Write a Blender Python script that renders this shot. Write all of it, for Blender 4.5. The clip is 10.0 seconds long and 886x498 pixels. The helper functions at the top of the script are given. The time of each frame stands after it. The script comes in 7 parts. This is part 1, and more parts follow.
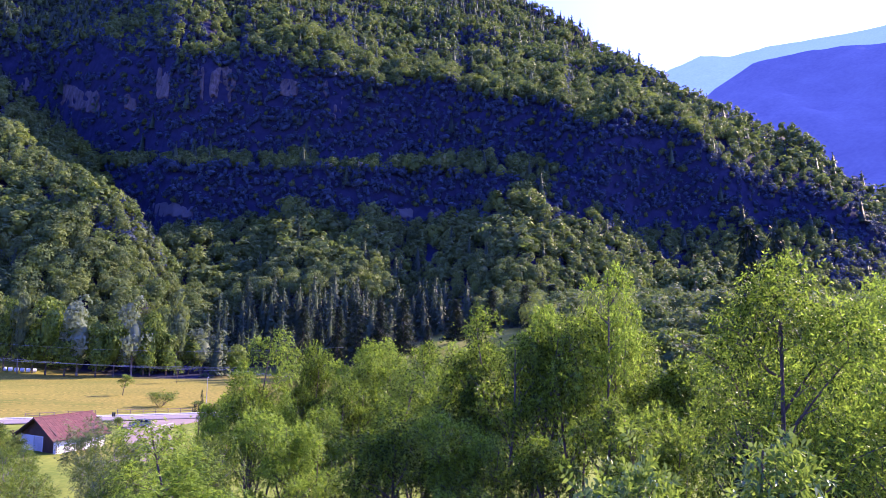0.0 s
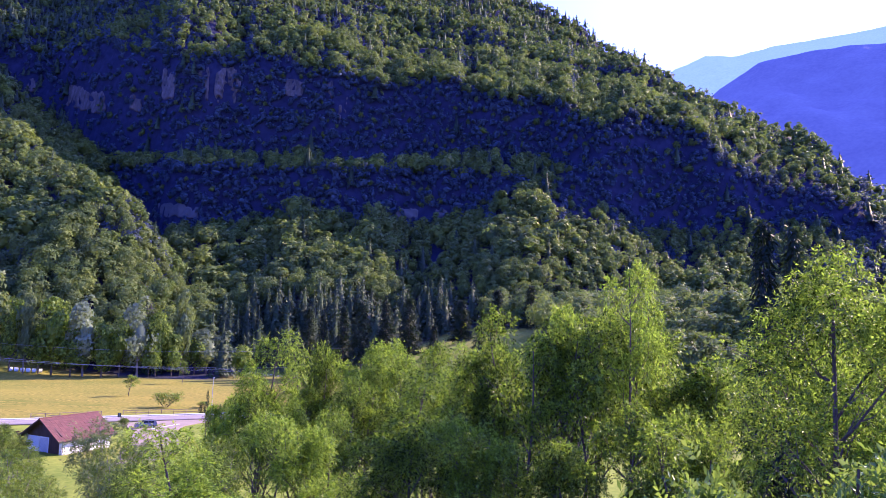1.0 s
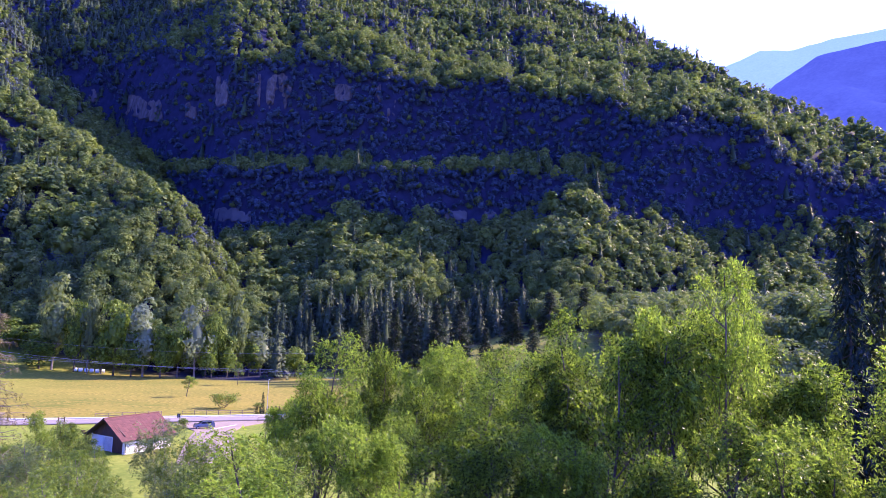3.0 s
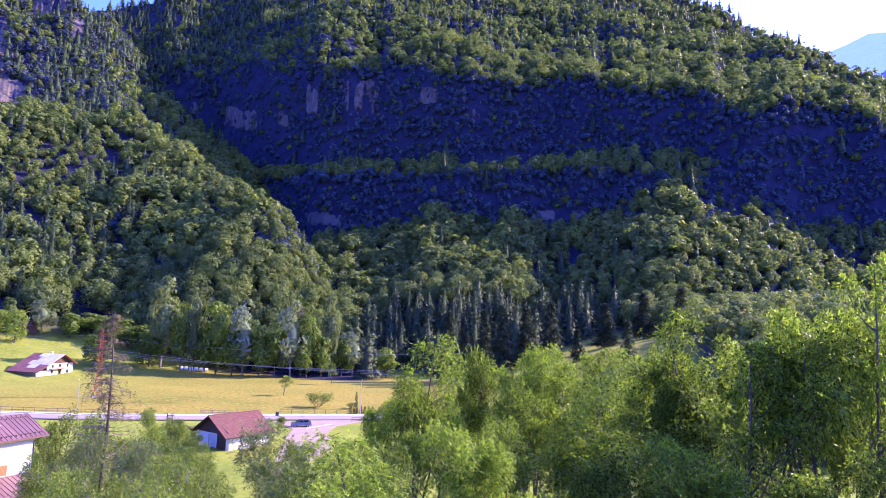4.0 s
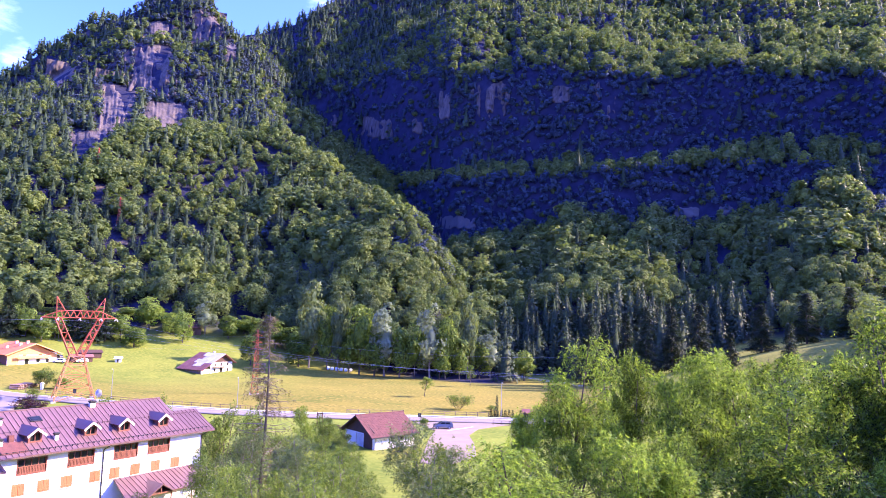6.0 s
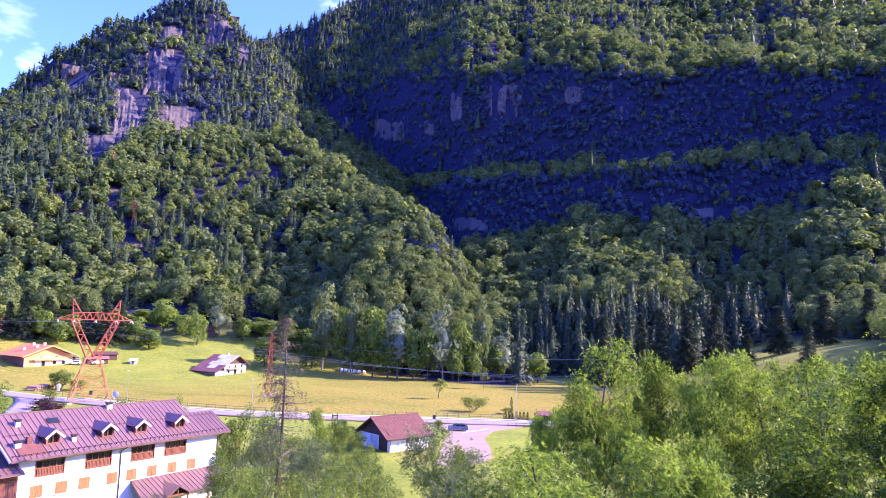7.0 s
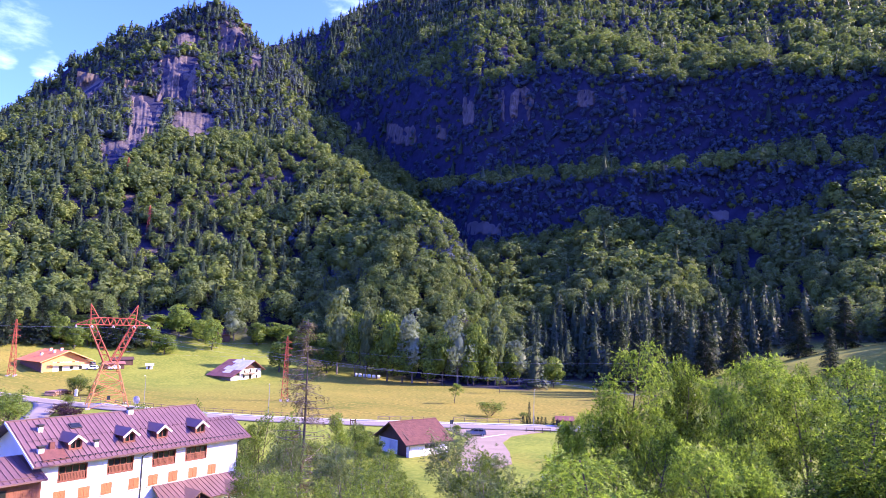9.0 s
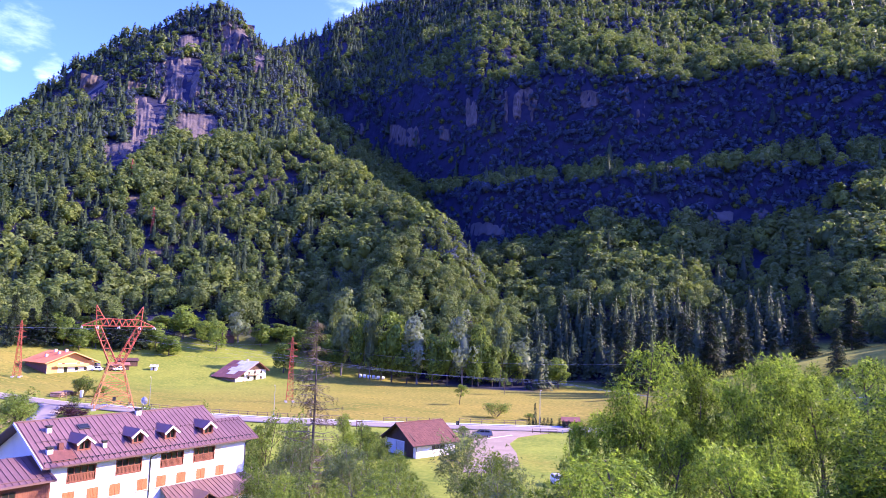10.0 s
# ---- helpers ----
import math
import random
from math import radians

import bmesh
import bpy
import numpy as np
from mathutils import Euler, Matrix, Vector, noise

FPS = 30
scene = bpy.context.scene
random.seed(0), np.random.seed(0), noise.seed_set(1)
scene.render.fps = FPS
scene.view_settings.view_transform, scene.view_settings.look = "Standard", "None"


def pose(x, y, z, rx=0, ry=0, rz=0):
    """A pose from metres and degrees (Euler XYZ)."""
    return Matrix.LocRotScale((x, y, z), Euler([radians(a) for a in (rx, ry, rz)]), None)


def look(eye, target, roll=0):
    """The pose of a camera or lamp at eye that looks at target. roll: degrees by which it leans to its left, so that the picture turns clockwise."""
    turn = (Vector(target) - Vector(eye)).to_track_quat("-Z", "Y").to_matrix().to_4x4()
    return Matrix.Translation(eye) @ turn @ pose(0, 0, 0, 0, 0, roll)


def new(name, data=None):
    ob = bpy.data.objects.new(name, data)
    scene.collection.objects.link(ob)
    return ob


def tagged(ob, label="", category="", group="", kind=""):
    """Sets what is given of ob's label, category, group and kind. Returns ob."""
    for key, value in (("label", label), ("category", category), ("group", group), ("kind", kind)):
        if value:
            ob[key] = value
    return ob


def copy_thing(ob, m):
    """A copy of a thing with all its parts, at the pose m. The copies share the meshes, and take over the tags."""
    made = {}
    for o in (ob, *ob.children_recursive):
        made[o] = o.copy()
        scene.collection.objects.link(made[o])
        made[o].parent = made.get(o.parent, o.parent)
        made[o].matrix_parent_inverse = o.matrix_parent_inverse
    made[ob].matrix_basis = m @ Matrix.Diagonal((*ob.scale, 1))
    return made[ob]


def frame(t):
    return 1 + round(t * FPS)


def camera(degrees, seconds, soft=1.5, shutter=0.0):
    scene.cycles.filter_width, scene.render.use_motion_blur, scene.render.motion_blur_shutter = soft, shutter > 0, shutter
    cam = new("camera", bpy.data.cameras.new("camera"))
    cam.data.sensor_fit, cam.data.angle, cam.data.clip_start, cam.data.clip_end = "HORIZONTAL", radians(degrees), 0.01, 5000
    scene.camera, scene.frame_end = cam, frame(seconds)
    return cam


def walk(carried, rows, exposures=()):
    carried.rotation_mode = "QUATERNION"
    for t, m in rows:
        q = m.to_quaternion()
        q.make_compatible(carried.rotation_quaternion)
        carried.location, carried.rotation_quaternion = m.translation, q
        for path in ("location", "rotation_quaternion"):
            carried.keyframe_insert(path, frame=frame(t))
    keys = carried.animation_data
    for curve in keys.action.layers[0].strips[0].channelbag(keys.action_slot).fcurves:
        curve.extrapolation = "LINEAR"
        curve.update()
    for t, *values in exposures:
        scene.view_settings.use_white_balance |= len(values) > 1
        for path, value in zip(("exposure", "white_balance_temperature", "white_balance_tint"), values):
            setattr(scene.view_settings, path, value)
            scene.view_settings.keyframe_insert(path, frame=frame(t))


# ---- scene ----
# ---- camera ----
cam = camera(66.2, 10.0, soft=0.6)
PATH = [
    (0.0, (-0.00, -0.00, 21.99), (-0.07, 99.44, 32.57), 1.59),
    (0.5, (-0.21, 0.46, 22.04), (-0.62, 99.89, 32.64), 1.59),
    (1.0, (-0.50, 0.87, 21.99), (-1.21, 100.30, 32.62), 1.62),
    (1.5, (-0.78, 1.23, 21.91), (-1.81, 100.65, 32.64), 1.66),
    (2.0, (-1.09, 1.58, 22.00), (-2.94, 100.98, 32.84), 1.68),
    (3.5, (-2.19, 2.85, 21.95), (-15.36, 101.40, 32.64), 1.71),
    (4.0, (-2.73, 3.48, 21.97), (-22.85, 100.86, 32.55), 1.77),
    (4.5, (-3.19, 3.95, 21.95), (-29.81, 99.77, 32.42), 1.83),
    (5.0, (-3.68, 4.43, 21.86), (-36.68, 98.26, 32.22), 1.86),
    (5.5, (-4.06, 4.81, 21.91), (-40.80, 97.25, 32.23), 1.87),
    (7.0, (-5.14, 5.33, 21.79), (-45.36, 96.27, 32.38), 1.80),
    (7.5, (-5.44, 5.41, 21.79), (-46.25, 96.07, 32.53), 1.77),
    (8.0, (-5.80, 5.44, 21.76), (-47.07, 95.87, 32.65), 1.73),
    (8.5, (-6.13, 5.46, 21.74), (-47.65, 95.76, 32.78), 1.69),
    (9.0, (-6.51, 5.43, 21.70), (-48.20, 95.64, 32.89), 1.65),
    (9.5, (-6.91, 5.41, 21.66), (-48.71, 95.55, 32.95), 1.63),
    (10.0, (-7.26, 5.35, 21.59), (-49.27, 95.39, 32.95), 1.61),
]
walk(cam, [(t, look(eye, target, roll)) for t, eye, target, roll in PATH],
     [(0.0, 1.74, 4700, 64), (2.0, 1.78, 4700, 64), (4.5, 2.02, 4700, 64), (5.5, 2.12, 4700, 64), (7.5, 1.96, 4700, 64), (10.0, 1.82, 4700, 64)])

# ---- world, sun, exposure ----
SUN_AZIMUTH, SUN_HEIGHT = 58.5, 31.0      # degrees, clockwise from +y, and above the horizon
SUN_WAY = Vector((math.sin(radians(SUN_AZIMUTH)) * math.cos(radians(SUN_HEIGHT)),
                  math.cos(radians(SUN_AZIMUTH)) * math.cos(radians(SUN_HEIGHT)),
                  math.sin(radians(SUN_HEIGHT))))
world = bpy.data.worlds.new("sky")
scene.world = world
world.use_nodes = True
wn, wl = world.node_tree.nodes, world.node_tree.links
wn.clear()
sky = wn.new("ShaderNodeTexSky")
sky.sky_type, sky.sun_disc = "NISHITA", False
sky.sun_elevation, sky.sun_rotation = radians(SUN_HEIGHT), radians(SUN_AZIMUTH)
sky.air_density, sky.dust_density, sky.ozone_density = 1.0, 2.4, 3.0
sky.altitude = 800
back = wn.new("ShaderNodeBackground")
back.inputs["Strength"].default_value = 0.105
# fair-weather clouds and the bright air round the sun
tc = wn.new("ShaderNodeTexCoord")


def sky_math(op, a, b=None):
    m = wn.new("ShaderNodeMath")
    m.operation = op
    for k, v in enumerate((a, b)):
        if v is not None:
            if isinstance(v, (int, float)):
                m.inputs[k].default_value = v
            else:
                wl.new(v, m.inputs[k])
    return m.outputs[0]


def towards(azimuth, elevation, inner, outer):
    """1 within inner degrees of a direction of the sky, 0 beyond outer."""
    d = wn.new("ShaderNodeVectorMath")
    d.operation = "DOT_PRODUCT"
    wl.new(tc.outputs["Generated"], d.inputs[0])
    a, e = radians(azimuth), radians(elevation)
    d.inputs[1].default_value = (math.sin(a) * math.cos(e), math.cos(a) * math.cos(e), math.sin(e))
    r = wn.new("ShaderNodeMapRange")
    r.interpolation_type = "SMOOTHSTEP"
    r.inputs["From Min"].default_value, r.inputs["From Max"].default_value = math.cos(radians(outer)), math.cos(radians(inner))
    wl.new(d.outputs["Value"], r.inputs["Value"])
    return r.outputs[0]


cmap = wn.new("ShaderNodeMapping")
cmap.inputs["Scale"].default_value = (1.0, 1.0, 2.6)
wl.new(tc.outputs["Generated"], cmap.inputs["Vector"])
cloud = wn.new("ShaderNodeTexNoise")
cloud.inputs["Scale"].default_value, cloud.inputs["Detail"].default_value, cloud.inputs["Roughness"].default_value = 11.0, 9.0, 0.58
wl.new(cmap.outputs[0], cloud.inputs["Vector"])
banks = sky_math("MAXIMUM", sky_math("MAXIMUM", sky_math("MULTIPLY", towards(-58.6, 19.6, 0.4, 3.4), 0.80), sky_math("MAXIMUM", towards(-56.3, 17.7, 0.2, 1.7), sky_math("MAXIMUM", towards(-58.9, 17.7, 0.1, 1.4), towards(-53.7, 18.0, 0.1, 1.2)))), towards(-34.2, 26.0, 0.3, 3.0))
banks = sky_math("MAXIMUM", banks, towards(14, 27, 2.0, 11.0))
banks = sky_math("MAXIMUM", banks, sky_math("MULTIPLY", towards(120, 35, 10, 60), 0.7))
edge = wn.new("ShaderNodeMapRange")
edge.interpolation_type = "SMOOTHSTEP"
edge.inputs["From Min"].default_value, edge.inputs["From Max"].default_value = 0.80, 1.12
wl.new(sky_math("ADD", cloud.outputs["Fac"], sky_math("MULTIPLY", banks, 0.40)), edge.inputs["Value"])
glare = sky_math("MULTIPLY", towards(SUN_AZIMUTH, SUN_HEIGHT, 14, 62), 0.85)
cmix = wn.new("ShaderNodeMix")
cmix.data_type = "RGBA"
cmix.inputs[7].default_value = (4.2, 5.0, 11.0, 1)
fac = sky_math("MAXIMUM", edge.outputs[0], glare)
wl.new(fac, cmix.inputs[0])
out = wn.new("ShaderNodeOutputWorld")
deep = wn.new("ShaderNodeHueSaturation")
deep.inputs["Saturation"].default_value = 1.05
away = wn.new("ShaderNodeVectorMath")
away.operation = "DOT_PRODUCT"
away.inputs[1].default_value = (-0.30, -0.50, 0.81)
wl.new(tc.outputs["Generated"], away.inputs[0])
far_side = wn.new("ShaderNodeMapRange")
far_side.interpolation_type = "SMOOTHSTEP"
far_side.inputs["From Min"].default_value, far_side.inputs["From Max"].default_value = 0.20, 0.75
wl.new(away.outputs["Value"], far_side.inputs["Value"])
blue = wn.new("ShaderNodeMix")                 # the deeper blue of the sky overhead and away from the sun
blue.data_type, blue.blend_type = "RGBA", "MULTIPLY"
blue.inputs[7].default_value = (0.90, 0.88, 1.45, 1)
wl.new(far_side.outputs[0], blue.inputs[0])
wl.new(sky.outputs[0], deep.inputs["Color"])
wl.new(deep.outputs[0], blue.inputs[6])
wl.new(blue.outputs[2], cmix.inputs[6])
wl.new(cmix.outputs[2], back.inputs["Color"])
wl.new(back.outputs[0], out.inputs["Surface"])
sun_data = bpy.data.lights.new("sun", "SUN")
sun_data.energy, sun_data.angle, sun_data.color = 5.0, radians(0.5), (1.0, 0.77, 0.23)
sun = new("sun", sun_data)
sun.matrix_world = look(SUN_WAY * 300, (0, 0, 0))

# ---- materials ----
def material(name):
    m = bpy.data.materials.new(name)
    m.use_nodes = True
    return m, m.node_tree.nodes, m.node_tree.links, m.node_tree.nodes["Principled BSDF"]


def ramp(nodes, stops):
    r = nodes.new("ShaderNodeValToRGB")
    e = r.color_ramp.elements
    while len(e) < len(stops):
        e.new(0.5)
    for k, (at, c) in enumerate(stops):
        e[k].position, e[k].color = at, (*c, 1)
    return r


def surface(name, dark, light, scale=6.0, rough=0.8, bump=0.3, metal=0.0, fine=60.0, stretch=(1, 1, 1), vary=0.15, depth=0.02):
    """Two scales of colour variation, a little difference from piece to piece, and relief."""
    m, n, l, b = material(name)
    tex = n.new("ShaderNodeTexCoord")
    mp = n.new("ShaderNodeMapping")
    mp.inputs["Scale"].default_value = stretch
    l.new(tex.outputs["Object"], mp.inputs["Vector"])
    big, small = n.new("ShaderNodeTexNoise"), n.new("ShaderNodeTexNoise")
    big.inputs["Scale"].default_value, big.inputs["Detail"].default_value = scale, 5
    small.inputs["Scale"].default_value, small.inputs["Detail"].default_value = fine, 4
    for t in (big, small):
        l.new(mp.outputs[0], t.inputs["Vector"])
    add = n.new("ShaderNodeMath")
    add.operation = "MULTIPLY_ADD"
    add.inputs[1].default_value = 0.45
    l.new(small.outputs["Fac"], add.inputs[0])
    half = n.new("ShaderNodeMath")
    half.operation = "MULTIPLY"
    half.inputs[1].default_value = 0.55
    l.new(big.outputs["Fac"], half.inputs[0])
    l.new(half.outputs[0], add.inputs[2])
    r = ramp(n, [(0.3, dark), (0.7, light)])
    l.new(add.outputs[0], r.inputs["Fac"])
    info = n.new("ShaderNodeObjectInfo")
    mr = n.new("ShaderNodeMapRange")
    mr.inputs["To Min"].default_value, mr.inputs["To Max"].default_value = 1 - vary, 1 + vary
    l.new(info.outputs["Random"], mr.inputs["Value"])
    hs = n.new("ShaderNodeHueSaturation")
    l.new(mr.outputs[0], hs.inputs["Value"])
    l.new(r.outputs["Color"], hs.inputs["Color"])
    l.new(hs.outputs["Color"], b.inputs["Base Color"])
    b.inputs["Roughness"].default_value, b.inputs["Metallic"].default_value = rough, metal
    bp = n.new("ShaderNodeBump")
    bp.inputs["Strength"].default_value, bp.inputs["Distance"].default_value = bump, depth
    l.new(add.outputs[0], bp.inputs["Height"])
    l.new(bp.outputs[0], b.inputs["Normal"])
    return m


def leaves(name, dark, light, translucent=0.35, rough=0.5, glow=(1.25, 1.25, 0.6), stops=None, gloss=0.2, speckle=0.3):
    """Foliage: tint by tree (an attribute) or by object, and by clump; light passes through."""
    m, n, l, b = material(name)
    att = n.new("ShaderNodeAttribute")
    att.attribute_name = "tint"
    geo = n.new("ShaderNodeNewGeometry")
    info = n.new("ShaderNodeObjectInfo")
    s1 = n.new("ShaderNodeMath"); s1.operation = "MULTIPLY_ADD"; s1.inputs[1].default_value = speckle
    l.new(geo.outputs["Random Per Island"], s1.inputs[0])
    s2 = n.new("ShaderNodeMath"); s2.operation = "MULTIPLY"; s2.inputs[1].default_value = 0.35
    l.new(info.outputs["Random"], s2.inputs[0])
    s3 = n.new("ShaderNodeMath"); s3.operation = "MULTIPLY_ADD"; s3.inputs[1].default_value = 0.7
    l.new(att.outputs["Fac"], s3.inputs[0])
    l.new(s2.outputs[0], s3.inputs[2])
    l.new(s3.outputs[0], s1.inputs[2])
    mid = [(a + c) / 2 for a, c in zip(dark, light)]
    r = ramp(n, stops or [(0.1, dark), (0.55, mid), (1.0, light)])
    l.new(s1.outputs[0], r.inputs["Fac"])
    l.new(r.outputs["Color"], b.inputs["Base Color"])
    b.inputs["Roughness"].default_value = rough
    b.inputs["Specular IOR Level"].default_value = gloss
    tr = n.new("ShaderNodeBsdfTranslucent")
    mul = n.new("ShaderNodeMix"); mul.data_type = "RGBA"; mul.blend_type = "MULTIPLY"
    mul.inputs[0].default_value = 1.0
    mul.inputs[7].default_value = (*glow, 1)
    l.new(r.outputs["Color"], mul.inputs[6])
    l.new(mul.outputs[2], tr.inputs["Color"])
    mx = n.new("ShaderNodeMixShader")
    mx.inputs[0].default_value = translucent
    l.new(b.outputs[0], mx.inputs[1])
    l.new(tr.outputs[0], mx.inputs[2])
    l.new(mx.outputs[0], n["Material Output"].inputs["Surface"])
    return m


def ground_material():
    """Meadow, lawn, woodland floor and rock by the land's cover attributes."""
    m, n, l, b = material("ground_cover")
    tex = n.new("ShaderNodeTexCoord")
    def noise_at(scale, detail=6, stretch=(1, 1, 1), turn=0.0):
        mp = n.new("ShaderNodeMapping")
        mp.inputs["Scale"].default_value = stretch
        mp.inputs["Rotation"].default_value = (0, 0, radians(turn))
        l.new(tex.outputs["Object"], mp.inputs["Vector"])
        t = n.new("ShaderNodeTexNoise")
        t.inputs["Scale"].default_value, t.inputs["Detail"].default_value = scale, detail
        l.new(mp.outputs[0], t.inputs["Vector"])
        return t.outputs["Fac"]
    def mixed(fac, a, c):
        k = n.new("ShaderNodeMix"); k.data_type = "RGBA"
        l.new(fac, k.inputs[0]); l.new(a, k.inputs[6]); l.new(c, k.inputs[7])
        return k.outputs[2]
    def cover(name):
        a = n.new("ShaderNodeAttribute"); a.attribute_name = name
        return a.outputs["Fac"]
    def coloured(fac, stops):
        r = ramp(n, stops); l.new(fac, r.inputs["Fac"])
        return r.outputs["Color"]
    fine = noise_at(1.1, 9)
    stripes = noise_at(0.55, 5, (0.05, 1.0, 1.0), -14)
    patches = noise_at(0.035, 5)
    mown = ramp(n, [(0.40, (0, 0, 0)), (0.60, (1, 1, 1))])
    l.new(stripes, mown.inputs["Fac"])
    hay = mixed(mown.outputs["Color"], coloured(patches, [(0.35, (0.115, 0.130, 0.010)), (0.65, (0.265, 0.215, 0.024))]),
                coloured(fine, [(0.36, (0.10, 0.11, 0.009)), (0.64, (0.32, 0.245, 0.036))]))
    green = mixed(fine, coloured(noise_at(0.12, 5), [(0.3, (0.11, 0.160, 0.010)), (0.7, (0.25, 0.29, 0.022))]),
                  coloured(fine, [(0.3, (0.07, 0.115, 0.008)), (0.7, (0.24, 0.27, 0.028))]))
    # dark floor with the blue of hazed mountain shade mixed into its colour
    hazy_litter = coloured(noise_at(0.25, 8), [(0.3, (0.014, 0.014, 0.032)), (0.7, (0.030, 0.030, 0.058))])
    stone = mixed(noise_at(0.5, 9, (1, 1, 0.25)), coloured(noise_at(0.06, 8, (1, 1, 0.15)), [(0.35, (0.055, 0.05, 0.05)), (0.65, (0.17, 0.14, 0.125))]),
                  coloured(fine, [(0.35, (0.04, 0.035, 0.03)), (0.65, (0.20, 0.165, 0.145))]))
    c = mixed(cover("dry"), green, hay)
    c = mixed(cover("wood"), c, hazy_litter)
    c = mixed(cover("rock"), c, stone)
    l.new(c, b.inputs["Base Color"])
    b.inputs["Roughness"].default_value = 0.95
    b.inputs["Specular IOR Level"].default_value = 0.15
    bp = n.new("ShaderNodeBump")
    bp.inputs["Strength"].default_value, bp.inputs["Distance"].default_value = 0.6, 0.15
    l.new(noise_at(1.6, 9), bp.inputs["Height"])
    l.new(bp.outputs[0], b.inputs["Normal"])
    return m


GROUND = ground_material()
LEAF_WOOD = leaves("woodland_leaves", (0.03, 0.05, 0.02), (0.12, 0.16, 0.05), 0.42, 0.55, (1.25, 1.3, 0.7),
                   [(0.12, (0.044, 0.066, 0.044)), (0.40, (0.080, 0.120, 0.040)), (0.62, (0.122, 0.170, 0.040)), (0.80, (0.142, 0.180, 0.056)), (0.97, (0.180, 0.226, 0.044))], 0.15, 0.16)
# bluer and paler than the woods: hazy shade put into the base colour
LEAF_HAZY_SCRUB = leaves("hazy_scrub_leaves", (0.050, 0.068, 0.105), (0.095, 0.122, 0.155), 0.35, 0.6, (1.1, 1.2, 0.9), gloss=0.1, speckle=0.16)
LEAF_SPRUCE = leaves("spruce_needles", (0.014, 0.029, 0.014), (0.056, 0.084, 0.030), 0.22, 0.6, gloss=0.25)
LEAF_NEAR = leaves("ash_leaves", (0.014, 0.030, 0.005), (0.262, 0.382, 0.034), 0.47, 0.36, (1.5, 1.5, 0.30), gloss=0.08, speckle=0.8)
LEAF_GLOSSY = leaves("walnut_leaves", (0.055, 0.11, 0.018), (0.29, 0.41, 0.06), 0.40, 0.28, (1.5, 1.4, 0.4), gloss=0.3, speckle=0.5)
LEAF_FEATHER = leaves("poplar_leaves", (0.075, 0.115, 0.045), (0.24, 0.31, 0.13), 0.5, 0.45, (1.4, 1.3, 0.6))
LEAF_SILVER = leaves("willow_leaves", (0.13, 0.175, 0.095), (0.34, 0.42, 0.26), 0.50, 0.45, (1.2, 1.15, 0.8))
LEAF_WILLOW = leaves("green_leaves", (0.034, 0.070, 0.010), (0.26, 0.36, 0.048), 0.48, 0.42, (1.5, 1.4, 0.40), speckle=0.6)
LEAF_PURPLE = leaves("purple_leaves", (0.03, 0.010, 0.014), (0.07, 0.02, 0.03), 0.2)
LEAF_DRY = leaves("dry_needles", (0.075, 0.065, 0.025), (0.17, 0.14, 0.05), 0.2)
BARK = surface("bark", (0.045, 0.035, 0.026), (0.14, 0.11, 0.085), 4, 0.95, 0.6, stretch=(1, 1, 0.25))
BARK_GREY = surface("grey_bark", (0.10, 0.085, 0.07), (0.26, 0.22, 0.19), 4, 0.95, 0.6, stretch=(1, 1, 0.25))
ASPHALT = surface("asphalt", (0.22, 0.185, 0.155), (0.30, 0.255, 0.215), 0.5, 0.9, 0.2, fine=25)
ROCK = surface("limestone", (0.016, 0.013, 0.012), (0.155, 0.120, 0.105), 0.30, 0.95, 1.0, fine=1.4, stretch=(1, 1, 0.22), depth=0.3)
SCREE = surface("scree_stones", (0.055, 0.05, 0.05), (0.095, 0.086, 0.084), 0.2, 0.95, 0.4, fine=2.0, depth=0.2)
GRAVEL = surface("gravel", (0.21, 0.16, 0.115), (0.32, 0.25, 0.18), 0.3, 0.95, 0.4, fine=18)
PLASTER = surface("white_plaster", (0.70, 0.68, 0.63), (0.84, 0.82, 0.77), 0.6, 0.9, 0.15, fine=14)
PLASTER_OLD = surface("weathered_plaster", (0.46, 0.43, 0.40), (0.78, 0.74, 0.70), 0.5, 0.95, 0.3, fine=9)
ROOF_METAL = surface("brown_sheet_metal", (0.115, 0.063, 0.060), (0.175, 0.098, 0.092), 0.5, 0.5, 0.08, 0.12, 12)
ROOF_TILE = surface("red_brown_tiles", (0.075, 0.028, 0.022), (0.15, 0.055, 0.040), 2.0, 0.85, 0.4, fine=14)
ROOF_OLD = surface("rusty_sheet", (0.13, 0.045, 0.035), (0.26, 0.11, 0.08), 0.7, 0.8, 0.3, fine=9)
ROOF_ORANGE = surface("orange_tiles", (0.46, 0.125, 0.03), (0.66, 0.22, 0.06), 0.8, 0.85, 0.3, fine=9)
TIN = surface("bare_tin", (0.50, 0.48, 0.46), (0.78, 0.75, 0.72), 0.6, 0.55, 0.1, 0.15, 8)
SHUTTER = surface("orange_shutter_wood", (0.40, 0.105, 0.028), (0.53, 0.155, 0.044), 3, 0.6, 0.3, fine=30, stretch=(1, 1, 0.15))
WOOD_RED = surface("red_brown_wood", (0.13, 0.045, 0.025), (0.25, 0.09, 0.05), 3, 0.7, 0.3, fine=30, stretch=(1, 1, 0.15))
WOOD_DARK = surface("dark_wood", (0.045, 0.022, 0.014), (0.11, 0.055, 0.034), 3, 0.8, 0.4, fine=30, stretch=(1, 1, 0.15))
WOOD_PALE = surface("honey_wood", (0.46, 0.23, 0.06), (0.64, 0.35, 0.10), 3, 0.7, 0.3, fine=20, stretch=(1, 1, 0.15))
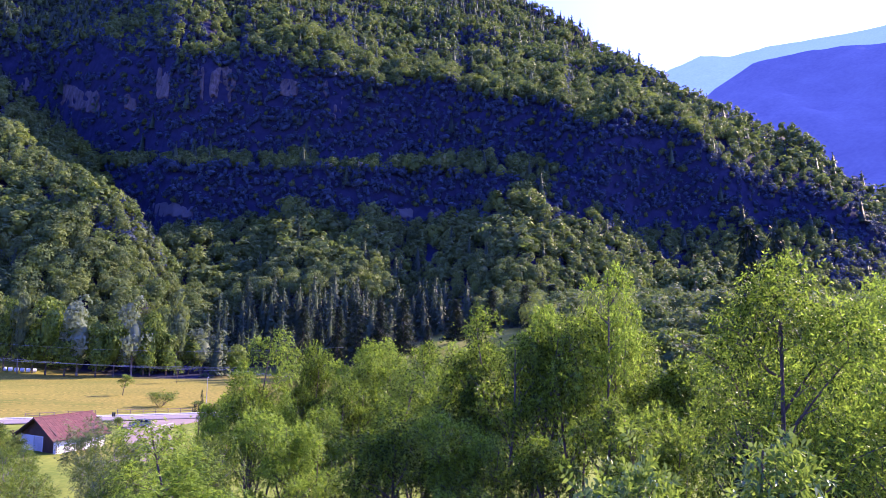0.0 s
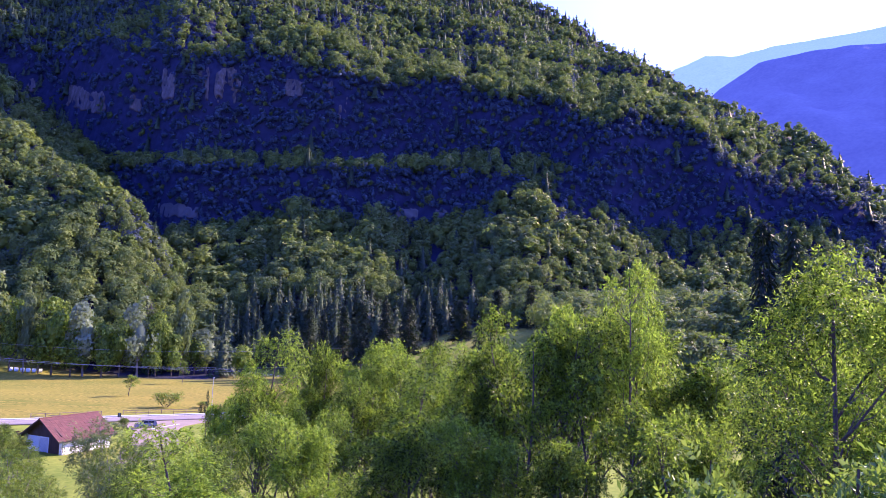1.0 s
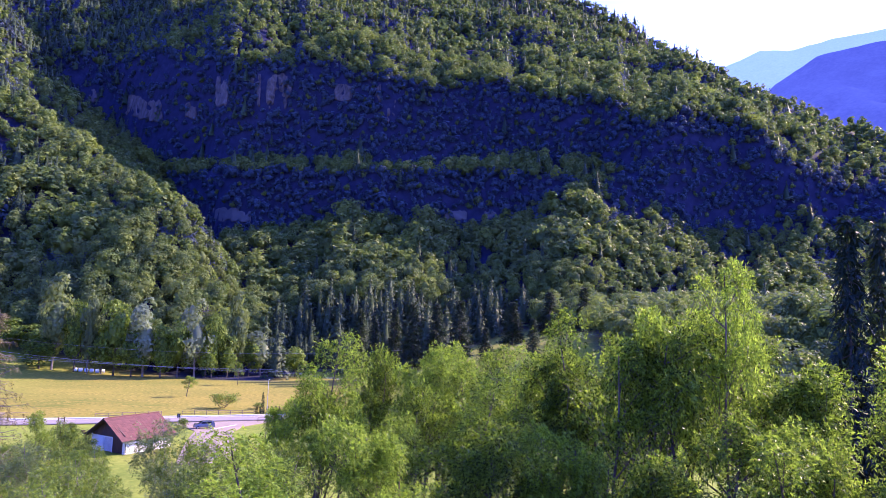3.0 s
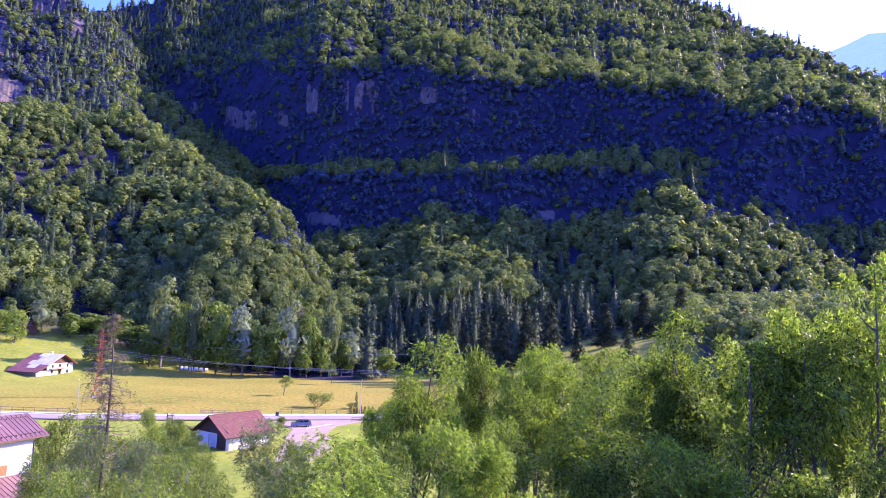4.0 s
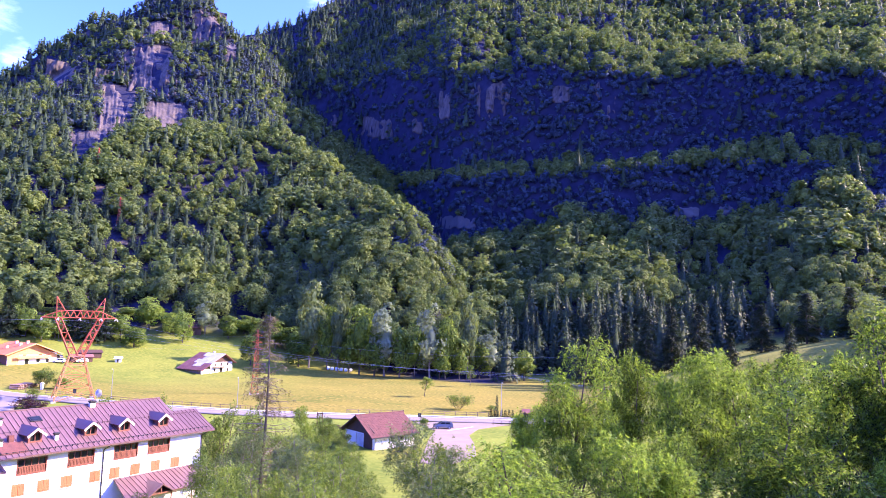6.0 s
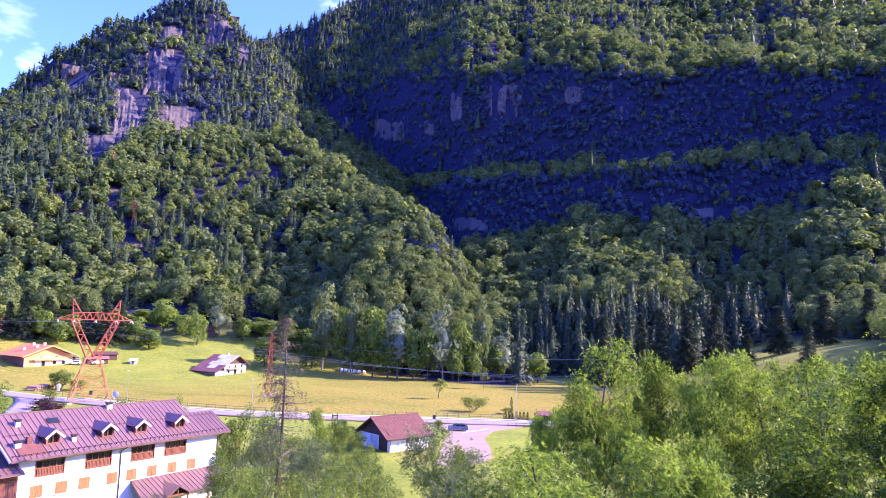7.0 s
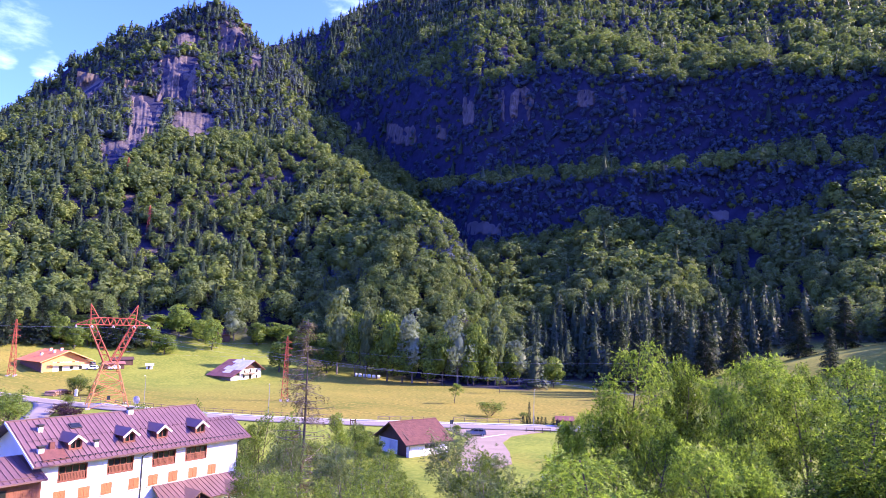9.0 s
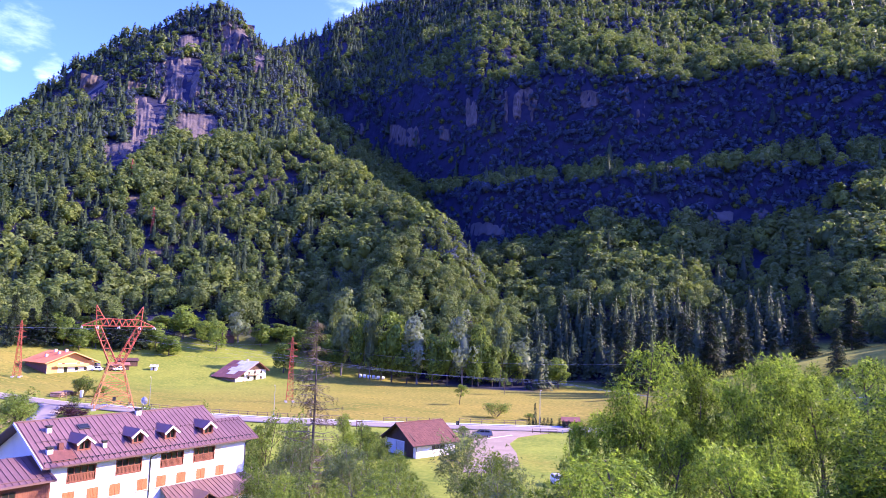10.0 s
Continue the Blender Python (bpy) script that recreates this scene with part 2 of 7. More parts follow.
WOOD_GREY = surface("weathered_timber", (0.14, 0.10, 0.07), (0.27, 0.20, 0.14), 3, 0.9, 0.4, fine=20)
WHITE_WOOD = surface("white_painted_wood", (0.72, 0.72, 0.72), (0.84, 0.83, 0.82), 2, 0.6, 0.1, fine=20)
PYLON_RED = surface("red_orange_paint", (0.30, 0.060, 0.022), (0.44, 0.10, 0.045), 0.7, 0.7, 0.1, fine=7)
PYLON_ORANGE = surface("faded_orange_paint", (0.34, 0.13, 0.035), (0.50, 0.22, 0.07), 0.7, 0.75, 0.1, fine=7)
STEEL = surface("grey_steel", (0.30, 0.31, 0.32), (0.45, 0.46, 0.47), 2, 0.5, 0.1, 0.7)
DARK_METAL = surface("dark_metal", (0.03, 0.03, 0.033), (0.06, 0.06, 0.062), 2, 0.5, 0.1, 0.5)
CONCRETE = surface("concrete", (0.34, 0.33, 0.31), (0.48, 0.46, 0.44), 1.2, 0.95, 0.3, fine=18)
STACK = surface("split_logs", (0.22, 0.12, 0.07), (0.42, 0.26, 0.16), 3, 0.9, 0.4)
WRAP = surface("silage_wrap", (0.66, 0.68, 0.70), (0.80, 0.81, 0.82), 2, 0.4, 0.2, fine=10)
RUBBER = surface("tyre_rubber", (0.02, 0.02, 0.02), (0.035, 0.035, 0.035), 4, 0.85, 0.2)
PAINT_BLUE = surface("blue_grey_car_paint", (0.17, 0.18, 0.20), (0.20, 0.21, 0.23), 1, 0.25, 0.0, 0.4, vary=0)
PAINT_WHITE = surface("white_car_paint", (0.78, 0.78, 0.78), (0.82, 0.82, 0.82), 1, 0.25, 0.0, 0.0, vary=0)
LINE_WHITE = surface("road_paint", (0.66, 0.66, 0.64), (0.80, 0.80, 0.78), 2, 0.8, 0.1, vary=0)
GLASS, _n, _l, _b = material("dark_window_glass")
_b.inputs["Base Color"].default_value = (0.02, 0.022, 0.025, 1)
_b.inputs["Roughness"].default_value = 0.08

# ---- helpers for meshes ----
def part(name, bm, mat, parent=None, label=""):
    """Links a bmesh as one mesh object, under a thing or a part."""
    me = bpy.data.meshes.new(name)
    bm.to_mesh(me)
    bm.free()
    me.materials.append(mat)
    ob = new(name, me)
    ob.parent = parent
    if label:
        ob["label"] = label
    return ob


def shared(name, me, parent, m=None):
    ob = new(name, me)
    ob.parent = parent
    if m is not None:
        ob.matrix_basis = m
    return ob


def array_mesh(name, verts, faces, mat, tint=None):
    """A mesh from arrays: verts n x 3, faces m x 3 or m x 4."""
    verts, faces = np.asarray(verts, np.float32), np.asarray(faces, np.int32)
    k = faces.shape[1]
    me = bpy.data.meshes.new(name)
    me.vertices.add(len(verts))
    me.vertices.foreach_set("co", verts.ravel())
    me.loops.add(faces.size)
    me.loops.foreach_set("vertex_index", faces.ravel())
    me.polygons.add(len(faces))
    me.polygons.foreach_set("loop_start", np.arange(0, faces.size, k, dtype=np.int32))
    me.update(calc_edges=True)
    if tint is not None:
        me.attributes.new("tint", "FLOAT", "POINT").data.foreach_set("value", np.asarray(tint, np.float32))
    me.materials.append(mat)
    return me


def thing(name, label, category, x=0.0, y=0.0, z=0.0, turn=0.0, group="", kind=""):
    ob = new(name)
    ob.matrix_basis = pose(x, y, z, 0, 0, turn)
    ob.empty_display_size = 0.5
    return tagged(ob, label, category, group, kind)


def box(bm, x0, x1, y0, y1, z0, z1, m=None):
    vs = [bm.verts.new(Vector(c) if m is None else m @ Vector(c)) for c in
          ((x0, y0, z0), (x1, y0, z0), (x1, y1, z0), (x0, y1, z0), (x0, y0, z1), (x1, y0, z1), (x1, y1, z1), (x0, y1, z1))]
    for f in ((3, 2, 1, 0), (4, 5, 6, 7), (0, 1, 5, 4), (1, 2, 6, 5), (2, 3, 7, 6), (3, 0, 4, 7)):
        bm.faces.new([vs[k] for k in f])
    return vs


def boxes(*sizes):
    bm = bmesh.new()
    for s in sizes:
        box(bm, *s)
    return bm


def tube(bm, a, b, r0, r1, sides=6):
    a, b = Vector(a), Vector(b)
    q = (b - a).to_track_quat("Z", "Y").to_matrix()
    rings = []
    for p, r in ((a, r0), (b, r1)):
        rings.append([bm.verts.new(p + q @ Vector((math.cos(k * math.tau / sides) * r, math.sin(k * math.tau / sides) * r, 0))) for k in range(sides)])
    for k in range(sides):
        bm.faces.new((rings[0][k], rings[0][(k + 1) % sides], rings[1][(k + 1) % sides], rings[1][k]))
    if sides > 3:
        bm.faces.new(rings[1])
        bm.faces.new(rings[0][::-1])


def beam(bm, a, b, w):
    tube(bm, a, b, w * 0.7, w * 0.7, 4)


def slab(bm, corners, thick):
    """A sheet of that thickness under its corners."""
    n = (Vector(corners[1]) - Vector(corners[0])).cross(Vector(corners[2]) - Vector(corners[0])).normalized()
    if n.z < 0:
        n = -n
    top = [bm.verts.new(c) for c in corners]
    low = [bm.verts.new(Vector(c) - n * thick) for c in corners]
    k = len(top)
    bm.faces.new(top)
    bm.faces.new(low[::-1])
    for i in range(k):
        bm.faces.new((top[i], low[i], low[(i + 1) % k], top[(i + 1) % k]))
    bmesh.ops.recalc_face_normals(bm, faces=bm.faces)


# ---- the land ----
def step(a, b, v):
    u = np.clip((np.asarray(v, float) - a) / (b - a), 0, 1)
    return u * u * (3 - 2 * u)


GRAIN = np.random.RandomState(7).rand(256, 256)


def value_noise(x, y, size, shift=0.0):
    """Smooth noise, about -1 to 1, with features of that size in metres."""
    u, v = np.asarray(x, float) / size + shift * 17.3, np.asarray(y, float) / size + shift * 9.7
    i, j = np.floor(u).astype(int), np.floor(v).astype(int)
    a, b = u - i, v - j
    a, b = a * a * (3 - 2 * a), b * b * (3 - 2 * b)
    g = lambda p, q: GRAIN[p % 256, q % 256]
    return 2 * (g(i, j) * (1 - a) * (1 - b) + g(i + 1, j) * a * (1 - b) + g(i, j + 1) * (1 - a) * b + g(i + 1, j + 1) * a * b) - 1


EYE_LEVEL = 22.0
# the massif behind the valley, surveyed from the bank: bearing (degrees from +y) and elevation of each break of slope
FOOT = ((-75, 3000), (-62, 720), (-40, 570), (-30, 430), (-26, 350), (-22, 304), (-10, 270), (0, 274), (10, 298), (20, 345), (33, 420), (45, 520), (60, 1200), (75, 3000))
LOWER_WOOD_TOP = ((-60, 4), (-30, 6), (-22.2, 6.1), (-19.2, 6.8), (-15.7, 7.0), (-14.2, 7.4), (-13.2, 8.5), (-12.2, 8.3), (-11.2, 7.7), (-8.8, 7.2), (-6.3, 8.3), (-5, 7.6), (-3.1, 7.2), (0.7, 7.7), (3.0, 9.3), (5.4, 10.9),
                  (8.3, 11.0), (10.2, 8.8), (13, 9.2), (15.2, 8.1), (19.2, 7.6), (24, 8.4), (28.8, 7.6), (31, 6.4), (34, 4.7), (60, 2))
SHELF_FOOT = ((-60, 6), (-30, 10.8), (-21.5, 11.3), (-16.9, 11.4), (-9, 11.6), (0.6, 12.3), (3, 12.0), (8.3, 11.5), (11, 11.7), (13, 11.6), (20, 10), (25, 9.2), (30, 7.8), (34, 5.0), (60, 2.4))
SHELF_TOP = ((-60, 6.5), (-30, 11.1), (-21.2, 12.2), (-16.9, 12.3), (-12.8, 13.1), (-9, 12.7), (-2, 13.1), (2, 13.4), (5.4, 13.3), (9.2, 13.0), (11, 12.0), (13, 11.8), (20, 10.2), (25, 9.3), (30, 7.9), (34, 5.1), (60, 2.5))
CLIFF_TOP = ((-60, 9), (-45, 14), (-34.7, 17.4), (-30, 18.4), (-25.7, 19.4), (-21.8, 20.2), (-16.5, 20.7), (-12.8, 20.6), (-9.4, 19.9), (-7.5, 19.2), (-4.5, 18.9), (-1.6, 19.3), (2.8, 19.0), (6.3, 18.0),
             (9.1, 17.7), (11.1, 15.8), (12.9, 15.3), (15.2, 16.4), (19.2, 15), (21.4, 13.7), (23.4, 12.4), (27.3, 10), (31, 8.3), (34, 5.6), (60, 2.6))
SKYLINE = ((-60, 10), (-46, 19), (-39.9, 22.2), (-36.7, 23.4), (-32, 25.5), (-29, 26.7), (-18, 27.8), (-6, 28), (2, 27.2), (6.9, 25.5), (10, 24.2), (12.9, 22.5), (17.5, 20.3), (19.9, 18.5), (22, 17.5), (26.7, 15), (29.3, 13.2), (31.1, 11.0), (34, 9.2), (45, 4), (60, 3))
SPUR = [(-142, 300, 24), (-153, 308, 42), (-163, 319, 69), (-186, 336, 81), (-244, 368, 111), (-312, 403, 150), (-420, 480, 230),
        (-520, 560, 322), (-555, 590, 364), (-610, 570, 360), (-655, 545, 341), (-700, 505, 282), (-745, 440, 204), (-775, 330, 90)]


def spur_height(x, y):
    """The wooded spur that comes down from the rocky summit."""
    best = np.full(np.shape(x), -400.0)
    for k, ((ax, ay, az), (bx, by, bz)) in enumerate(zip(SPUR, SPUR[1:])):
        dx, dy = bx - ax, by - ay
        ll = dx * dx + dy * dy
        s = np.clip(((x - ax) * dx + (y - ay) * dy) / ll, 0, 1)
        px, py = x - (ax + s * dx), y - (ay + s * dy)
        d = np.hypot(px, py)
        fall = np.where(dx * py - dy * px > 0, 0.93 if k < 4 else 0.86 if k < 7 else 1.1, 1.25)      # gentler towards the meadow
        best = np.maximum(best, az + s * (bz - az) - fall * np.maximum(d - 5, 0))
    flank = 350 - 0.685 * np.hypot(x + 550, y - 590) - 0.5 * np.maximum(-x - 560, 0)
    return np.maximum(best, flank)


def at_bearing(table, az):
    return np.interp(az, [p[0] for p in table], [p[1] for p in table])


def massif(x, y):
    """Woods and cliffs in turn: gentle wooded steps, steep shaded faces, a crest."""
    az, r = np.degrees(np.arctan2(x, y)), np.hypot(x, y)
    R, Z = at_bearing(FOOT, az) + value_noise(az, az * 0, 2.2, 41) * 8, 3.0
    h = Z + 0.7 * (r - R)
    upper = np.interp(az, [-42, -35, -31, -24, -16, 0, 15, 35], [0.80, 0.70, 0.68, 0.70, 0.73, 0.68, 0.62, 0.58])
    for k, (table, slope) in enumerate(((LOWER_WOOD_TOP, None), (SHELF_FOOT, 3.4), (SHELF_TOP, None), (CLIFF_TOP, 3.3), (SKYLINE, upper))):
        ripple = value_noise(az, az * 0, 2.4, 42 + (k + 1) // 2) * 0.22
        if k == 3:
            ripple = ripple + value_noise(az, az * 0, 1.2, 73) * 0.45 + value_noise(az, az * 0, 0.5, 74) * 0.25
        if k == 0:
            ripple = ripple + value_noise(az, az * 0, 0.6, 52) * 0.22
        t = np.tan(np.radians(at_bearing(table, az) + ripple))
        if slope is None:                      # wooded steps keep their depth
            R2 = R + (125.0 if k == 0 else np.interp(az, [-30, -24, 8, 12.5], [20, 38, 38, 1.0]))
            slope = np.maximum((EYE_LEVEL + R2 * t - Z) / (R2 - R), 0.2)
        else:
            R2 = np.maximum((Z - slope * R - EYE_LEVEL) / (t - slope), R + 0.5)
        h = np.where(r > R, Z + slope * (r - R), h)
        R, Z = R2, Z + slope * (R2 - R)
    h = np.where(r > R, Z - 0.55 * (r - R), h)
    rows = value_noise(az * 7 + r * 0.25, r, 38, 61) * 7.5 * step(150, 220, h)      # slanting terraces in the upper woods
    gullies = value_noise(az * 7 - r * 0.2, r * 0.4, 30, 62) * 5 * step(8, 30, h) * step(70, 50, h)
    return h + rows + gullies


def lowland(x, y):
    bank = 9.5 * step(78, 8, y - 0.55 * np.minimum(x, 30)) * step(-75, -20, x) + 45 * step(5, -160, y)
    fan = 21 * step(-62, 42, x) * step(140, 212, y + 0.25 * x)
    rise = 11 * step(235, 335, np.hypot(x + 10, y) - 0.12 * np.abs(x + 180)) * step(-90, -190, x) + 5.0 * step(-160, -300, x)
    dip = -2.4 * step(34, 18, np.hypot((x + 72), (y - 66) * 0.9))
    return bank + fan + rise + dip


def hills(x, y):
    face = massif(x, y)
    face = face + (value_noise(x, y, 62, 2) * 5 + value_noise(x, y, 27, 3) * 3 + value_noise(x, y, 12, 13) * 1.2) * step(0, 90, face) * step(1500, 700, np.hypot(x, y))
    spur = spur_height(x, y)
    rough = step(150, 260, spur)
    spur = spur + (value_noise(x, y, 70, 8) * (8 + 10 * rough) + value_noise(x, y, 30, 9) * (4.5 + 7 * rough) + value_noise(x, y, 13, 10) * (1 + 4 * rough)) * step(0, 60, spur)
    return face, spur


def height(x, y):
    x, y = np.asarray(x, float), np.asarray(y, float)
    low = lowland(x, y)
    hill = np.maximum(*hills(x, y))
    k = 4.0
    return np.maximum(low, hill) + k * np.log1p(np.exp(-np.abs(low - hill) / k)) * step(-25, 5, hill)


def axis(lo, fine_lo, fine_hi, hi, step_size, growth=1.09):
    a = list(np.arange(fine_lo, fine_hi, step_size))
    s, v = step_size, a[-1]
    while v < hi:
        s *= growth
        v += s
        a.append(v)
    s, v, b = step_size, fine_lo, []
    while v > lo:
        s *= growth
        v -= s
        b.append(v)
    return np.array(b[::-1] + a)


gx = axis(-3200, -360, 190, 3200, 4.0, 1.06)
gy = axis(-900, 0, 480, 3300, 4.0, 1.05)
X, Y = np.meshgrid(gx, gy)
Z = height(X, Y)
E_ = 3.0
SLOPE = np.hypot(height(X + E_, Y) - height(X - E_, Y), height(X, Y + E_) - height(X, Y - E_)) / (2 * E_)
nx, ny = len(gx), len(gy)
idx = np.arange(nx * ny).reshape(ny, nx)
quads = np.stack([idx[:-1, :-1], idx[:-1, 1:], idx[1:, 1:], idx[1:, :-1]], -1).reshape(-1, 4)
ground_mesh = array_mesh("ground", np.stack([X, Y, Z], -1).reshape(-1, 3), quads, GROUND)


def road_line(s):
    pts = np.array([(-330, 112), (-250, 117), (-200, 120), (-153, 121.5), (-125, 123.5), (-105, 127.5), (-88, 134), (-70, 142.5), (-54, 150.5), (-35, 160), (-10, 172), (20, 182)], float)
    d = np.r_[0, np.cumsum(np.hypot(*np.diff(pts, axis=0).T))]
    return np.stack([np.interp(s * d[-1], d, pts[:, 0]), np.interp(s * d[-1], d, pts[:, 1])], -1)


def meadow_cover(x, y):
    """How dry the grass is: the mown meadow beyond the road, greener at its back and in patches."""
    line = np.interp(x, [-330, -200, -125, -105, -88, -54, 20], [112, 120, 123.5, 127.5, 134, 150.5, 182])
    mown = step(0, 6, y - line - 4) * step(-20, -45, x) * step(262, 236, y + 0.12 * x + value_noise(x, y, 30) * 6)
    far_green = step(-125, -180, x) * step(148, 176, y + value_noise(x, y, 35, 3) * 14)
    knoll = 0.55 * step(-40, 0, x) * step(170, 200, y)
    tx, ty = np.array([-47, -43, -39, -32, -24, -16]), np.array([122, 116.5, 114, 113, 115, 119])
    worn = 0.8 * np.exp(-((y - np.interp(x, tx, ty)) / 2.2) ** 2) * step(-48, -44, x) * step(-14, -20, x)
    worn = np.maximum(worn, 0.7 * np.exp(-(((x + 54) / 4) ** 2 + ((y - 110) / 6) ** 2)))
    return np.clip(worn + mown * (1 - 0.8 * far_green) * (0.86 + 0.22 * value_noise(x, y, 38, 6)) + knoll, 0, 1)


def hill_wood(x, y):
    hill = step(-6, 3, np.maximum(*hills(x, y)) - lowland(x, y) + value_noise(x, y, 25, 3) * 5)
    hill = hill * (1 - step(-108, -98, x) * step(-48, -58, x) * step(268, 256, y))
    hill = np.maximum(hill, step(219, 227, y + 0.12 * x + value_noise(x, y, 18, 5) * 3) * step(-72, -84, x) * step(-225, -205, x))
    return np.maximum(hill, step(26, 34, x + value_noise(x, y, 20, 4) * 6) * step(120, 140, y))


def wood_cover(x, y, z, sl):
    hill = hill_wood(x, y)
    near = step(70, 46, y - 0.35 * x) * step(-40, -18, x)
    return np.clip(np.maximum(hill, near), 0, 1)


def rock_cover(x, y, sl):
    """Bare cliffs on the steepest ground and on the rocky summit of the spur."""
    face, spur = hills(x, y)
    patch = value_noise(x, y, 44, 15) * 0.5 + value_noise(x, y, 17, 16) * 0.45 + value_noise(x, y, 8, 17) * 0.3
    summit = step(1.1, 1.5, sl) * step(130, 190, spur) * (spur > face) * step(0.42, 0.6, patch)
    return np.clip(summit, 0, 1)


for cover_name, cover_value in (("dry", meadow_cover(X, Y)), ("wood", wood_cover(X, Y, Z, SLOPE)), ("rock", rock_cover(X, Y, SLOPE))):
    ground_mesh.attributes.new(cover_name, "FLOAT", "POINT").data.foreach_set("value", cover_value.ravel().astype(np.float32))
ground_mesh.polygons.foreach_set("use_smooth", np.ones(len(quads), bool))
ground = tagged(new("ground", ground_mesh), "valley floor with a mown dry meadow below a steep wooded mountainside", "ground", kind="structure")


def level(x, y):
    return float(height(x, y))


# ---- far mountains beyond the valley's mouth ----
def far_range(name, label, ridge, depth, low, mat, seed):
    """A distant mountainside: its crest as azimuths and heights seen from the valley, falling towards us."""
    az, el, dist = (np.array(c, float) for c in zip(*ridge))
    a = np.linspace(az[0], az[-1], 130)
    h = np.interp(a, az, dist * 0 + np.tan(np.radians(el)) * dist + 22)
    d = np.interp(a, az, dist)
    rows = []
    for k in range(36):
        s = k / 35
        dd = d - depth * s
        zz = h * (1 - s) ** 1.05 + low * s
        x, y = np.sin(np.radians(a)) * dd, np.cos(np.radians(a)) * dd
        bump = value_noise(x, y, 160, seed) * 30 + value_noise(x, y, 60, seed + 1) * 16 + value_noise(x, y, 22, seed + 2) * 6
        rows.append(np.stack([x, y, zz + bump * (0.25 + 0.75 * min(1, s * 6))], -1))
    v = np.array(rows)
    i = np.arange(v.shape[0] * v.shape[1]).reshape(v.shape[:2])
    q = np.stack([i[:-1, :-1], i[1:, :-1], i[1:, 1:], i[:-1, 1:]], -1).reshape(-1, 4)
    me = array_mesh(name, v.reshape(-1, 3), q, mat)
    return tagged(new(name, me), label, "mountain", kind="structure")


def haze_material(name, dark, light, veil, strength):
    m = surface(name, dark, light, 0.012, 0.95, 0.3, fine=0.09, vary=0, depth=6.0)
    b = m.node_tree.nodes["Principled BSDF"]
    # blue air haze is painted onto the slopes as a faint glow
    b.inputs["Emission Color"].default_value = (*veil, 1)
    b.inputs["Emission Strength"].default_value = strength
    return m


FAR_A = haze_material("haze_blue_slopes", (0.10, 0.13, 0.18), (0.20, 0.23, 0.26), (0.27, 0.38, 0.82), 0.44)
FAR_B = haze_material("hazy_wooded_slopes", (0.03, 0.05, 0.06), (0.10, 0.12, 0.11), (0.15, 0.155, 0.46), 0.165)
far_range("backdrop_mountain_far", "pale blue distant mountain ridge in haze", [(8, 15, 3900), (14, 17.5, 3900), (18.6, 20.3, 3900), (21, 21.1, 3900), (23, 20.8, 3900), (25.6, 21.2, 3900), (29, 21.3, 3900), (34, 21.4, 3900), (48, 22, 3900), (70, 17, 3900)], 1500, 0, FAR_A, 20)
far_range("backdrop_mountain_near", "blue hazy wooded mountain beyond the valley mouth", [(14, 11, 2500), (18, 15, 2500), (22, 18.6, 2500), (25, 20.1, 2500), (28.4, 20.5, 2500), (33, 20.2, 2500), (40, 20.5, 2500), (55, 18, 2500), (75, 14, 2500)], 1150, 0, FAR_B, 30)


# ---- crags: bare rock walls that stand out of the woods ----
CRAGS = [  # bearing and elevation of the middle from the bank, width, height in metres, how bold the relief is
    (-19.4, 18.2, 31, 25, 1.0), (-23.4, 17.6, 10, 22, 1.0), (-29.2, 15.6, 32, 18, 0.8), (-32.7, 16.0, 11, 12, 0.8), (-13.5, 18.6, 14, 11, 0.8), (-9.4, 17.7, 8, 22, 0.8), (-10.7, 18.8, 6, 14, 0.8), (-25.6, 15.9, 9, 12, 0.7),
    (-43.3, 21.5, 40, 44, 1.8), (-47.0, 18.4, 46, 46, 1.8), (-49.2, 14.8, 34, 54, 1.8), (-45.8, 15.0, 44, 22, 1.4), (-53.1, 16.6, 26, 24, 1.3), (-51.4, 12.2, 22, 20, 1.2), (-50.1, 13.1, 20, 22, 1.2), (-54.9, 15.2, 30, 20, 1.2),
    (-46.6, 21.2, 44, 14, 1.2), (-36.2, 21.9, 10, 20, 1.0), (-41.2, 20.3, 16, 16, 1.0), (-48.4, 5.0, 12, 4, 0.5), (-50.0, 8.8, 13, 3.5, 0.5), (-38.1, 11.4, 13, 4, 0.5), (-43.3, 6.0, 7, 4, 0.5), (-46.6, 8.0, 8, 6, 0.5),
]
SCREES = [(-22.0, 8.1, 30, 9, 0.12), (-2.4, 9.0, 34, 7, 0.12)]


def first_slope(az, el, lo=230.0, hi=1000.0, count=260):
    """Distance from the bank at which the line of that bearing and elevation meets the land."""
    shape = np.shape(az)
    az, el = np.ravel(np.asarray(az, float)), np.ravel(np.asarray(el, float))
    r = np.linspace(lo, hi, count)[:, None]
    z = height(r * np.sin(np.radians(az)), r * np.cos(np.radians(az)))
    over = z >= EYE_LEVEL + r * np.tan(np.radians(el))
    return np.where(over.any(0), r[over.argmax(0), 0], hi).reshape(shape)


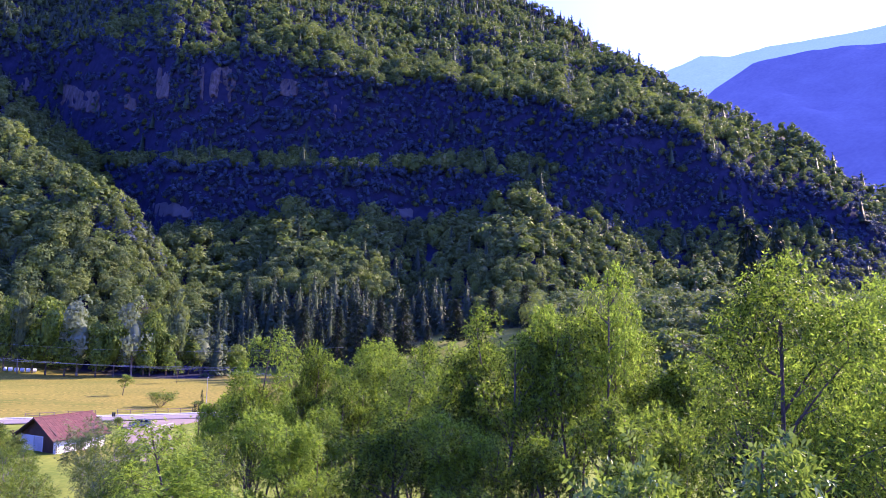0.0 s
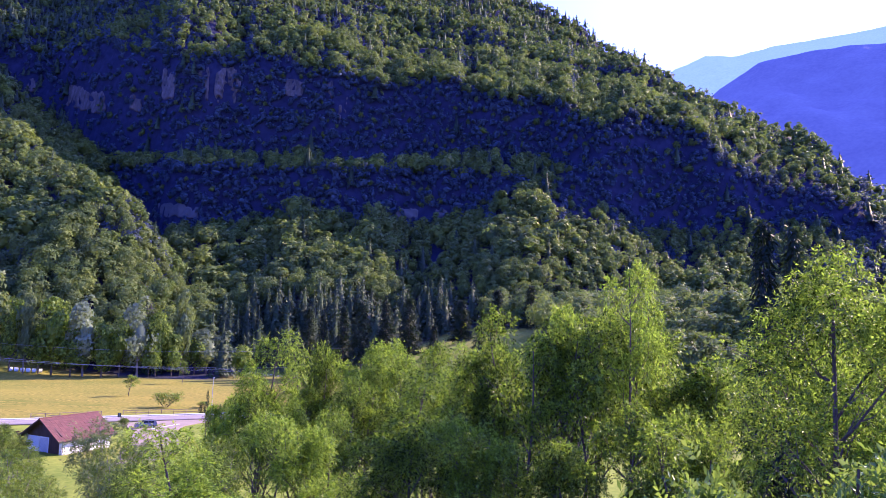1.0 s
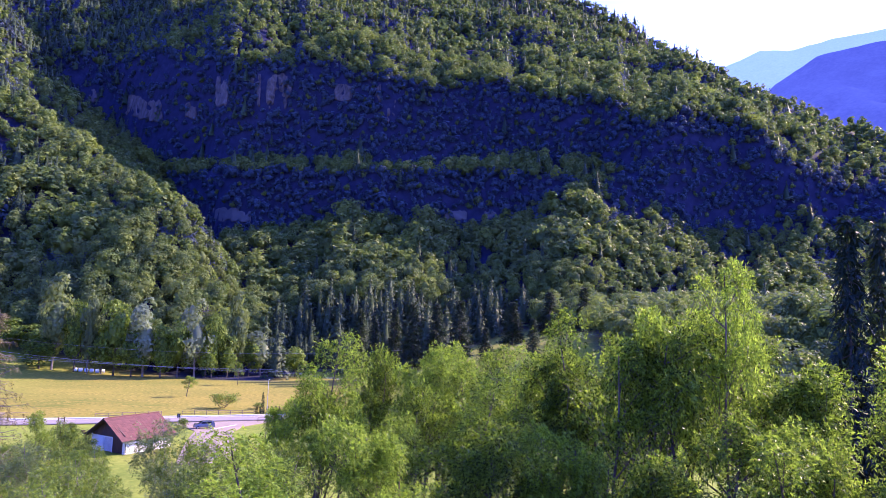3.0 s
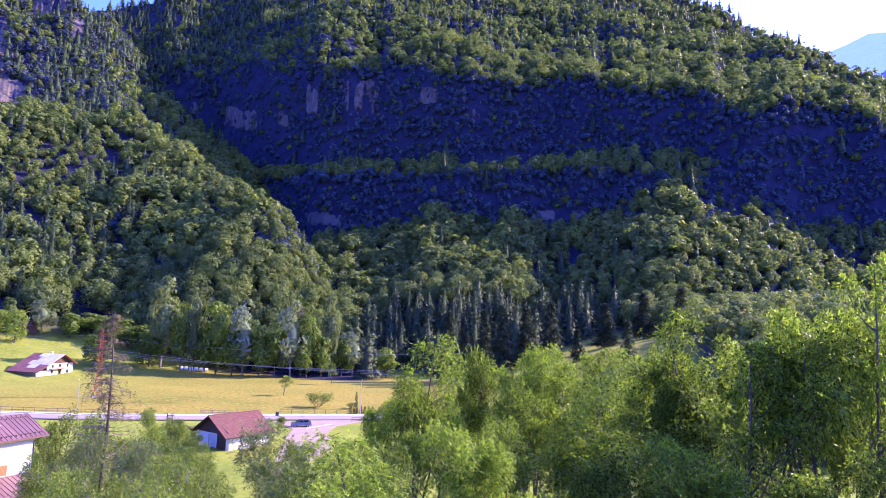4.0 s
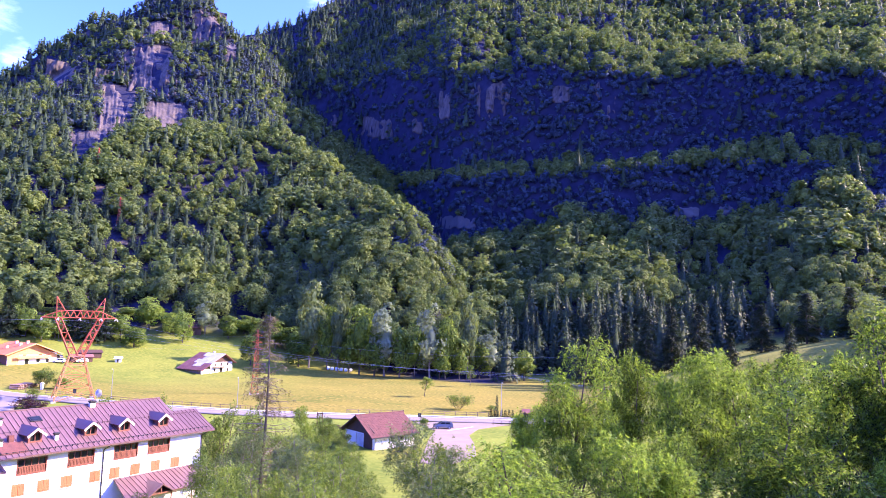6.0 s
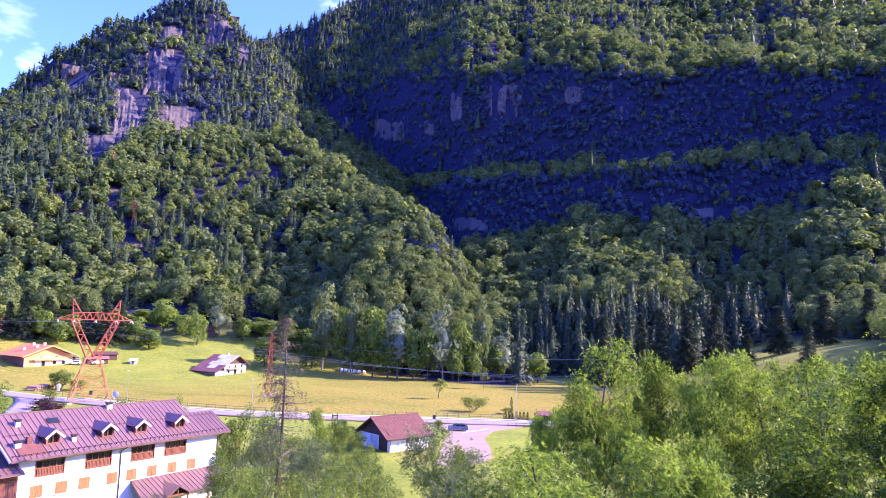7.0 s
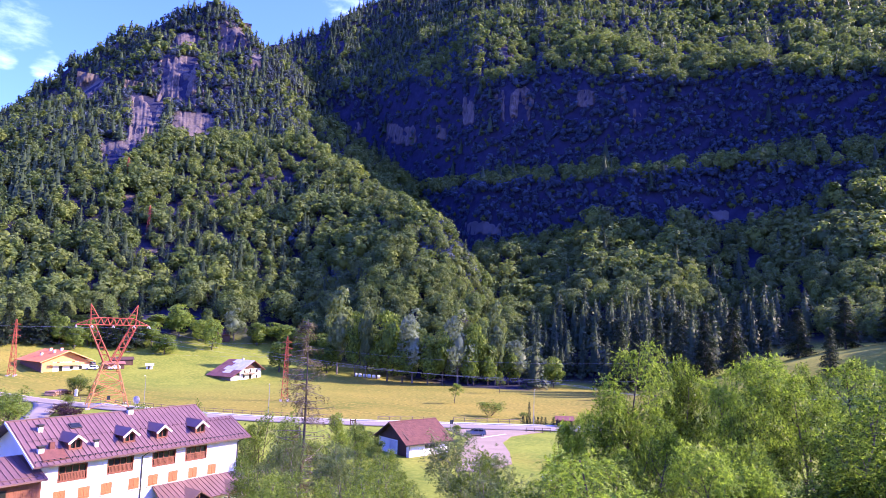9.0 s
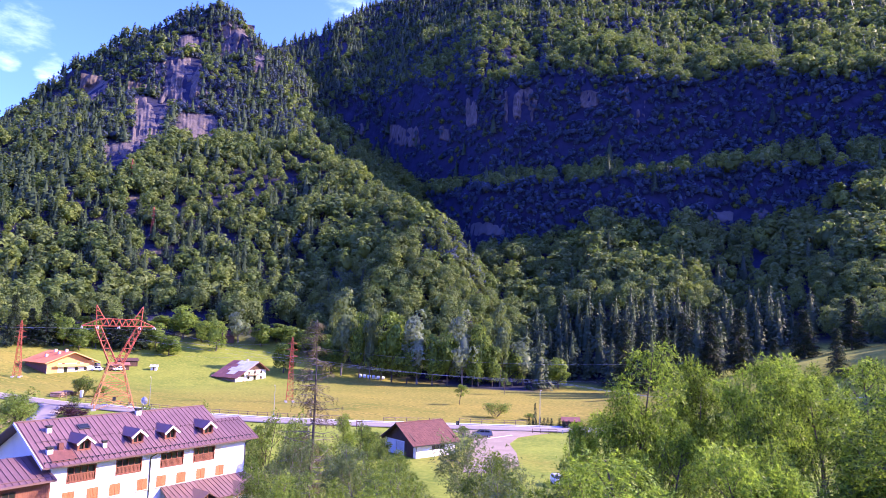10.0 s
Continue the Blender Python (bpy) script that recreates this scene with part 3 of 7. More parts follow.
def crag(az, el, wide, tall, bold, seed, mat, label, category):
    """A weathered face on the slope, with upright fissures and a ragged rim that runs into the ground."""
    r0 = float(first_slope(az, el))
    da, de = math.degrees(wide / r0), math.degrees(tall / r0)
    cell = max(0.55, r0 / 900)
    nu, nv = max(10, int(wide / cell)), max(8, int(tall / cell))
    u, v = np.meshgrid(np.linspace(-0.5, 0.5, nu), np.linspace(-0.5, 0.5, nv))
    a, b = u * wide, v * tall
    A, E = az + u * da, el + v * de
    lo = max(225.0, r0 - 70)
    r = first_slope(A, E, lo, r0 + 70, 75)
    for _ in range(3):
        r[1:-1] = (r[:-2] + r[1:-1] * 2 + r[2:]) / 4
        r[:, 1:-1] = (r[:, :-2] + r[:, 1:-1] * 2 + r[:, 2:]) / 4
    rim = 0.9 - np.abs(2 * u) ** 5 - np.abs(2 * v) ** 4
    ragged = rim - 0.10 + value_noise(a + 90 * seed, b * 0.35, 8.0, seed) * 0.8 + value_noise(a + 50 * seed, b * 0.25, 3.0, seed + 1) * 0.8 + value_noise(a + 30 * seed, b * 0.4, 1.4, seed + 2) * 0.4
    cracks = np.abs(value_noise(a + seed * 31, b * 0.10, 2.4, seed + 3)) * 1.6 + np.abs(value_noise(a + seed * 17, b * 0.22, 1.1, seed + 4)) * 0.7 + value_noise(a + seed * 13, b, 5.0, seed + 5) * 1.2
    beds = np.floor(b / 4.5 + value_noise(a, b * 0, 7, seed + 6) * 0.7) * 0.5
    out = -3.2 + 4.6 * np.clip(ragged * 1.7, 0, 1) + (cracks + value_noise(a, b, 1.3, seed + 7) * 0.3) * bold - beds * bold * 0.4
    r = r - out
    x, y, z = r * np.sin(np.radians(A)), r * np.cos(np.radians(A)), EYE_LEVEL + r * np.tan(np.radians(E))
    i = np.arange(nu * nv).reshape(nv, nu)
    q = np.stack([i[:-1, :-1], i[:-1, 1:], i[1:, 1:], i[1:, :-1]], -1).reshape(-1, 4)
    me = array_mesh(category, np.stack([x, y, z], -1).reshape(-1, 3), q, mat)
    return tagged(new(category, me), label, "cliff", kind="structure"), (az, el, da, de, r0)


BARE = [crag(*c, k + 40, ROCK, "grey-pink rock face with upright fissures among trees", "crag")[1] for k, c in enumerate(CRAGS)]
BARE += [crag(*c, k + 80, SCREE, "smooth grey scree slope below the cliff", "scree")[1] for k, c in enumerate(SCREES)]


def on_crag(x, y, z, tall=8.0):
    """Where no tree can stand: on and just in front of a rock face."""
    d, az = np.hypot(x, y), np.degrees(np.arctan2(x, y))
    el = np.degrees(np.arctan2(z - EYE_LEVEL, d))
    hit_any = np.zeros(np.shape(x), bool)
    for ca, ce, da, de, r0 in BARE:
        front = math.degrees(tall / r0)
        hit_any |= (np.abs(az - ca) < da * 0.33) & (el > ce - de * 0.42 - front * 0.75) & (el < ce + de * 0.34) & (np.abs(d - r0) < 70)
    return hit_any


# ---- foliage templates ----
ICO_V, ICO_F = None, None


def ico():
    global ICO_V, ICO_F
    if ICO_V is None:
        bm = bmesh.new()
        bmesh.ops.create_icosphere(bm, subdivisions=1, radius=1)
        ICO_V = np.array([v.co[:] for v in bm.verts])
        ICO_F = np.array([[v.index for v in f.verts] for f in bm.faces])
        bm.free()
    return ICO_V, ICO_F


def join(pieces):
    vs, fs, base = [], [], 0
    for v, f in pieces:
        vs.append(v)
        fs.append(f + base)
        base += len(v)
    return np.concatenate(vs), np.concatenate(fs)


def chips(points, normals, size, rng):
    """A three-cornered leaf clump at each point."""
    n = len(points)
    nrm = normals + rng.normal(0, 0.5, (n, 3))
    nrm /= np.linalg.norm(nrm, axis=1)[:, None]
    t = rng.normal(0, 1, (n, 3))
    t -= nrm * (t * nrm).sum(1)[:, None]
    t /= np.linalg.norm(t, axis=1)[:, None]
    b = np.cross(nrm, t)
    s = size * rng.uniform(0.55, 1.35, n)[:, None]
    v = np.stack([points + t * s * 0.75, points - t * s * 0.4 + b * s * 0.6, points - t * s * 0.4 - b * s * 0.6], 1).reshape(-1, 3)
    return v, np.arange(3 * n).reshape(-1, 3)


def crown_template(seed, lobes, leaf_count, leaf, slim=1.0, low=0.10):
    """A broadleaf crown one unit high on the ground: leaf clumps over uneven lobes round a shaded core."""
    rng = np.random.RandomState(seed)
    pieces = []
    mid, ra, rz = (low + 1.0) / 2, 0.29 * (0.45 + 0.55 * slim), (1.0 - low) / 2
    d = rng.normal(0, 1, (lobes, 3))
    d /= np.linalg.norm(d, axis=1)[:, None]
    d[:, 2] = np.linspace(-0.75, 0.97, lobes)
    flat = np.sqrt(1 - d[:, 2] ** 2) / np.hypot(d[:, 0], d[:, 1])
    d[:, :2] *= flat[:, None]
    rad = rng.uniform(0.10, 0.17, lobes) * (0.6 + 0.4 * slim)
    c = np.array([0, 0, mid]) + d * (np.array([ra, ra, rz]) * rng.uniform(0.78, 1.18, (lobes, 1)) - rad[:, None])
    iv, jf = ico()
    pieces.append((iv * np.array([ra, ra, rz]) * rng.uniform(0.40, 0.62, (len(iv), 1)) + [0, 0, mid], jf))
    per = rng.multinomial(leaf_count, rad ** 2 / (rad ** 2).sum())
    for k in range(lobes):
        e = rng.normal(0, 1, (per[k], 3)) + d[k] * 0.9 + [0, 0, 0.25]
        e /= np.linalg.norm(e, axis=1)[:, None]
        p = c[k] + e * rad[k] * rng.uniform(0.70, 1.22, (per[k], 1))
        pieces.append(chips(p, e + d[k] * 0.4, leaf, rng))
    return join(pieces)


def spruce_template(seed, layers, arms, wide=0.2, leaf=0.05):
    """A spruce one unit high: a slim dark core and whorls of boughs made of hanging sprays."""
    rng = np.random.RandomState(seed)
    k = np.arange(5)
    ring = np.stack([np.cos(k * math.tau / 5) * wide * 0.45, np.sin(k * math.tau / 5) * wide * 0.45, np.full(5, 0.06)], -1)
    pieces = [(np.vstack([ring, [[0, 0, 0.97]]]), np.stack([k, (k + 1) % 5, np.full(5, 5)], -1))]
    for q in range(layers):
        s = q / (layers - 1)
        z, r = 0.07 + 0.90 * s, wide * (1 - s) ** 0.9 + 0.008
        n = max(3, int(arms * (0.35 + (1 - s))))
        a = rng.uniform(0, math.tau, n)
        f = rng.uniform(0.55, 1.12, n)
        p = np.stack([np.cos(a) * r * f, np.sin(a) * r * f, z - 0.30 * r * f + rng.normal(0, 0.25 / layers, n)], -1)
        d = np.stack([np.cos(a), np.sin(a), np.full(n, 0.9)], -1)
        pieces.append(chips(p, d, leaf * (0.6 + 0.6 * (1 - s)), rng))
    tip = np.array([[0.012, 0, 0.93], [-0.008, 0.01, 0.93], [0, -0.01, 0.93], [0, 0, 1.02]])
    pieces.append((tip, np.array([[0, 1, 3], [1, 2, 3], [2, 0, 3]])))
    return join(pieces)


def plant(name, label, templates, spots, mat):
    """Many trees too far off to count, in one mesh. spots: rows of x, y, z, height, spread."""
    rng = np.random.RandomState(len(spots))
    vs, fs, ts, base = [], [], [], 0
    for k, (x, y, z, h, w) in enumerate(spots):
        v, f = templates[rng.randint(len(templates))]
        a = rng.uniform(0, math.tau)
        ca, sa = math.cos(a) * h * w, math.sin(a) * h * w
        vs.append(np.stack([v[:, 0] * ca - v[:, 1] * sa + x, v[:, 0] * sa + v[:, 1] * ca + y, v[:, 2] * h + z - 0.4], -1).astype(np.float32))
        fs.append(f + base)
        ts.append(np.full(len(v), np.clip(rng.normal(0.5, 0.22), 0, 1), np.float32))
        base += len(v)
    me = array_mesh(name, np.concatenate(vs), np.concatenate(fs), mat, np.concatenate(ts))
    return tagged(new(name, me), label, "trees", kind="stuff")


# the wood's edge beyond the meadow: x, y, height of the top, crown's radius, kind
WOOD_EDGE = (
    (-160.0, 240.0, 18.0, 5.3, 0), (-169.0, 242.0, 17.0, 5.1, 1), (-178.0, 241.0, 19.0, 5.3, 0), (-188.0, 243.0, 20.0, 5.3, 1), (-197.0, 244.0, 21.0, 5.3, 0), (-229.0, 226.0, 23.0, 5.3, 1),
    (-238.0, 220.0, 23.0, 5.3, 0), (-248.0, 213.0, 23.0, 5.3, 1), (-258.0, 200.0, 22.0, 5.3, 0), (-262.0, 186.0, 20.0, 5.1, 1), (-153.4, 229.2, 35.0, 5.7, 3), (-146.1, 230.3, 26.0, 4.3, 0),
    (-140.7, 229.4, 29.3, 2.8, 3), (-132.2, 230.9, 26.3, 5.1, 1), (-122.5, 232.6, 27.4, 5.8, 2), (-125.5, 230.4, 16.2, 5.0, 0), (-116.6, 233.3, 18.3, 4.5, 1), (-111.4, 235.1, 20.3, 4.5, 0),
    (-106.3, 237.4, 27.5, 5.6, 2), (-101.5, 241.0, 22.5, 3.7, 1), (-95.7, 248.2, 31.2, 3.4, 3), (-97.6, 245.3, 15.2, 4.2, 1), (-89.8, 258.4, 18.2, 6.5, 2), (-92.8, 254.1, 14.3, 4.3, 1),
    (-84.9, 264.1, 16.0, 4.8, 2), (-75.4, 255.4, 11.2, 4.2, 0), (-157.1, 228.0, 12.8, 5.3, 1), (-170.4, 215.8, 13.8, 4.4, 1), (-137.0, 231.7, 17.7, 4.7, 0), (-103.7, 240.7, 15.9, 4.6, 0),
    (-224.7, 218.4, 27.4, 6.0, 0), (-207.4, 232.0, 26.5, 4.4, 2), (-207.2, 219.2, 21.8, 3.7, 1), (-215.4, 202.5, 15.3, 4.4, 1), (-229.4, 203.6, 20.6, 5.3, 0), (-233.1, 197.2, 20.4, 4.2, 1),
    (-239.8, 182.3, 16.7, 3.7, 1), (-240.7, 188.6, 18.9, 3.7, 0), (-253.1, 182.2, 23.0, 4.9, 0), (-216.9, 221.8, 21.2, 3.8, 1), (-198.2, 235.8, 20.7, 4.3, 1),
    (-247.8, 181.8, 21.5, 3.3, 0), (-242.5, 184.6, 19.1, 3.2, 1), (-239.2, 188.9, 20.6, 3.8, 0), (-224.2, 204.2, 19.9, 3.5, 1), (-218.3, 207.5, 14.7, 2.7, 1), (-219.0, 203.1, 13.9, 2.4, 0),
)


# ---- the woods on the mountain ----
def wood_spots():
    """Jittered spots over the slopes that face the valley, with their kind."""
    near, mid, far, spruce, spruce_far = [], [], [], [], []
    rng = np.random.RandomState(5)
    for lo, hi, gap in ((0, 330, 5.6), (330, 520, 5.9), (520, 850, 7.6), (850, 1500, 10.0)):
        gxs, gys = np.arange(-1150, 900, gap), np.arange(70, 1500, gap)
        x, y = np.meshgrid(gxs, gys)
        x = x + rng.uniform(-0.45, 0.45, x.shape) * gap
        y = y + rng.uniform(-0.45, 0.45, y.shape) * gap
        d, az = np.hypot(x, y), np.degrees(np.arctan2(x, y))
        keep = (d >= lo) & (d < hi) & (az > -64) & (az < 40)
        x, y, d = x[keep], y[keep], d[keep]
        z = height(x, y)
        e = 3.0
        zx, zy = (height(x + e, y) - height(x - e, y)) / (2 * e), (height(x, y + e) - height(x, y - e)) / (2 * e)
        sl = np.hypot(zx, zy)
        hidden = (x > 60) & (y < 150)
        facing = (zx * x + zy * y) / d > (z - 22 + 10) / d - 0.5      # slopes not turned away from the valley
        wood = (hill_wood(x, y) > 0.5) & ((y > 205) | (x < -215) | (x > 25))
        bare = rock_cover(x, y, sl) > rng.uniform(0.2, 0.9, len(x))
        thin = (value_noise(x, y, 60, 12) < -0.80) & (x < -330)
        front = np.zeros(len(x), bool)
        for ex, ey, _t, ew, _k in WOOD_EDGE:
            ed = math.hypot(ex, ey)
            along, across = (x * ex + y * ey) / ed - ed, (x * ey - y * ex) / ed
            front |= (along > -13) & (along < ew + 3) & (np.abs(across) < ew + 2)
        belt = (d < 318) & (y > 225) & (x > -97) & (x < 16) & (z < 44)
        ok = wood & ~(belt & (rng.uniform(0, 1, len(x)) < 0.22)) & ~front & ~bare & facing & ~thin & ~on_crag(x, y, z) & ~hidden
        clump = value_noise(x, y, 45, 21)
        on_shelf = (z > 84) & (z < 136) & (d > 385) & (d < 500) & (x > -200) & (sl < 1.3)
        ok &= ~on_shelf | (value_noise(np.degrees(np.arctan2(x, y)), x * 0, 1.3, 71) > -0.25)
        steep = step(1.5, 2.1, sl) * (x > -330)
        conifer = rng.uniform(0, 1, len(x)) < 0.06 + 0.40 * step(-0.1, 0.5, value_noise(x, y, 70, 22)) * step(-150, -260, x) + 0.34 * step(250, 400, z) + 0.36 * step(-300, -440, x) * step(30, 150, z)
        conifer |= belt
        conifer &= y > 200 - 60 * (x < -200)
        for a, b, c, dd, o, cf, cl, sp, bt in zip(x, y, z, d, ok, conifer, clump, steep, belt):
            if not o:
                continue
            if cf:
                tall = rng.uniform(9, 17)
                (spruce if dd < 420 else spruce_far).append((a, b, c, tall * (1.25 if bt else 1.0), rng.uniform(0.95, 1.3) * (1.0 if dd < 420 else 1.4)))
            else:
                row = (a, b, c, rng.uniform(8, 14.5) * (1.0 if dd < 400 else 0.84) * (1 + 0.28 * cl) * (1 - 0.5 * sp), rng.uniform(0.95, 1.45) * (1.0 if dd < 340 else 1.12))
                (near if dd < 340 else mid if dd < 560 else far).append(row)
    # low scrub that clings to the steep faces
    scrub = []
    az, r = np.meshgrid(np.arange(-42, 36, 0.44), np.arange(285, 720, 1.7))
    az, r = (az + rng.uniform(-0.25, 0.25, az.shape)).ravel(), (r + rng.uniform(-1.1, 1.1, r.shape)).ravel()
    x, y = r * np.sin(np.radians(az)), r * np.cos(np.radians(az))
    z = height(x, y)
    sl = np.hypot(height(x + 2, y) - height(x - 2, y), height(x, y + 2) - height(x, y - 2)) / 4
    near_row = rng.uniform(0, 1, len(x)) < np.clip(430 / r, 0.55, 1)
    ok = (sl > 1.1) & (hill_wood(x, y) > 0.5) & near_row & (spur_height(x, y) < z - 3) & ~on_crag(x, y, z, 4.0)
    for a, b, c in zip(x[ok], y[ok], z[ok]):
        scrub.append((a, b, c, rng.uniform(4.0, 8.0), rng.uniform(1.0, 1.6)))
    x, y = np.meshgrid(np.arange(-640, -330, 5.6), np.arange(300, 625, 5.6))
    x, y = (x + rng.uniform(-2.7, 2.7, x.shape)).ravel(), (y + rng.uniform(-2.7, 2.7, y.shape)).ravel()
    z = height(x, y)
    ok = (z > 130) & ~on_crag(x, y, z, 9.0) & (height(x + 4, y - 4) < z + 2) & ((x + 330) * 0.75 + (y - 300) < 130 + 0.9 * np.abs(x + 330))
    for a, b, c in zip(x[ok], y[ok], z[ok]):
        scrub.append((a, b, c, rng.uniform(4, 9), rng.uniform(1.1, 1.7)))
    return near, mid, far, spruce, spruce_far, scrub


SPOTS = wood_spots()
T_NEAR = [crown_template(30 + k, 17, 1250, 0.040, 0.7 + 0.16 * k) for k in range(6)]
T_MID = [crown_template(50 + k, 12, 300, 0.074, 0.7 + 0.16 * k) for k in range(6)]
T_FAR = [crown_template(70 + k, 7, 92, 0.118, 0.8 + 0.15 * k) for k in range(5)]
T_SPRUCE = [spruce_template(90 + k, 20, 20, 0.27, 0.05) for k in range(4)]
T_SPRUCE_FAR = [spruce_template(95 + k, 9, 7, 0.26, 0.085) for k in range(4)]
plant("woodland_lower", "dense broadleaf wood on the lower mountainside", T_NEAR, SPOTS[0], LEAF_WOOD)
plant("woodland_middle", "broadleaf wood in bands between the cliffs", T_MID, SPOTS[1], LEAF_WOOD)
plant("woodland_upper", "hazy mixed wood high on the mountain", T_FAR, SPOTS[2], LEAF_WOOD)
plant("cliff_scrub", "low dark scrub clinging to the steep faces", T_FAR, SPOTS[5], LEAF_HAZY_SCRUB)
plant("spruce_wood", "dark spruces among the lower woods", T_SPRUCE, SPOTS[3], LEAF_SPRUCE)
plant("spruce_wood_upper", "dark spruces along the high ridges", T_SPRUCE_FAR, SPOTS[4], LEAF_SPRUCE)

# ---- roads and yards ----
def strip(name, pts, width, mat, label, category, lift=0.06):
    """A paved strip that follows the land."""
    p = np.array(pts, float)
    d = np.r_[0, np.cumsum(np.hypot(*np.diff(p, axis=0).T))]
    s = np.linspace(0, d[-1], max(8, int(d[-1] / 2.0)))
    c = np.stack([np.interp(s, d, p[:, 0]), np.interp(s, d, p[:, 1])], -1)
    for _ in range(6):
        c[1:-1] = (c[:-2] + 2 * c[1:-1] + c[2:]) / 4
    t = np.gradient(c, axis=0)
    t /= np.linalg.norm(t, axis=1)[:, None]
    n = np.stack([-t[:, 1], t[:, 0]], -1)
    cols = np.linspace(-0.5, 0.5, 5)
    g = np.stack([c + n * width * k for k in cols], 1)
    z = height(g[..., 0], g[..., 1]) + lift
    v = np.concatenate([g, z[..., None]], -1)
    i = np.arange(v.shape[0] * 5).reshape(-1, 5)
    q = np.stack([i[:-1, :-1], i[1:, :-1], i[1:, 1:], i[:-1, 1:]], -1).reshape(-1, 4)[:, ::-1]
    me = array_mesh(name, v.reshape(-1, 3), q, mat)
    ob = new(name, me)
    mod = ob.modifiers.new("thickness", "SOLIDIFY")
    mod.thickness, mod.offset = 0.12, -1
    return tagged(ob, label, category, kind="structure"), c, n


ROAD = [(-330, 112), (-250, 117), (-200, 120), (-153, 121.5), (-125, 123.5), (-105, 127.5), (-88, 134), (-70, 142.3), (-54, 149.5), (-35, 158), (-22, 164)]
road, road_c, road_n = strip("road", ROAD, 6.6, ASPHALT, "pale grey asphalt valley road along the meadow", "road", 0.10)
strip("road_side", [(-70, 20), (-96, 52), (-121, 80), (-146, 104), (-160, 116), (-166, 119.5)], 5.0, ASPHALT, "pale grey lane that joins the valley road", "road", 0.07)
strip("road_line", [(a - 0.45, b + 2.75) for a, b in ROAD], 0.16, LINE_WHITE, "white edge line of the road", "road marking", 0.13)
strip("pavement", [(a - 1.6, b + 4.0) for a, b in ROAD[3:-1]], 1.1, CONCRETE, "narrow pavement along the road", "pavement", 0.16)


def yard(name, outline, mat, label, lift):
    bm = bmesh.new()
    top = [bm.verts.new((x, y, level(x, y) + lift)) for x, y in outline]
    face = bm.faces.new(top)
    bmesh.ops.triangulate(bm, faces=[face])
    r = bmesh.ops.extrude_face_region(bm, geom=bm.faces[:])
    for v in r["geom"]:
        if isinstance(v, bmesh.types.BMVert):
            v.co.z -= 0.2
    bmesh.ops.recalc_face_normals(bm, faces=bm.faces)
    return tagged(part(name, bm, mat), label, "yard", kind="structure")


yard("pavement_yard", [(-66.5, 139.2), (-53, 146.6), (-47.5, 147.5), (-49.5, 143.5), (-51.5, 138), (-50.5, 130), (-46, 121), (-42.5, 112), (-43.5, 104), (-48, 102), (-51, 110), (-55, 121), (-58, 131), (-62, 135)], GRAVEL, "pinkish gravel parking yard beside the road", 0.08)
yard("pavement_line", [(-56.2, 133.0), (-53.6, 140.2), (-53.3, 140.1), (-55.9, 132.9)], LINE_WHITE, "white parking line on the yard", 0.10)


# ---- walls with openings ----
def pierced(bm, u0, u1, z0, z1, y0, y1, holes):
    """A wall along x with rectangular holes through it: (u0, u1, z0, z1) each."""
    us = sorted({u0, u1, *(h[0] for h in holes), *(h[1] for h in holes)})
    zs = sorted({z0, z1, *(h[2] for h in holes), *(h[3] for h in holes)})
    solid = {(i, j) for i in range(len(us) - 1) for j in range(len(zs) - 1)
             if not any(h[0] < (us[i] + us[i + 1]) / 2 < h[1] and h[2] < (zs[j] + zs[j + 1]) / 2 < h[3] for h in holes)}
    made = {}
    def corner(i, y, j):
        if (i, y, j) not in made:
            made[i, y, j] = bm.verts.new((us[i], y, zs[j]))
        return made[i, y, j]
    for i, j in solid:
        a, b, c, d = (corner(p, y0, q) for p, q in ((i, j), (i + 1, j), (i + 1, j + 1), (i, j + 1)))
        e, f, g, h = (corner(p, y1, q) for p, q in ((i, j), (i + 1, j), (i + 1, j + 1), (i, j + 1)))
        bm.faces.new((a, b, c, d))
        bm.faces.new((h, g, f, e))
        for gone, face in (((i, j - 1), (a, e, f, b)), ((i, j + 1), (d, c, g, h)), ((i - 1, j), (a, d, h, e)), ((i + 1, j), (b, f, g, c))):
            if gone not in solid:
                bm.faces.new(face)


def gable(bm, half, z0, z1, x0, x1):
    """A triangle of wall across y from 0 to 2 * half, from x0 to x1."""
    vs = [bm.verts.new(c) for x in (x0, x1) for c in ((x, 0, z0), (x, 2 * half, z0), (x, half, z1))]
    bm.faces.new((vs[0], vs[2], vs[1]))
    bm.faces.new((vs[3], vs[4], vs[5]))
    for a, b in ((0, 1), (1, 2), (2, 0)):
        bm.faces.new((vs[a], vs[b], vs[b + 3], vs[a + 3]))


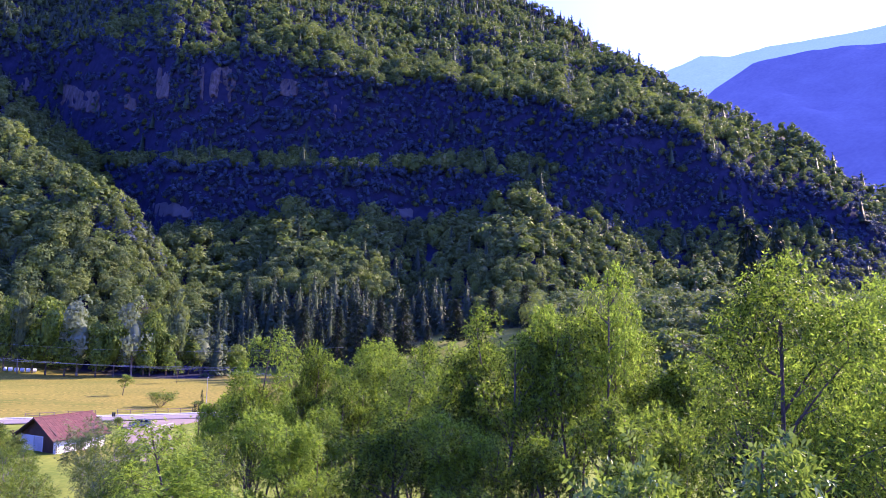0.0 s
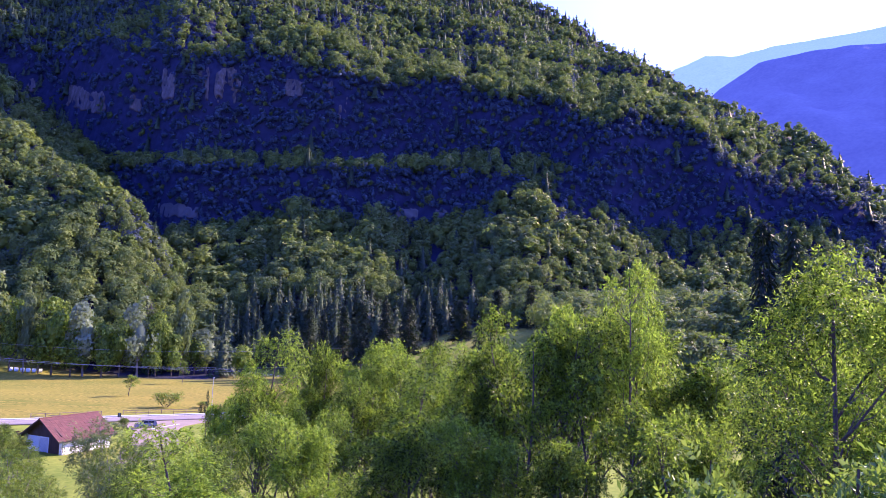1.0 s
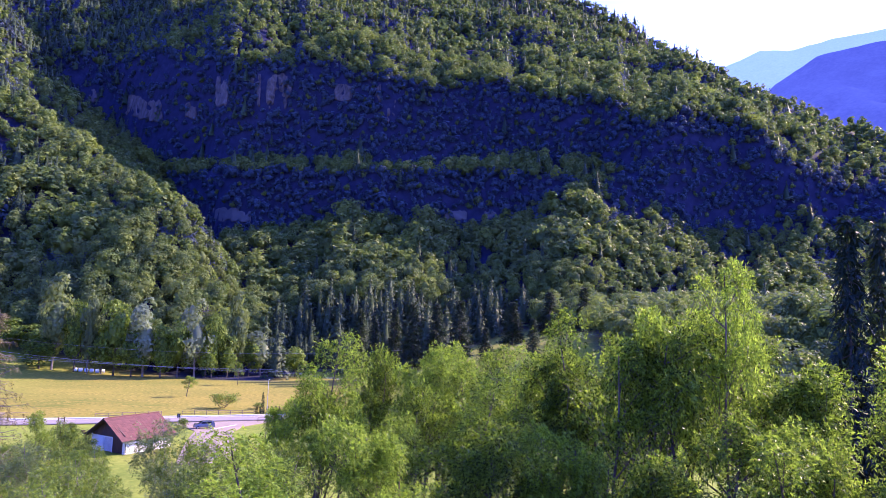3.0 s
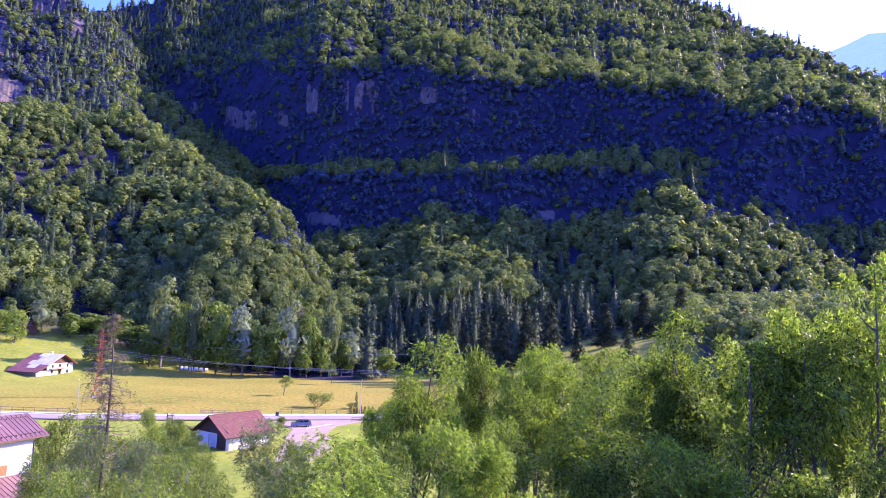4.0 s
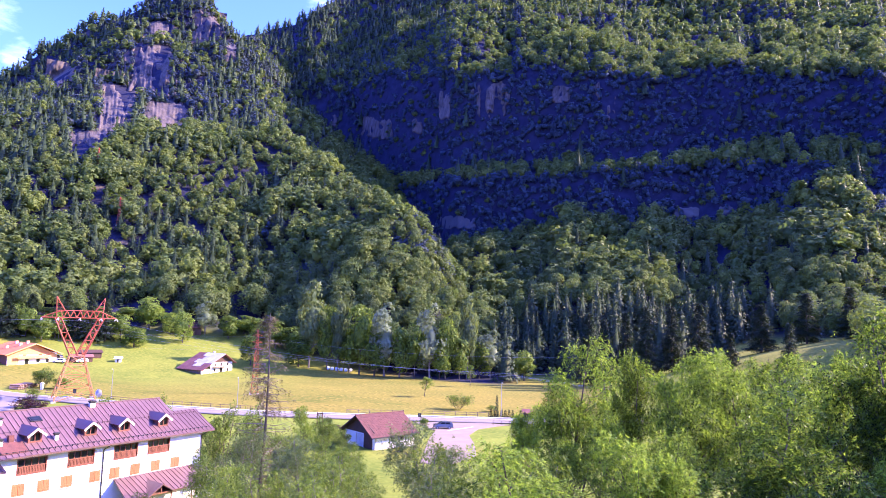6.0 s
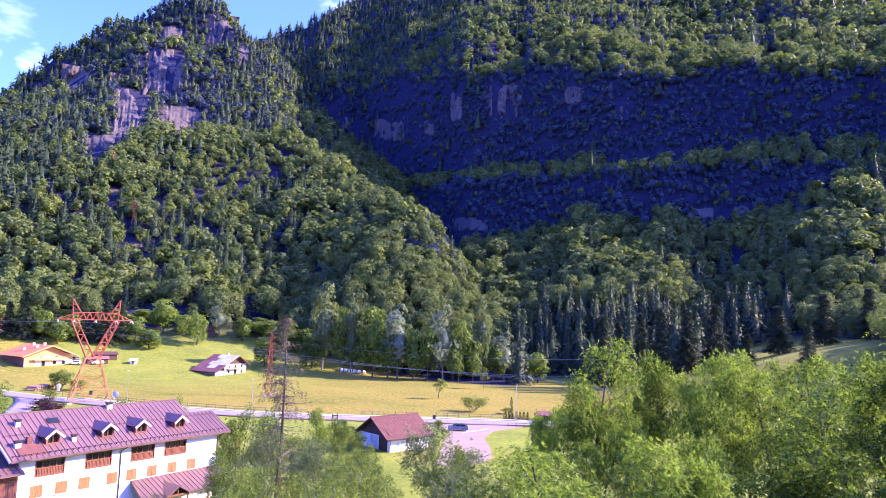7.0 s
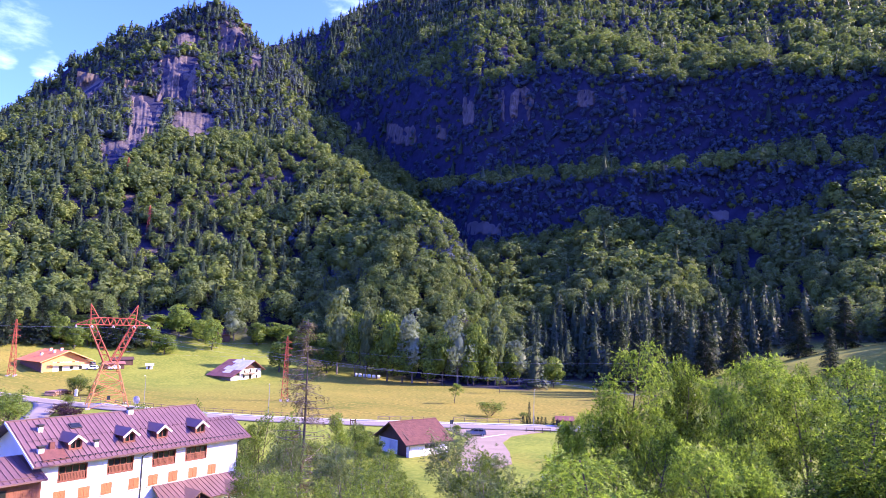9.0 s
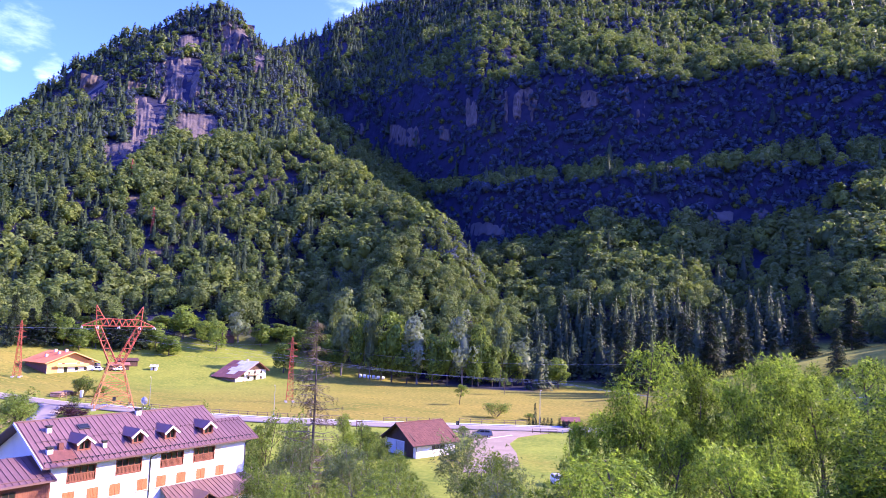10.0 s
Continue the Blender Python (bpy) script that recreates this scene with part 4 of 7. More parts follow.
def shutter_pair(parent, u, z, w, h, y):
    """A window behind closed board shutters."""
    win = part("window", boxes((u - 0.09, u, y - 0.05, y + 0.06, z - 0.06, z + h + 0.08), (u + w, u + w + 0.09, y - 0.05, y + 0.06, z - 0.06, z + h + 0.08), (u - 0.09, u + w + 0.09, y - 0.05, y + 0.06, z + h, z + h + 0.08)), WHITE_WOOD, parent)
    part("sill", boxes((u - 0.12, u + w + 0.12, y - 0.16, y + 0.1, z - 0.10, z - 0.03)), CONCRETE, win)
    for k in range(2):
        a = u + k * w / 2
        bm = bmesh.new()
        boards = 4
        for i in range(boards):
            box(bm, a + 0.012 + i * (w / 2 - 0.02) / boards, a + (i + 1) * (w / 2 - 0.02) / boards, y - 0.03, y + 0.015, z, z + h)
        for zz in (z + 0.16 * h, z + 0.80 * h):
            box(bm, a + 0.03, a + w / 2 - 0.03, y - 0.06, y - 0.03, zz, zz + 0.09)
        part("shutter", bm, SHUTTER, win, "closed orange wooden shutter")
    return win


def loggia(parent, u, z, w, h, y):
    """A wide recessed window behind a turned-wood balustrade."""
    win = part("window", boxes((u, u + 0.1, y - 0.04, y + 0.5, z, z + h), (u + w - 0.1, u + w, y - 0.04, y + 0.5, z, z + h), (u, u + w, y - 0.04, y + 0.5, z + h - 0.1, z + h), (u, u + w, y - 0.04, y + 0.5, z, z + 0.08)), WOOD_RED, parent, "wide recessed window in a red-brown wooden frame")
    for k in range(4):
        a = u + 0.1 + k * (w - 0.2) / 4
        part("pane", boxes((a + 0.05, a + (w - 0.2) / 4 - 0.05, y + 0.20, y + 0.23, z + 0.12, z + h - 0.14)), GLASS, win)
        part("mullion", boxes((a - 0.05, a + 0.05, y + 0.12, y + 0.27, z + 0.08, z + h - 0.1)), WOOD_RED, win)
    part("rail", boxes((u + 0.1, u + w - 0.1, y - 0.05, y + 0.05, z + 0.82, z + 0.92), (u + 0.1, u + w - 0.1, y - 0.03, y + 0.03, z + 0.1, z + 0.18)), WOOD_RED, win)
    n = int((w - 0.2) / 0.17)
    bm = boxes((-0.055, 0.055, -0.02, 0.02, 0.0, 0.66))
    me = bpy.data.meshes.new("baluster")
    bm.to_mesh(me)
    bm.free()
    me.materials.append(WOOD_RED)
    for k in range(n):
        shared("baluster", me, win, pose(u + 0.2 + (k + 0.5) * (w - 0.4) / n, y, z + 0.17))
    return win


# ---- the guest house with the purple-brown metal roof ----
def guest_house():
    h = thing("guest_house", "long white guest house with a purple-brown sheet-metal roof and dormers", "house", -73.0, 52.5, 0, 80.1)
    ez, ry, rz = 6.3, 7.1, 10.1
    pitch = (rz - ez) / ry
    on_roof = lambda y: ez + pitch * y
    ups = [(2.95, 3.1), (8.3, 3.1), (13.75, 3.1), (18.2, 3.1)]
    shs = [2.6, 5.2, 7.7, 10.95, 13.35, 16.0, 18.75, 21.55]
    holes = [(u, u + w, 4.15, 5.85) for u, w in ups] + [(u, u + 1.3, 2.05, 3.33) for u in shs]
    bm = bmesh.new()
    pierced(bm, 1.3, 26.2, -2.4, 6.55, 0.9, 1.25, holes)
    part("front_wall", bm, PLASTER, h)
    part("back_wall", boxes((1.3, 26.2, 12.95, 13.3, -2.4, 6.55)), PLASTER, h)
    for x, zt in ((1.3, 9.95), (25.85, 6.55)):
        bm = boxes((x, x + 0.35, 1.25, 12.95, -2.4, 6.55))
        vs = [bm.verts.new(c) for c in ((x, 0.95, 6.55), (x, 13.25, 6.55), (x, 7.1, 9.8), (x + 0.35, 0.95, 6.55), (x + 0.35, 13.25, 6.55), (x + 0.35, 7.1, 9.8))] if x < 10 else []
        if vs:
            for f in ((0, 2, 1), (3, 4, 5), (0, 1, 4, 3), (1, 2, 5, 4), (2, 0, 3, 5)):
                bm.faces.new([vs[i] for i in f])
        part("side_wall", bm, PLASTER, h)
    part("inner_wall", boxes((23.0, 23.3, 4.0, 12.9, 6.55, 8.3)), PLASTER, h)
    # one thin dark sheet behind all the front openings
    part("rooms", boxes((1.7, 25.8, 2.2, 2.3, -2.3, 6.4)), WOOD_DARK, h)
    # roofs
    bm = bmesh.new()
    slab(bm, [(0, 0, ez), (23.7, 0, ez), (23.7, ry, rz), (0, ry, rz)], 0.16)
    slab(bm, [(0, 2 * ry, ez), (23.7, 2 * ry, ez), (23.7, ry, rz), (0, ry, rz)][::-1], 0.16)
    roof = part("roof", bm, ROOF_METAL, h)
    bm = bmesh.new()
    slab(bm, [(23.7, 0, ez), (27.4, 0, ez), (27.4, 4.3, on_roof(4.3)), (23.7, 4.3, on_roof(4.3))], 0.16)
    slab(bm, [(23.7, 9.5, ez), (27.4, 9.5, ez), (27.4, 4.3, on_roof(4.3)), (23.7, 4.3, on_roof(4.3))][::-1], 0.16)
    low_roof = part("roof", bm, ROOF_METAL, h, "lower end of the metal roof")
    slope = math.hypot(ry, rz - ez)
    ang = math.degrees(math.atan2(rz - ez, ry))
    for name, length, parent, x0, x1 in (("seam", slope, roof, 0.25, 23.6), ("seam", slope * 4.3 / 7.1, low_roof, 23.9, 27.3)):
        bm = boxes((-0.025, 0.025, 0.02, length - 0.02, 0.0, 0.06))
        me = bpy.data.meshes.new(name)
        bm.to_mesh(me)
        bm.free()
        me.materials.append(ROOF_METAL)
        x = x0
        while x < x1:
            shared(name, me, parent, pose(x, 0, ez + 0.002, ang, 0, 0))
            x += 0.62
    part("ridge_cap", boxes((-0.02, 23.72, ry - 0.14, ry + 0.14, rz - 0.06, rz + 0.06)), ROOF_METAL, roof)
    part("barge_board", boxes((-0.05, 0.03, -0.02, slope, -0.22, 0.05)), WHITE_WOOD, roof, "white edge board of the roof").matrix_basis = pose(0, 0, ez, ang, 0, 0)
    part("barge_board", boxes((-0.02, 0.05, -0.02, slope * 4.3 / 7.1, -0.22, 0.04)), ROOF_METAL, low_roof).matrix_basis = pose(27.4, 0, ez, ang, 0, 0)
    part("gutter", boxes((0, 27.4, -0.14, -0.02, ez - 0.16, ez - 0.02)), ROOF_METAL, h)
    # snow guards
    for y, a, b in ((0.55, 0.4, 27.0), (3.6, 0.8, 9.4), (3.6, 9.9, 27.0)):
        bm = boxes((a, b, y - 0.02, y + 0.02, on_roof(y) + 0.10, on_roof(y) + 0.14))
        k = a
        while k < b:
            box(bm, k, k + 0.05, y - 0.1, y + 0.04, on_roof(y) - 0.02, on_roof(y) + 0.17)
            k += 0.62
        part("snow_guard", bm, DARK_METAL if y < 1 else ROOF_METAL, roof)
    part("rust_patch", boxes((0.0, 2.6, 0.5, 2.4, 0.0, 0.02)), ROOF_TILE, roof, "repaired red sheet on the roof").matrix_basis = pose(1.2, 0, ez + 0.07, ang, 0, 0)
    part("skylight", boxes((6.0, 7.3, 5.6, 6.5, 0, 0.10)), DARK_METAL, roof).matrix_basis = pose(0, 0, ez + 0.02, ang, 0, 0)
    part("skylight_pane", boxes((6.1, 7.2, 5.7, 6.4, 0.10, 0.115)), GLASS, roof).matrix_basis = pose(0, 0, ez + 0.02, ang, 0, 0)
    # dormers
    for u in (5.0, 11.2, 15.4, 20.75):
        y0, half = 1.75, 1.05
        zb, zt = on_roof(y0), on_roof(y0) + 0.95
        ridge = zt + 0.72
        reach = (ridge - ez) / pitch
        d = part("dormer", boxes((u - 0.72, u - 0.60, y0, (zt - ez) / pitch, zb - 0.2, zt + 0.12), (u + 0.60, u + 0.72, y0, (zt - ez) / pitch, zb - 0.2, zt + 0.12), (u - 0.6, u + 0.6, y0, y0 + 0.1, zb - 0.2, zb + 0.16)), WOOD_RED, h, "gabled roof dormer")
        bm = bmesh.new()
        for s in (-1, 1):
            foot = zt - 0.08
            yb = (foot - ez) / pitch
            c = [(u + s * half, y0 - 0.45, foot), (u, y0 - 0.45, ridge), (u, reach, ridge), (u + s * half, yb, foot)]
            slab(bm, c, 0.09)
        part("dormer_roof", bm, ROOF_METAL, d)
        bm = bmesh.new()
        for s in (-1, 1):
            beam_from, beam_to = (u + s * (half + 0.02), y0 - 0.47, zt - 0.17), (u, y0 - 0.47, ridge - 0.05)
            q = Vector(beam_to) - Vector(beam_from)
            slab(bm, [beam_from, Vector(beam_from) + Vector((0, 0.07, 0)), Vector(beam_to) + Vector((0, 0.07, 0)), beam_to], 0.22)
        part("barge_board", bm, WHITE_WOOD, d, "white gable boards")
        part("pane", boxes((u - 0.6, u + 0.6, y0 + 0.16, y0 + 0.2, zb + 0.1, zt + 0.1)), GLASS, d)
        bm = boxes((u - 0.6, u - 0.5, y0 + 0.02, y0 + 0.14, zb + 0.1, zt + 0.1), (u + 0.5, u + 0.6, y0 + 0.02, y0 + 0.14, zb + 0.1, zt + 0.1), (u - 0.05, u + 0.05, y0 + 0.02, y0 + 0.14, zb + 0.1, zt + 0.1), (u - 0.6, u + 0.6, y0 + 0.02, y0 + 0.14, zt, zt + 0.12))
        vs = [bm.verts.new(c) for c in ((u - 0.66, y0 + 0.06, zt + 0.1), (u + 0.66, y0 + 0.06, zt + 0.1), (u, y0 + 0.06, ridge - 0.1))]
        bm.faces.new(vs)
        part("window_frame", bm, WOOD_RED, d)
    # chimneys
    for u, y, s, cap in ((2.75, 5.1, 0.24, ROOF_METAL), (1.45, 1.9, 0.28, ROOF_METAL), (7.3, 1.85, 0.22, ROOF_METAL), (13.95, 6.6, 0.30, ROOF_METAL)):
        z = on_roof(y)
        c = part("chimney", boxes((u - s, u + s, y - s * 0.8, y + s * 0.8, z - 0.4, z + 0.42)), PLASTER, h, "white plastered chimney")
        part("chimney_cap", boxes((u - s - 0.08, u + s + 0.08, y - s, y + s, z + 0.58, z + 0.72), (u - s, u + s, y - s * 0.7, y + s * 0.7, z + 0.42, z + 0.58)), DARK_METAL, c)
    part("chimney", boxes((2.5, 3.0, 2.1, 2.5, on_roof(2.2) - 0.3, on_roof(2.2) + 0.75)), ROOF_TILE, h, "rusty metal flue box")
    # windows
    for u, w in ups:
        loggia(h, u, 4.15, w, 1.7, 0.9)
    for u in shs:
        shutter_pair(h, u, 2.07, 1.3, 1.24, 0.92)
    for x in (12.45, 26.05):
        bm = bmesh.new()
        tube(bm, (x, 0.82, -2.3), (x, 0.82, 5.6), 0.06, 0.06, 8)
        tube(bm, (x, 0.82, 5.6), (x + 0.3, -0.05, 6.15), 0.06, 0.06, 8)
        part("downpipe", bm, DARK_METAL, h)
    # porch roof with two small gables
    bm = bmesh.new()
    slab(bm, [(13.3, -2.9, 0.35), (26.9, -2.9, 0.35), (26.2, 0.9, 1.95), (14.0, 0.9, 1.95)], 0.14)
    porch = part("porch_roof", bm, ROOF_METAL, h)
    pang, plen = math.degrees(math.atan2(1.6, 3.8)), math.hypot(1.6, 3.8)
    me = bpy.data.meshes.new("seam")
    bm = boxes((-0.025, 0.025, 0.0, plen, 0.0, 0.06))
    bm.to_mesh(me)
    bm.free()
    me.materials.append(ROOF_METAL)
    for k in range(20):
        shared("seam", me, porch, pose(14.1 + k * 0.62, -2.9, 0.352, pang, 0, 0))
    for u in (17.6, 23.4):
        bm = bmesh.new()
        for s in (-1, 1):
            slab(bm, [(u + s * 1.9, -3.5, 0.25), (u, -3.5, 1.45), (u, -0.2, 1.5), (u + s * 1.9, -3.0, 0.3)], 0.12)
        part("porch_gable", bm, ROOF_METAL, h)
        bm = boxes((u - 1.5, u - 1.38, -3.2, -3.08, -2.4, 0.4), (u + 1.38, u + 1.5, -3.2, -3.08, -2.4, 0.4), (u - 1.5, u + 1.5, -3.2, -3.1, 0.25, 0.4), (u - 0.06, u + 0.06, -3.2, -3.1, 0.4, 1.2))
        part("porch_frame", bm, WOOD_RED, h)
    for x in (13.6, 26.6):
        part("porch_post", boxes((x - 0.1, x + 0.1, -2.75, -2.55, -2.4, 0.4)), WOOD_DARK, h)
    part("porch_wall", boxes((14.2, 25.9, -2.3, -2.1, -2.4, 0.35)), PLASTER, h)
    # timber annex
    bm = bmesh.new()
    slab(bm, [(-13, -0.8, 5.2), (1.15, -0.8, 5.2), (1.15, 4.0, 7.0), (-13, 4.0, 7.0)], 0.16)
    slab(bm, [(-13, 8.8, 5.2), (1.15, 8.8, 5.2), (1.15, 4.0, 7.0), (-13, 4.0, 7.0)][::-1], 0.16)
    annex = part("annex_roof", bm, ROOF_METAL, h)
    aang, alen = math.degrees(math.atan2(1.8, 4.8)), math.hypot(1.8, 4.8)
    me = bpy.data.meshes.new("seam")
    bm = boxes((-0.025, 0.025, 0.0, alen, 0.0, 0.06))
    bm.to_mesh(me)
    bm.free()
    me.materials.append(ROOF_METAL)
    for k in range(22):
        shared("seam", me, annex, pose(0.8 - k * 0.62, -0.8, 5.202, aang, 0, 0))
    bm = boxes((-13, 1.1, -0.95, -0.82, 5.0, 5.2), (-12.8, 1.0, -0.3, -0.26, 5.42, 5.5))
    part("gutter", bm, ROOF_METAL, annex)
    bm = bmesh.new()
    for k in range(62):
        box(bm, -12.4 + k * 0.215, -12.4 + k * 0.215 + 0.205, 0.0, 0.06 + 0.012 * (k % 3), -2.4, 5.3)
    box(bm, -12.4, 0.95, 0.08, 0.4, -2.4, 5.3)
    aw = part("annex_wall", bm, WOOD_RED, h, "red-brown boarded wall")
    for u in (-3.6, -7.4):
        w = part("window", boxes((u, u + 0.08, -0.06, 0.02, 3.2, 4.5), (u + 1.2, u + 1.28, -0.06, 0.02, 3.2, 4.5), (u, u + 1.28, -0.06, 0.02, 4.42, 4.5), (u, u + 1.28, -0.06, 0.02, 3.2, 3.28), (u + 0.6, u + 0.68, -0.06, 0.02, 3.2, 4.5)), WOOD_DARK, h)
        part("pane", boxes((u + 0.08, u + 1.2, -0.03, -0.01, 3.28, 4.42)), GLASS, w)
    part("balcony_rail", boxes((-12, -4.5, -1.0, -0.92, 3.3, 3.4), (-12, -4.5, -1.0, -0.94, 2.9, 2.96)), WOOD_RED, h)
    return h


guest_house()


def satellite_dish(x, y, z):
    d = thing("satellite_dish", "pale grey satellite dish on a short roof mast", "dish", x, y, z, 200)
    bm = bmesh.new()
    rings = []
    for k in range(5):
        r = 0.46 * k / 4
        rings.append([bm.verts.new((math.cos(a * math.tau / 16) * r, 0.20 * (r / 0.46) ** 2 * -1, math.sin(a * math.tau / 16) * r * 1.08 + 1.0)) for a in range(16)] if k else [bm.verts.new((0, 0, 1.0))])
    for k in range(16):
        bm.faces.new((rings[0][0], rings[1][k], rings[1][(k + 1) % 16]))
        for q in range(1, 4):
            bm.faces.new((rings[q][k], rings[q + 1][k], rings[q + 1][(k + 1) % 16], rings[q][(k + 1) % 16]))
    bmesh.ops.solidify(bm, geom=bm.faces[:], thickness=0.03)
    part("reflector", bm, TIN, d)
    bm = bmesh.new()
    tube(bm, (0, 0.05, -0.6), (0, 0.05, 1.0), 0.035, 0.035)
    tube(bm, (0, 0, 0.5), (0, -0.75, 0.95), 0.02, 0.02)
    part("mast", bm, STEEL, d)


_u = Vector((math.cos(radians(80.1)), math.sin(radians(80.1)), 0))
_v = Vector((-_u.y, _u.x, 0))
_p = Vector((-73.0, 52.5, 0)) + _u * 15.0 + _v * 7.3
satellite_dish(_p.x, _p.y, 10.3)


# ---- small barn with the red-brown roof ----
def tiled(bm_mat, parent, x0, x1, y_eave, y_ridge, z_eave, z_ridge, course, wide, name="tile"):
    """Courses of overlapping tiles up one slope, each a piece of its own."""
    run, rise = y_ridge - y_eave, z_ridge - z_eave
    slope = math.hypot(run, rise)
    bm = boxes((0.004, wide - 0.004, 0, course * 1.15, 0, 0.022))
    me = bpy.data.meshes.new(name)
    bm.to_mesh(me)
    bm.free()
    me.materials.append(bm_mat)
    n = int(slope / course)
    ang = math.degrees(math.atan2(rise, abs(run)))
    flip = run < 0
    for i in range(n):
        s = i / n
        y, z = y_eave + run * s, z_eave + rise * s
        k = int((x1 - x0) / wide)
        for j in range(k):
            x = x0 + j * (x1 - x0) / k
            if flip:
                shared(name, me, parent, pose(x + wide, y, z + 0.03, 0, 0, 180) @ pose(0, 0, 0, ang - 2.0))
            else:
                shared(name, me, parent, pose(x, y, z + 0.03, ang - 2.0))


def small_barn():
    b = thing("small_barn", "small white barn with a red-brown tiled gable roof and timber gable", "barn", -58.8, 107.4, 0, 64.5)
    L, D, ez, rz, o = 8.6, 8.6, 2.6, 5.25, 0.75
    half = D / 2
    bm = bmesh.new()
    pierced(bm, 0, L, 0, ez - 0.14, 0, 0.3, [(3.4, 6.2, 1.15, 2.25)])
    part("long_wall", bm, PLASTER, b)
    part("long_wall", boxes((0, L, D - 0.3, D, 0, ez - 0.14)), PLASTER, b)
    for pier in ((0, 0.3, 0.3, 0.6, 0, ez + 0.2), (0, 0.3, 3.1, 3.3, 0, ez + 0.2), (0, 0.3, 5.4, D - 0.3, 0, ez + 0.2), (0, 0.3, 3.3, 5.4, 2.2, ez + 0.2)):
        part("gable_pier", boxes(pier), PLASTER, b)
    bm = boxes((L - 0.3, L, 0.3, D - 0.3, 0, ez + 0.2))
    part("gable_wall", bm, PLASTER, b)
    bm = bmesh.new()
    gable(bm, half, ez + 0.2, rz - 0.12, -0.06, 0.16)
    for k in range(26):
        y = 0.35 + k * (D - 0.7) / 26
        top = ez + 0.15 + (rz - ez - 0.3) * (1 - abs(y - half) / half)
        box(bm, -0.10, -0.06, y, y + 0.28, ez - 0.2, top)
    part("gable_cladding", bm, WOOD_DARK, b, "dark boarded gable")
    bm = bmesh.new()
    gable(bm, half, ez + 0.2, rz - 0.12, L - 0.2, L)
    part("gable_cladding", bm, WOOD_DARK, b)
    bm = bmesh.new()
    for k in range(12):
        box(bm, -0.03, 0.02 + 0.01 * (k % 2), 0.62 + k * 0.205, 0.62 + k * 0.205 + 0.19, 0.05, 2.4)
    part("door", bm, WOOD_DARK, b, "dark brown plank barn door")
    part("door", boxes((0.1, 0.16, 3.35, 5.35, 0.05, 2.2), (0.07, 0.1, 3.4, 5.3, 0.5, 0.6), (0.07, 0.1, 3.4, 5.3, 1.6, 1.7)), PLASTER_OLD, b, "pale sliding door")
    w = part("window", boxes((3.4, 3.5, 0.02, 0.2, 1.15, 2.25), (6.1, 6.2, 0.02, 0.2, 1.15, 2.25), (3.5, 6.1, 0.02, 0.2, 2.16, 2.25), (3.5, 6.1, 0.02, 0.2, 1.15, 1.24)), WOOD_DARK, b)
    for k in range(3):
        a = 3.5 + k * 0.867
        part("pane", boxes((a + 0.03, a + 0.82, 0.16, 0.18, 1.24, 2.16)), GLASS, w)
        part("mullion", boxes((a - 0.03, a + 0.03, 0.06, 0.2, 1.24, 2.16)), WHITE_WOOD, w)
    part("floor", boxes((0.3, L - 0.3, 0.3, D - 0.3, 0.0, 0.06)), CONCRETE, b)
    pitch = (rz - ez) / half
    bm = bmesh.new()
    for side in (0, 1):
        ye = -o if side == 0 else D + o
        c = [(-1.1, ye, ez - pitch * o), (L + 0.6, ye, ez - pitch * o), (L + 0.6, half, rz), (-1.1, half, rz)]
        slab(bm, c if side == 0 else c[::-1], 0.14)
    roof = part("roof", bm, WOOD_DARK, b)
    tiled(ROOF_TILE, roof, -1.1, L + 0.6, -o, half, ez - pitch * o, rz, 0.42, 0.62)
    bm = bmesh.new()
    slab(bm, [(-1.1, D + o, ez - pitch * o + 0.03), (L + 0.6, D + o, ez - pitch * o + 0.03), (L + 0.6, half, rz + 0.04), (-1.1, half, rz + 0.04)][::-1], 0.03)
    part("back_tiles", bm, ROOF_TILE, roof)
    bm = bmesh.new()
    tube(bm, (-1.1, half, rz + 0.03), (L + 0.6, half, rz + 0.03), 0.11, 0.11, 8)
    part("ridge_tiles", bm, ROOF_TILE, roof)
    part("gutter", boxes((-1.1, L + 0.6, -o - 0.1, -o, ez - pitch * o - 0.14, ez - pitch * o - 0.02)), DARK_METAL, b)
    for x in (0.1, L - 0.05):
        bm = bmesh.new()
        tube(bm, (x, -0.06, 0), (x, -0.06, 2.2), 0.04, 0.04, 6)
        part("downpipe", bm, DARK_METAL, b)


small_barn()


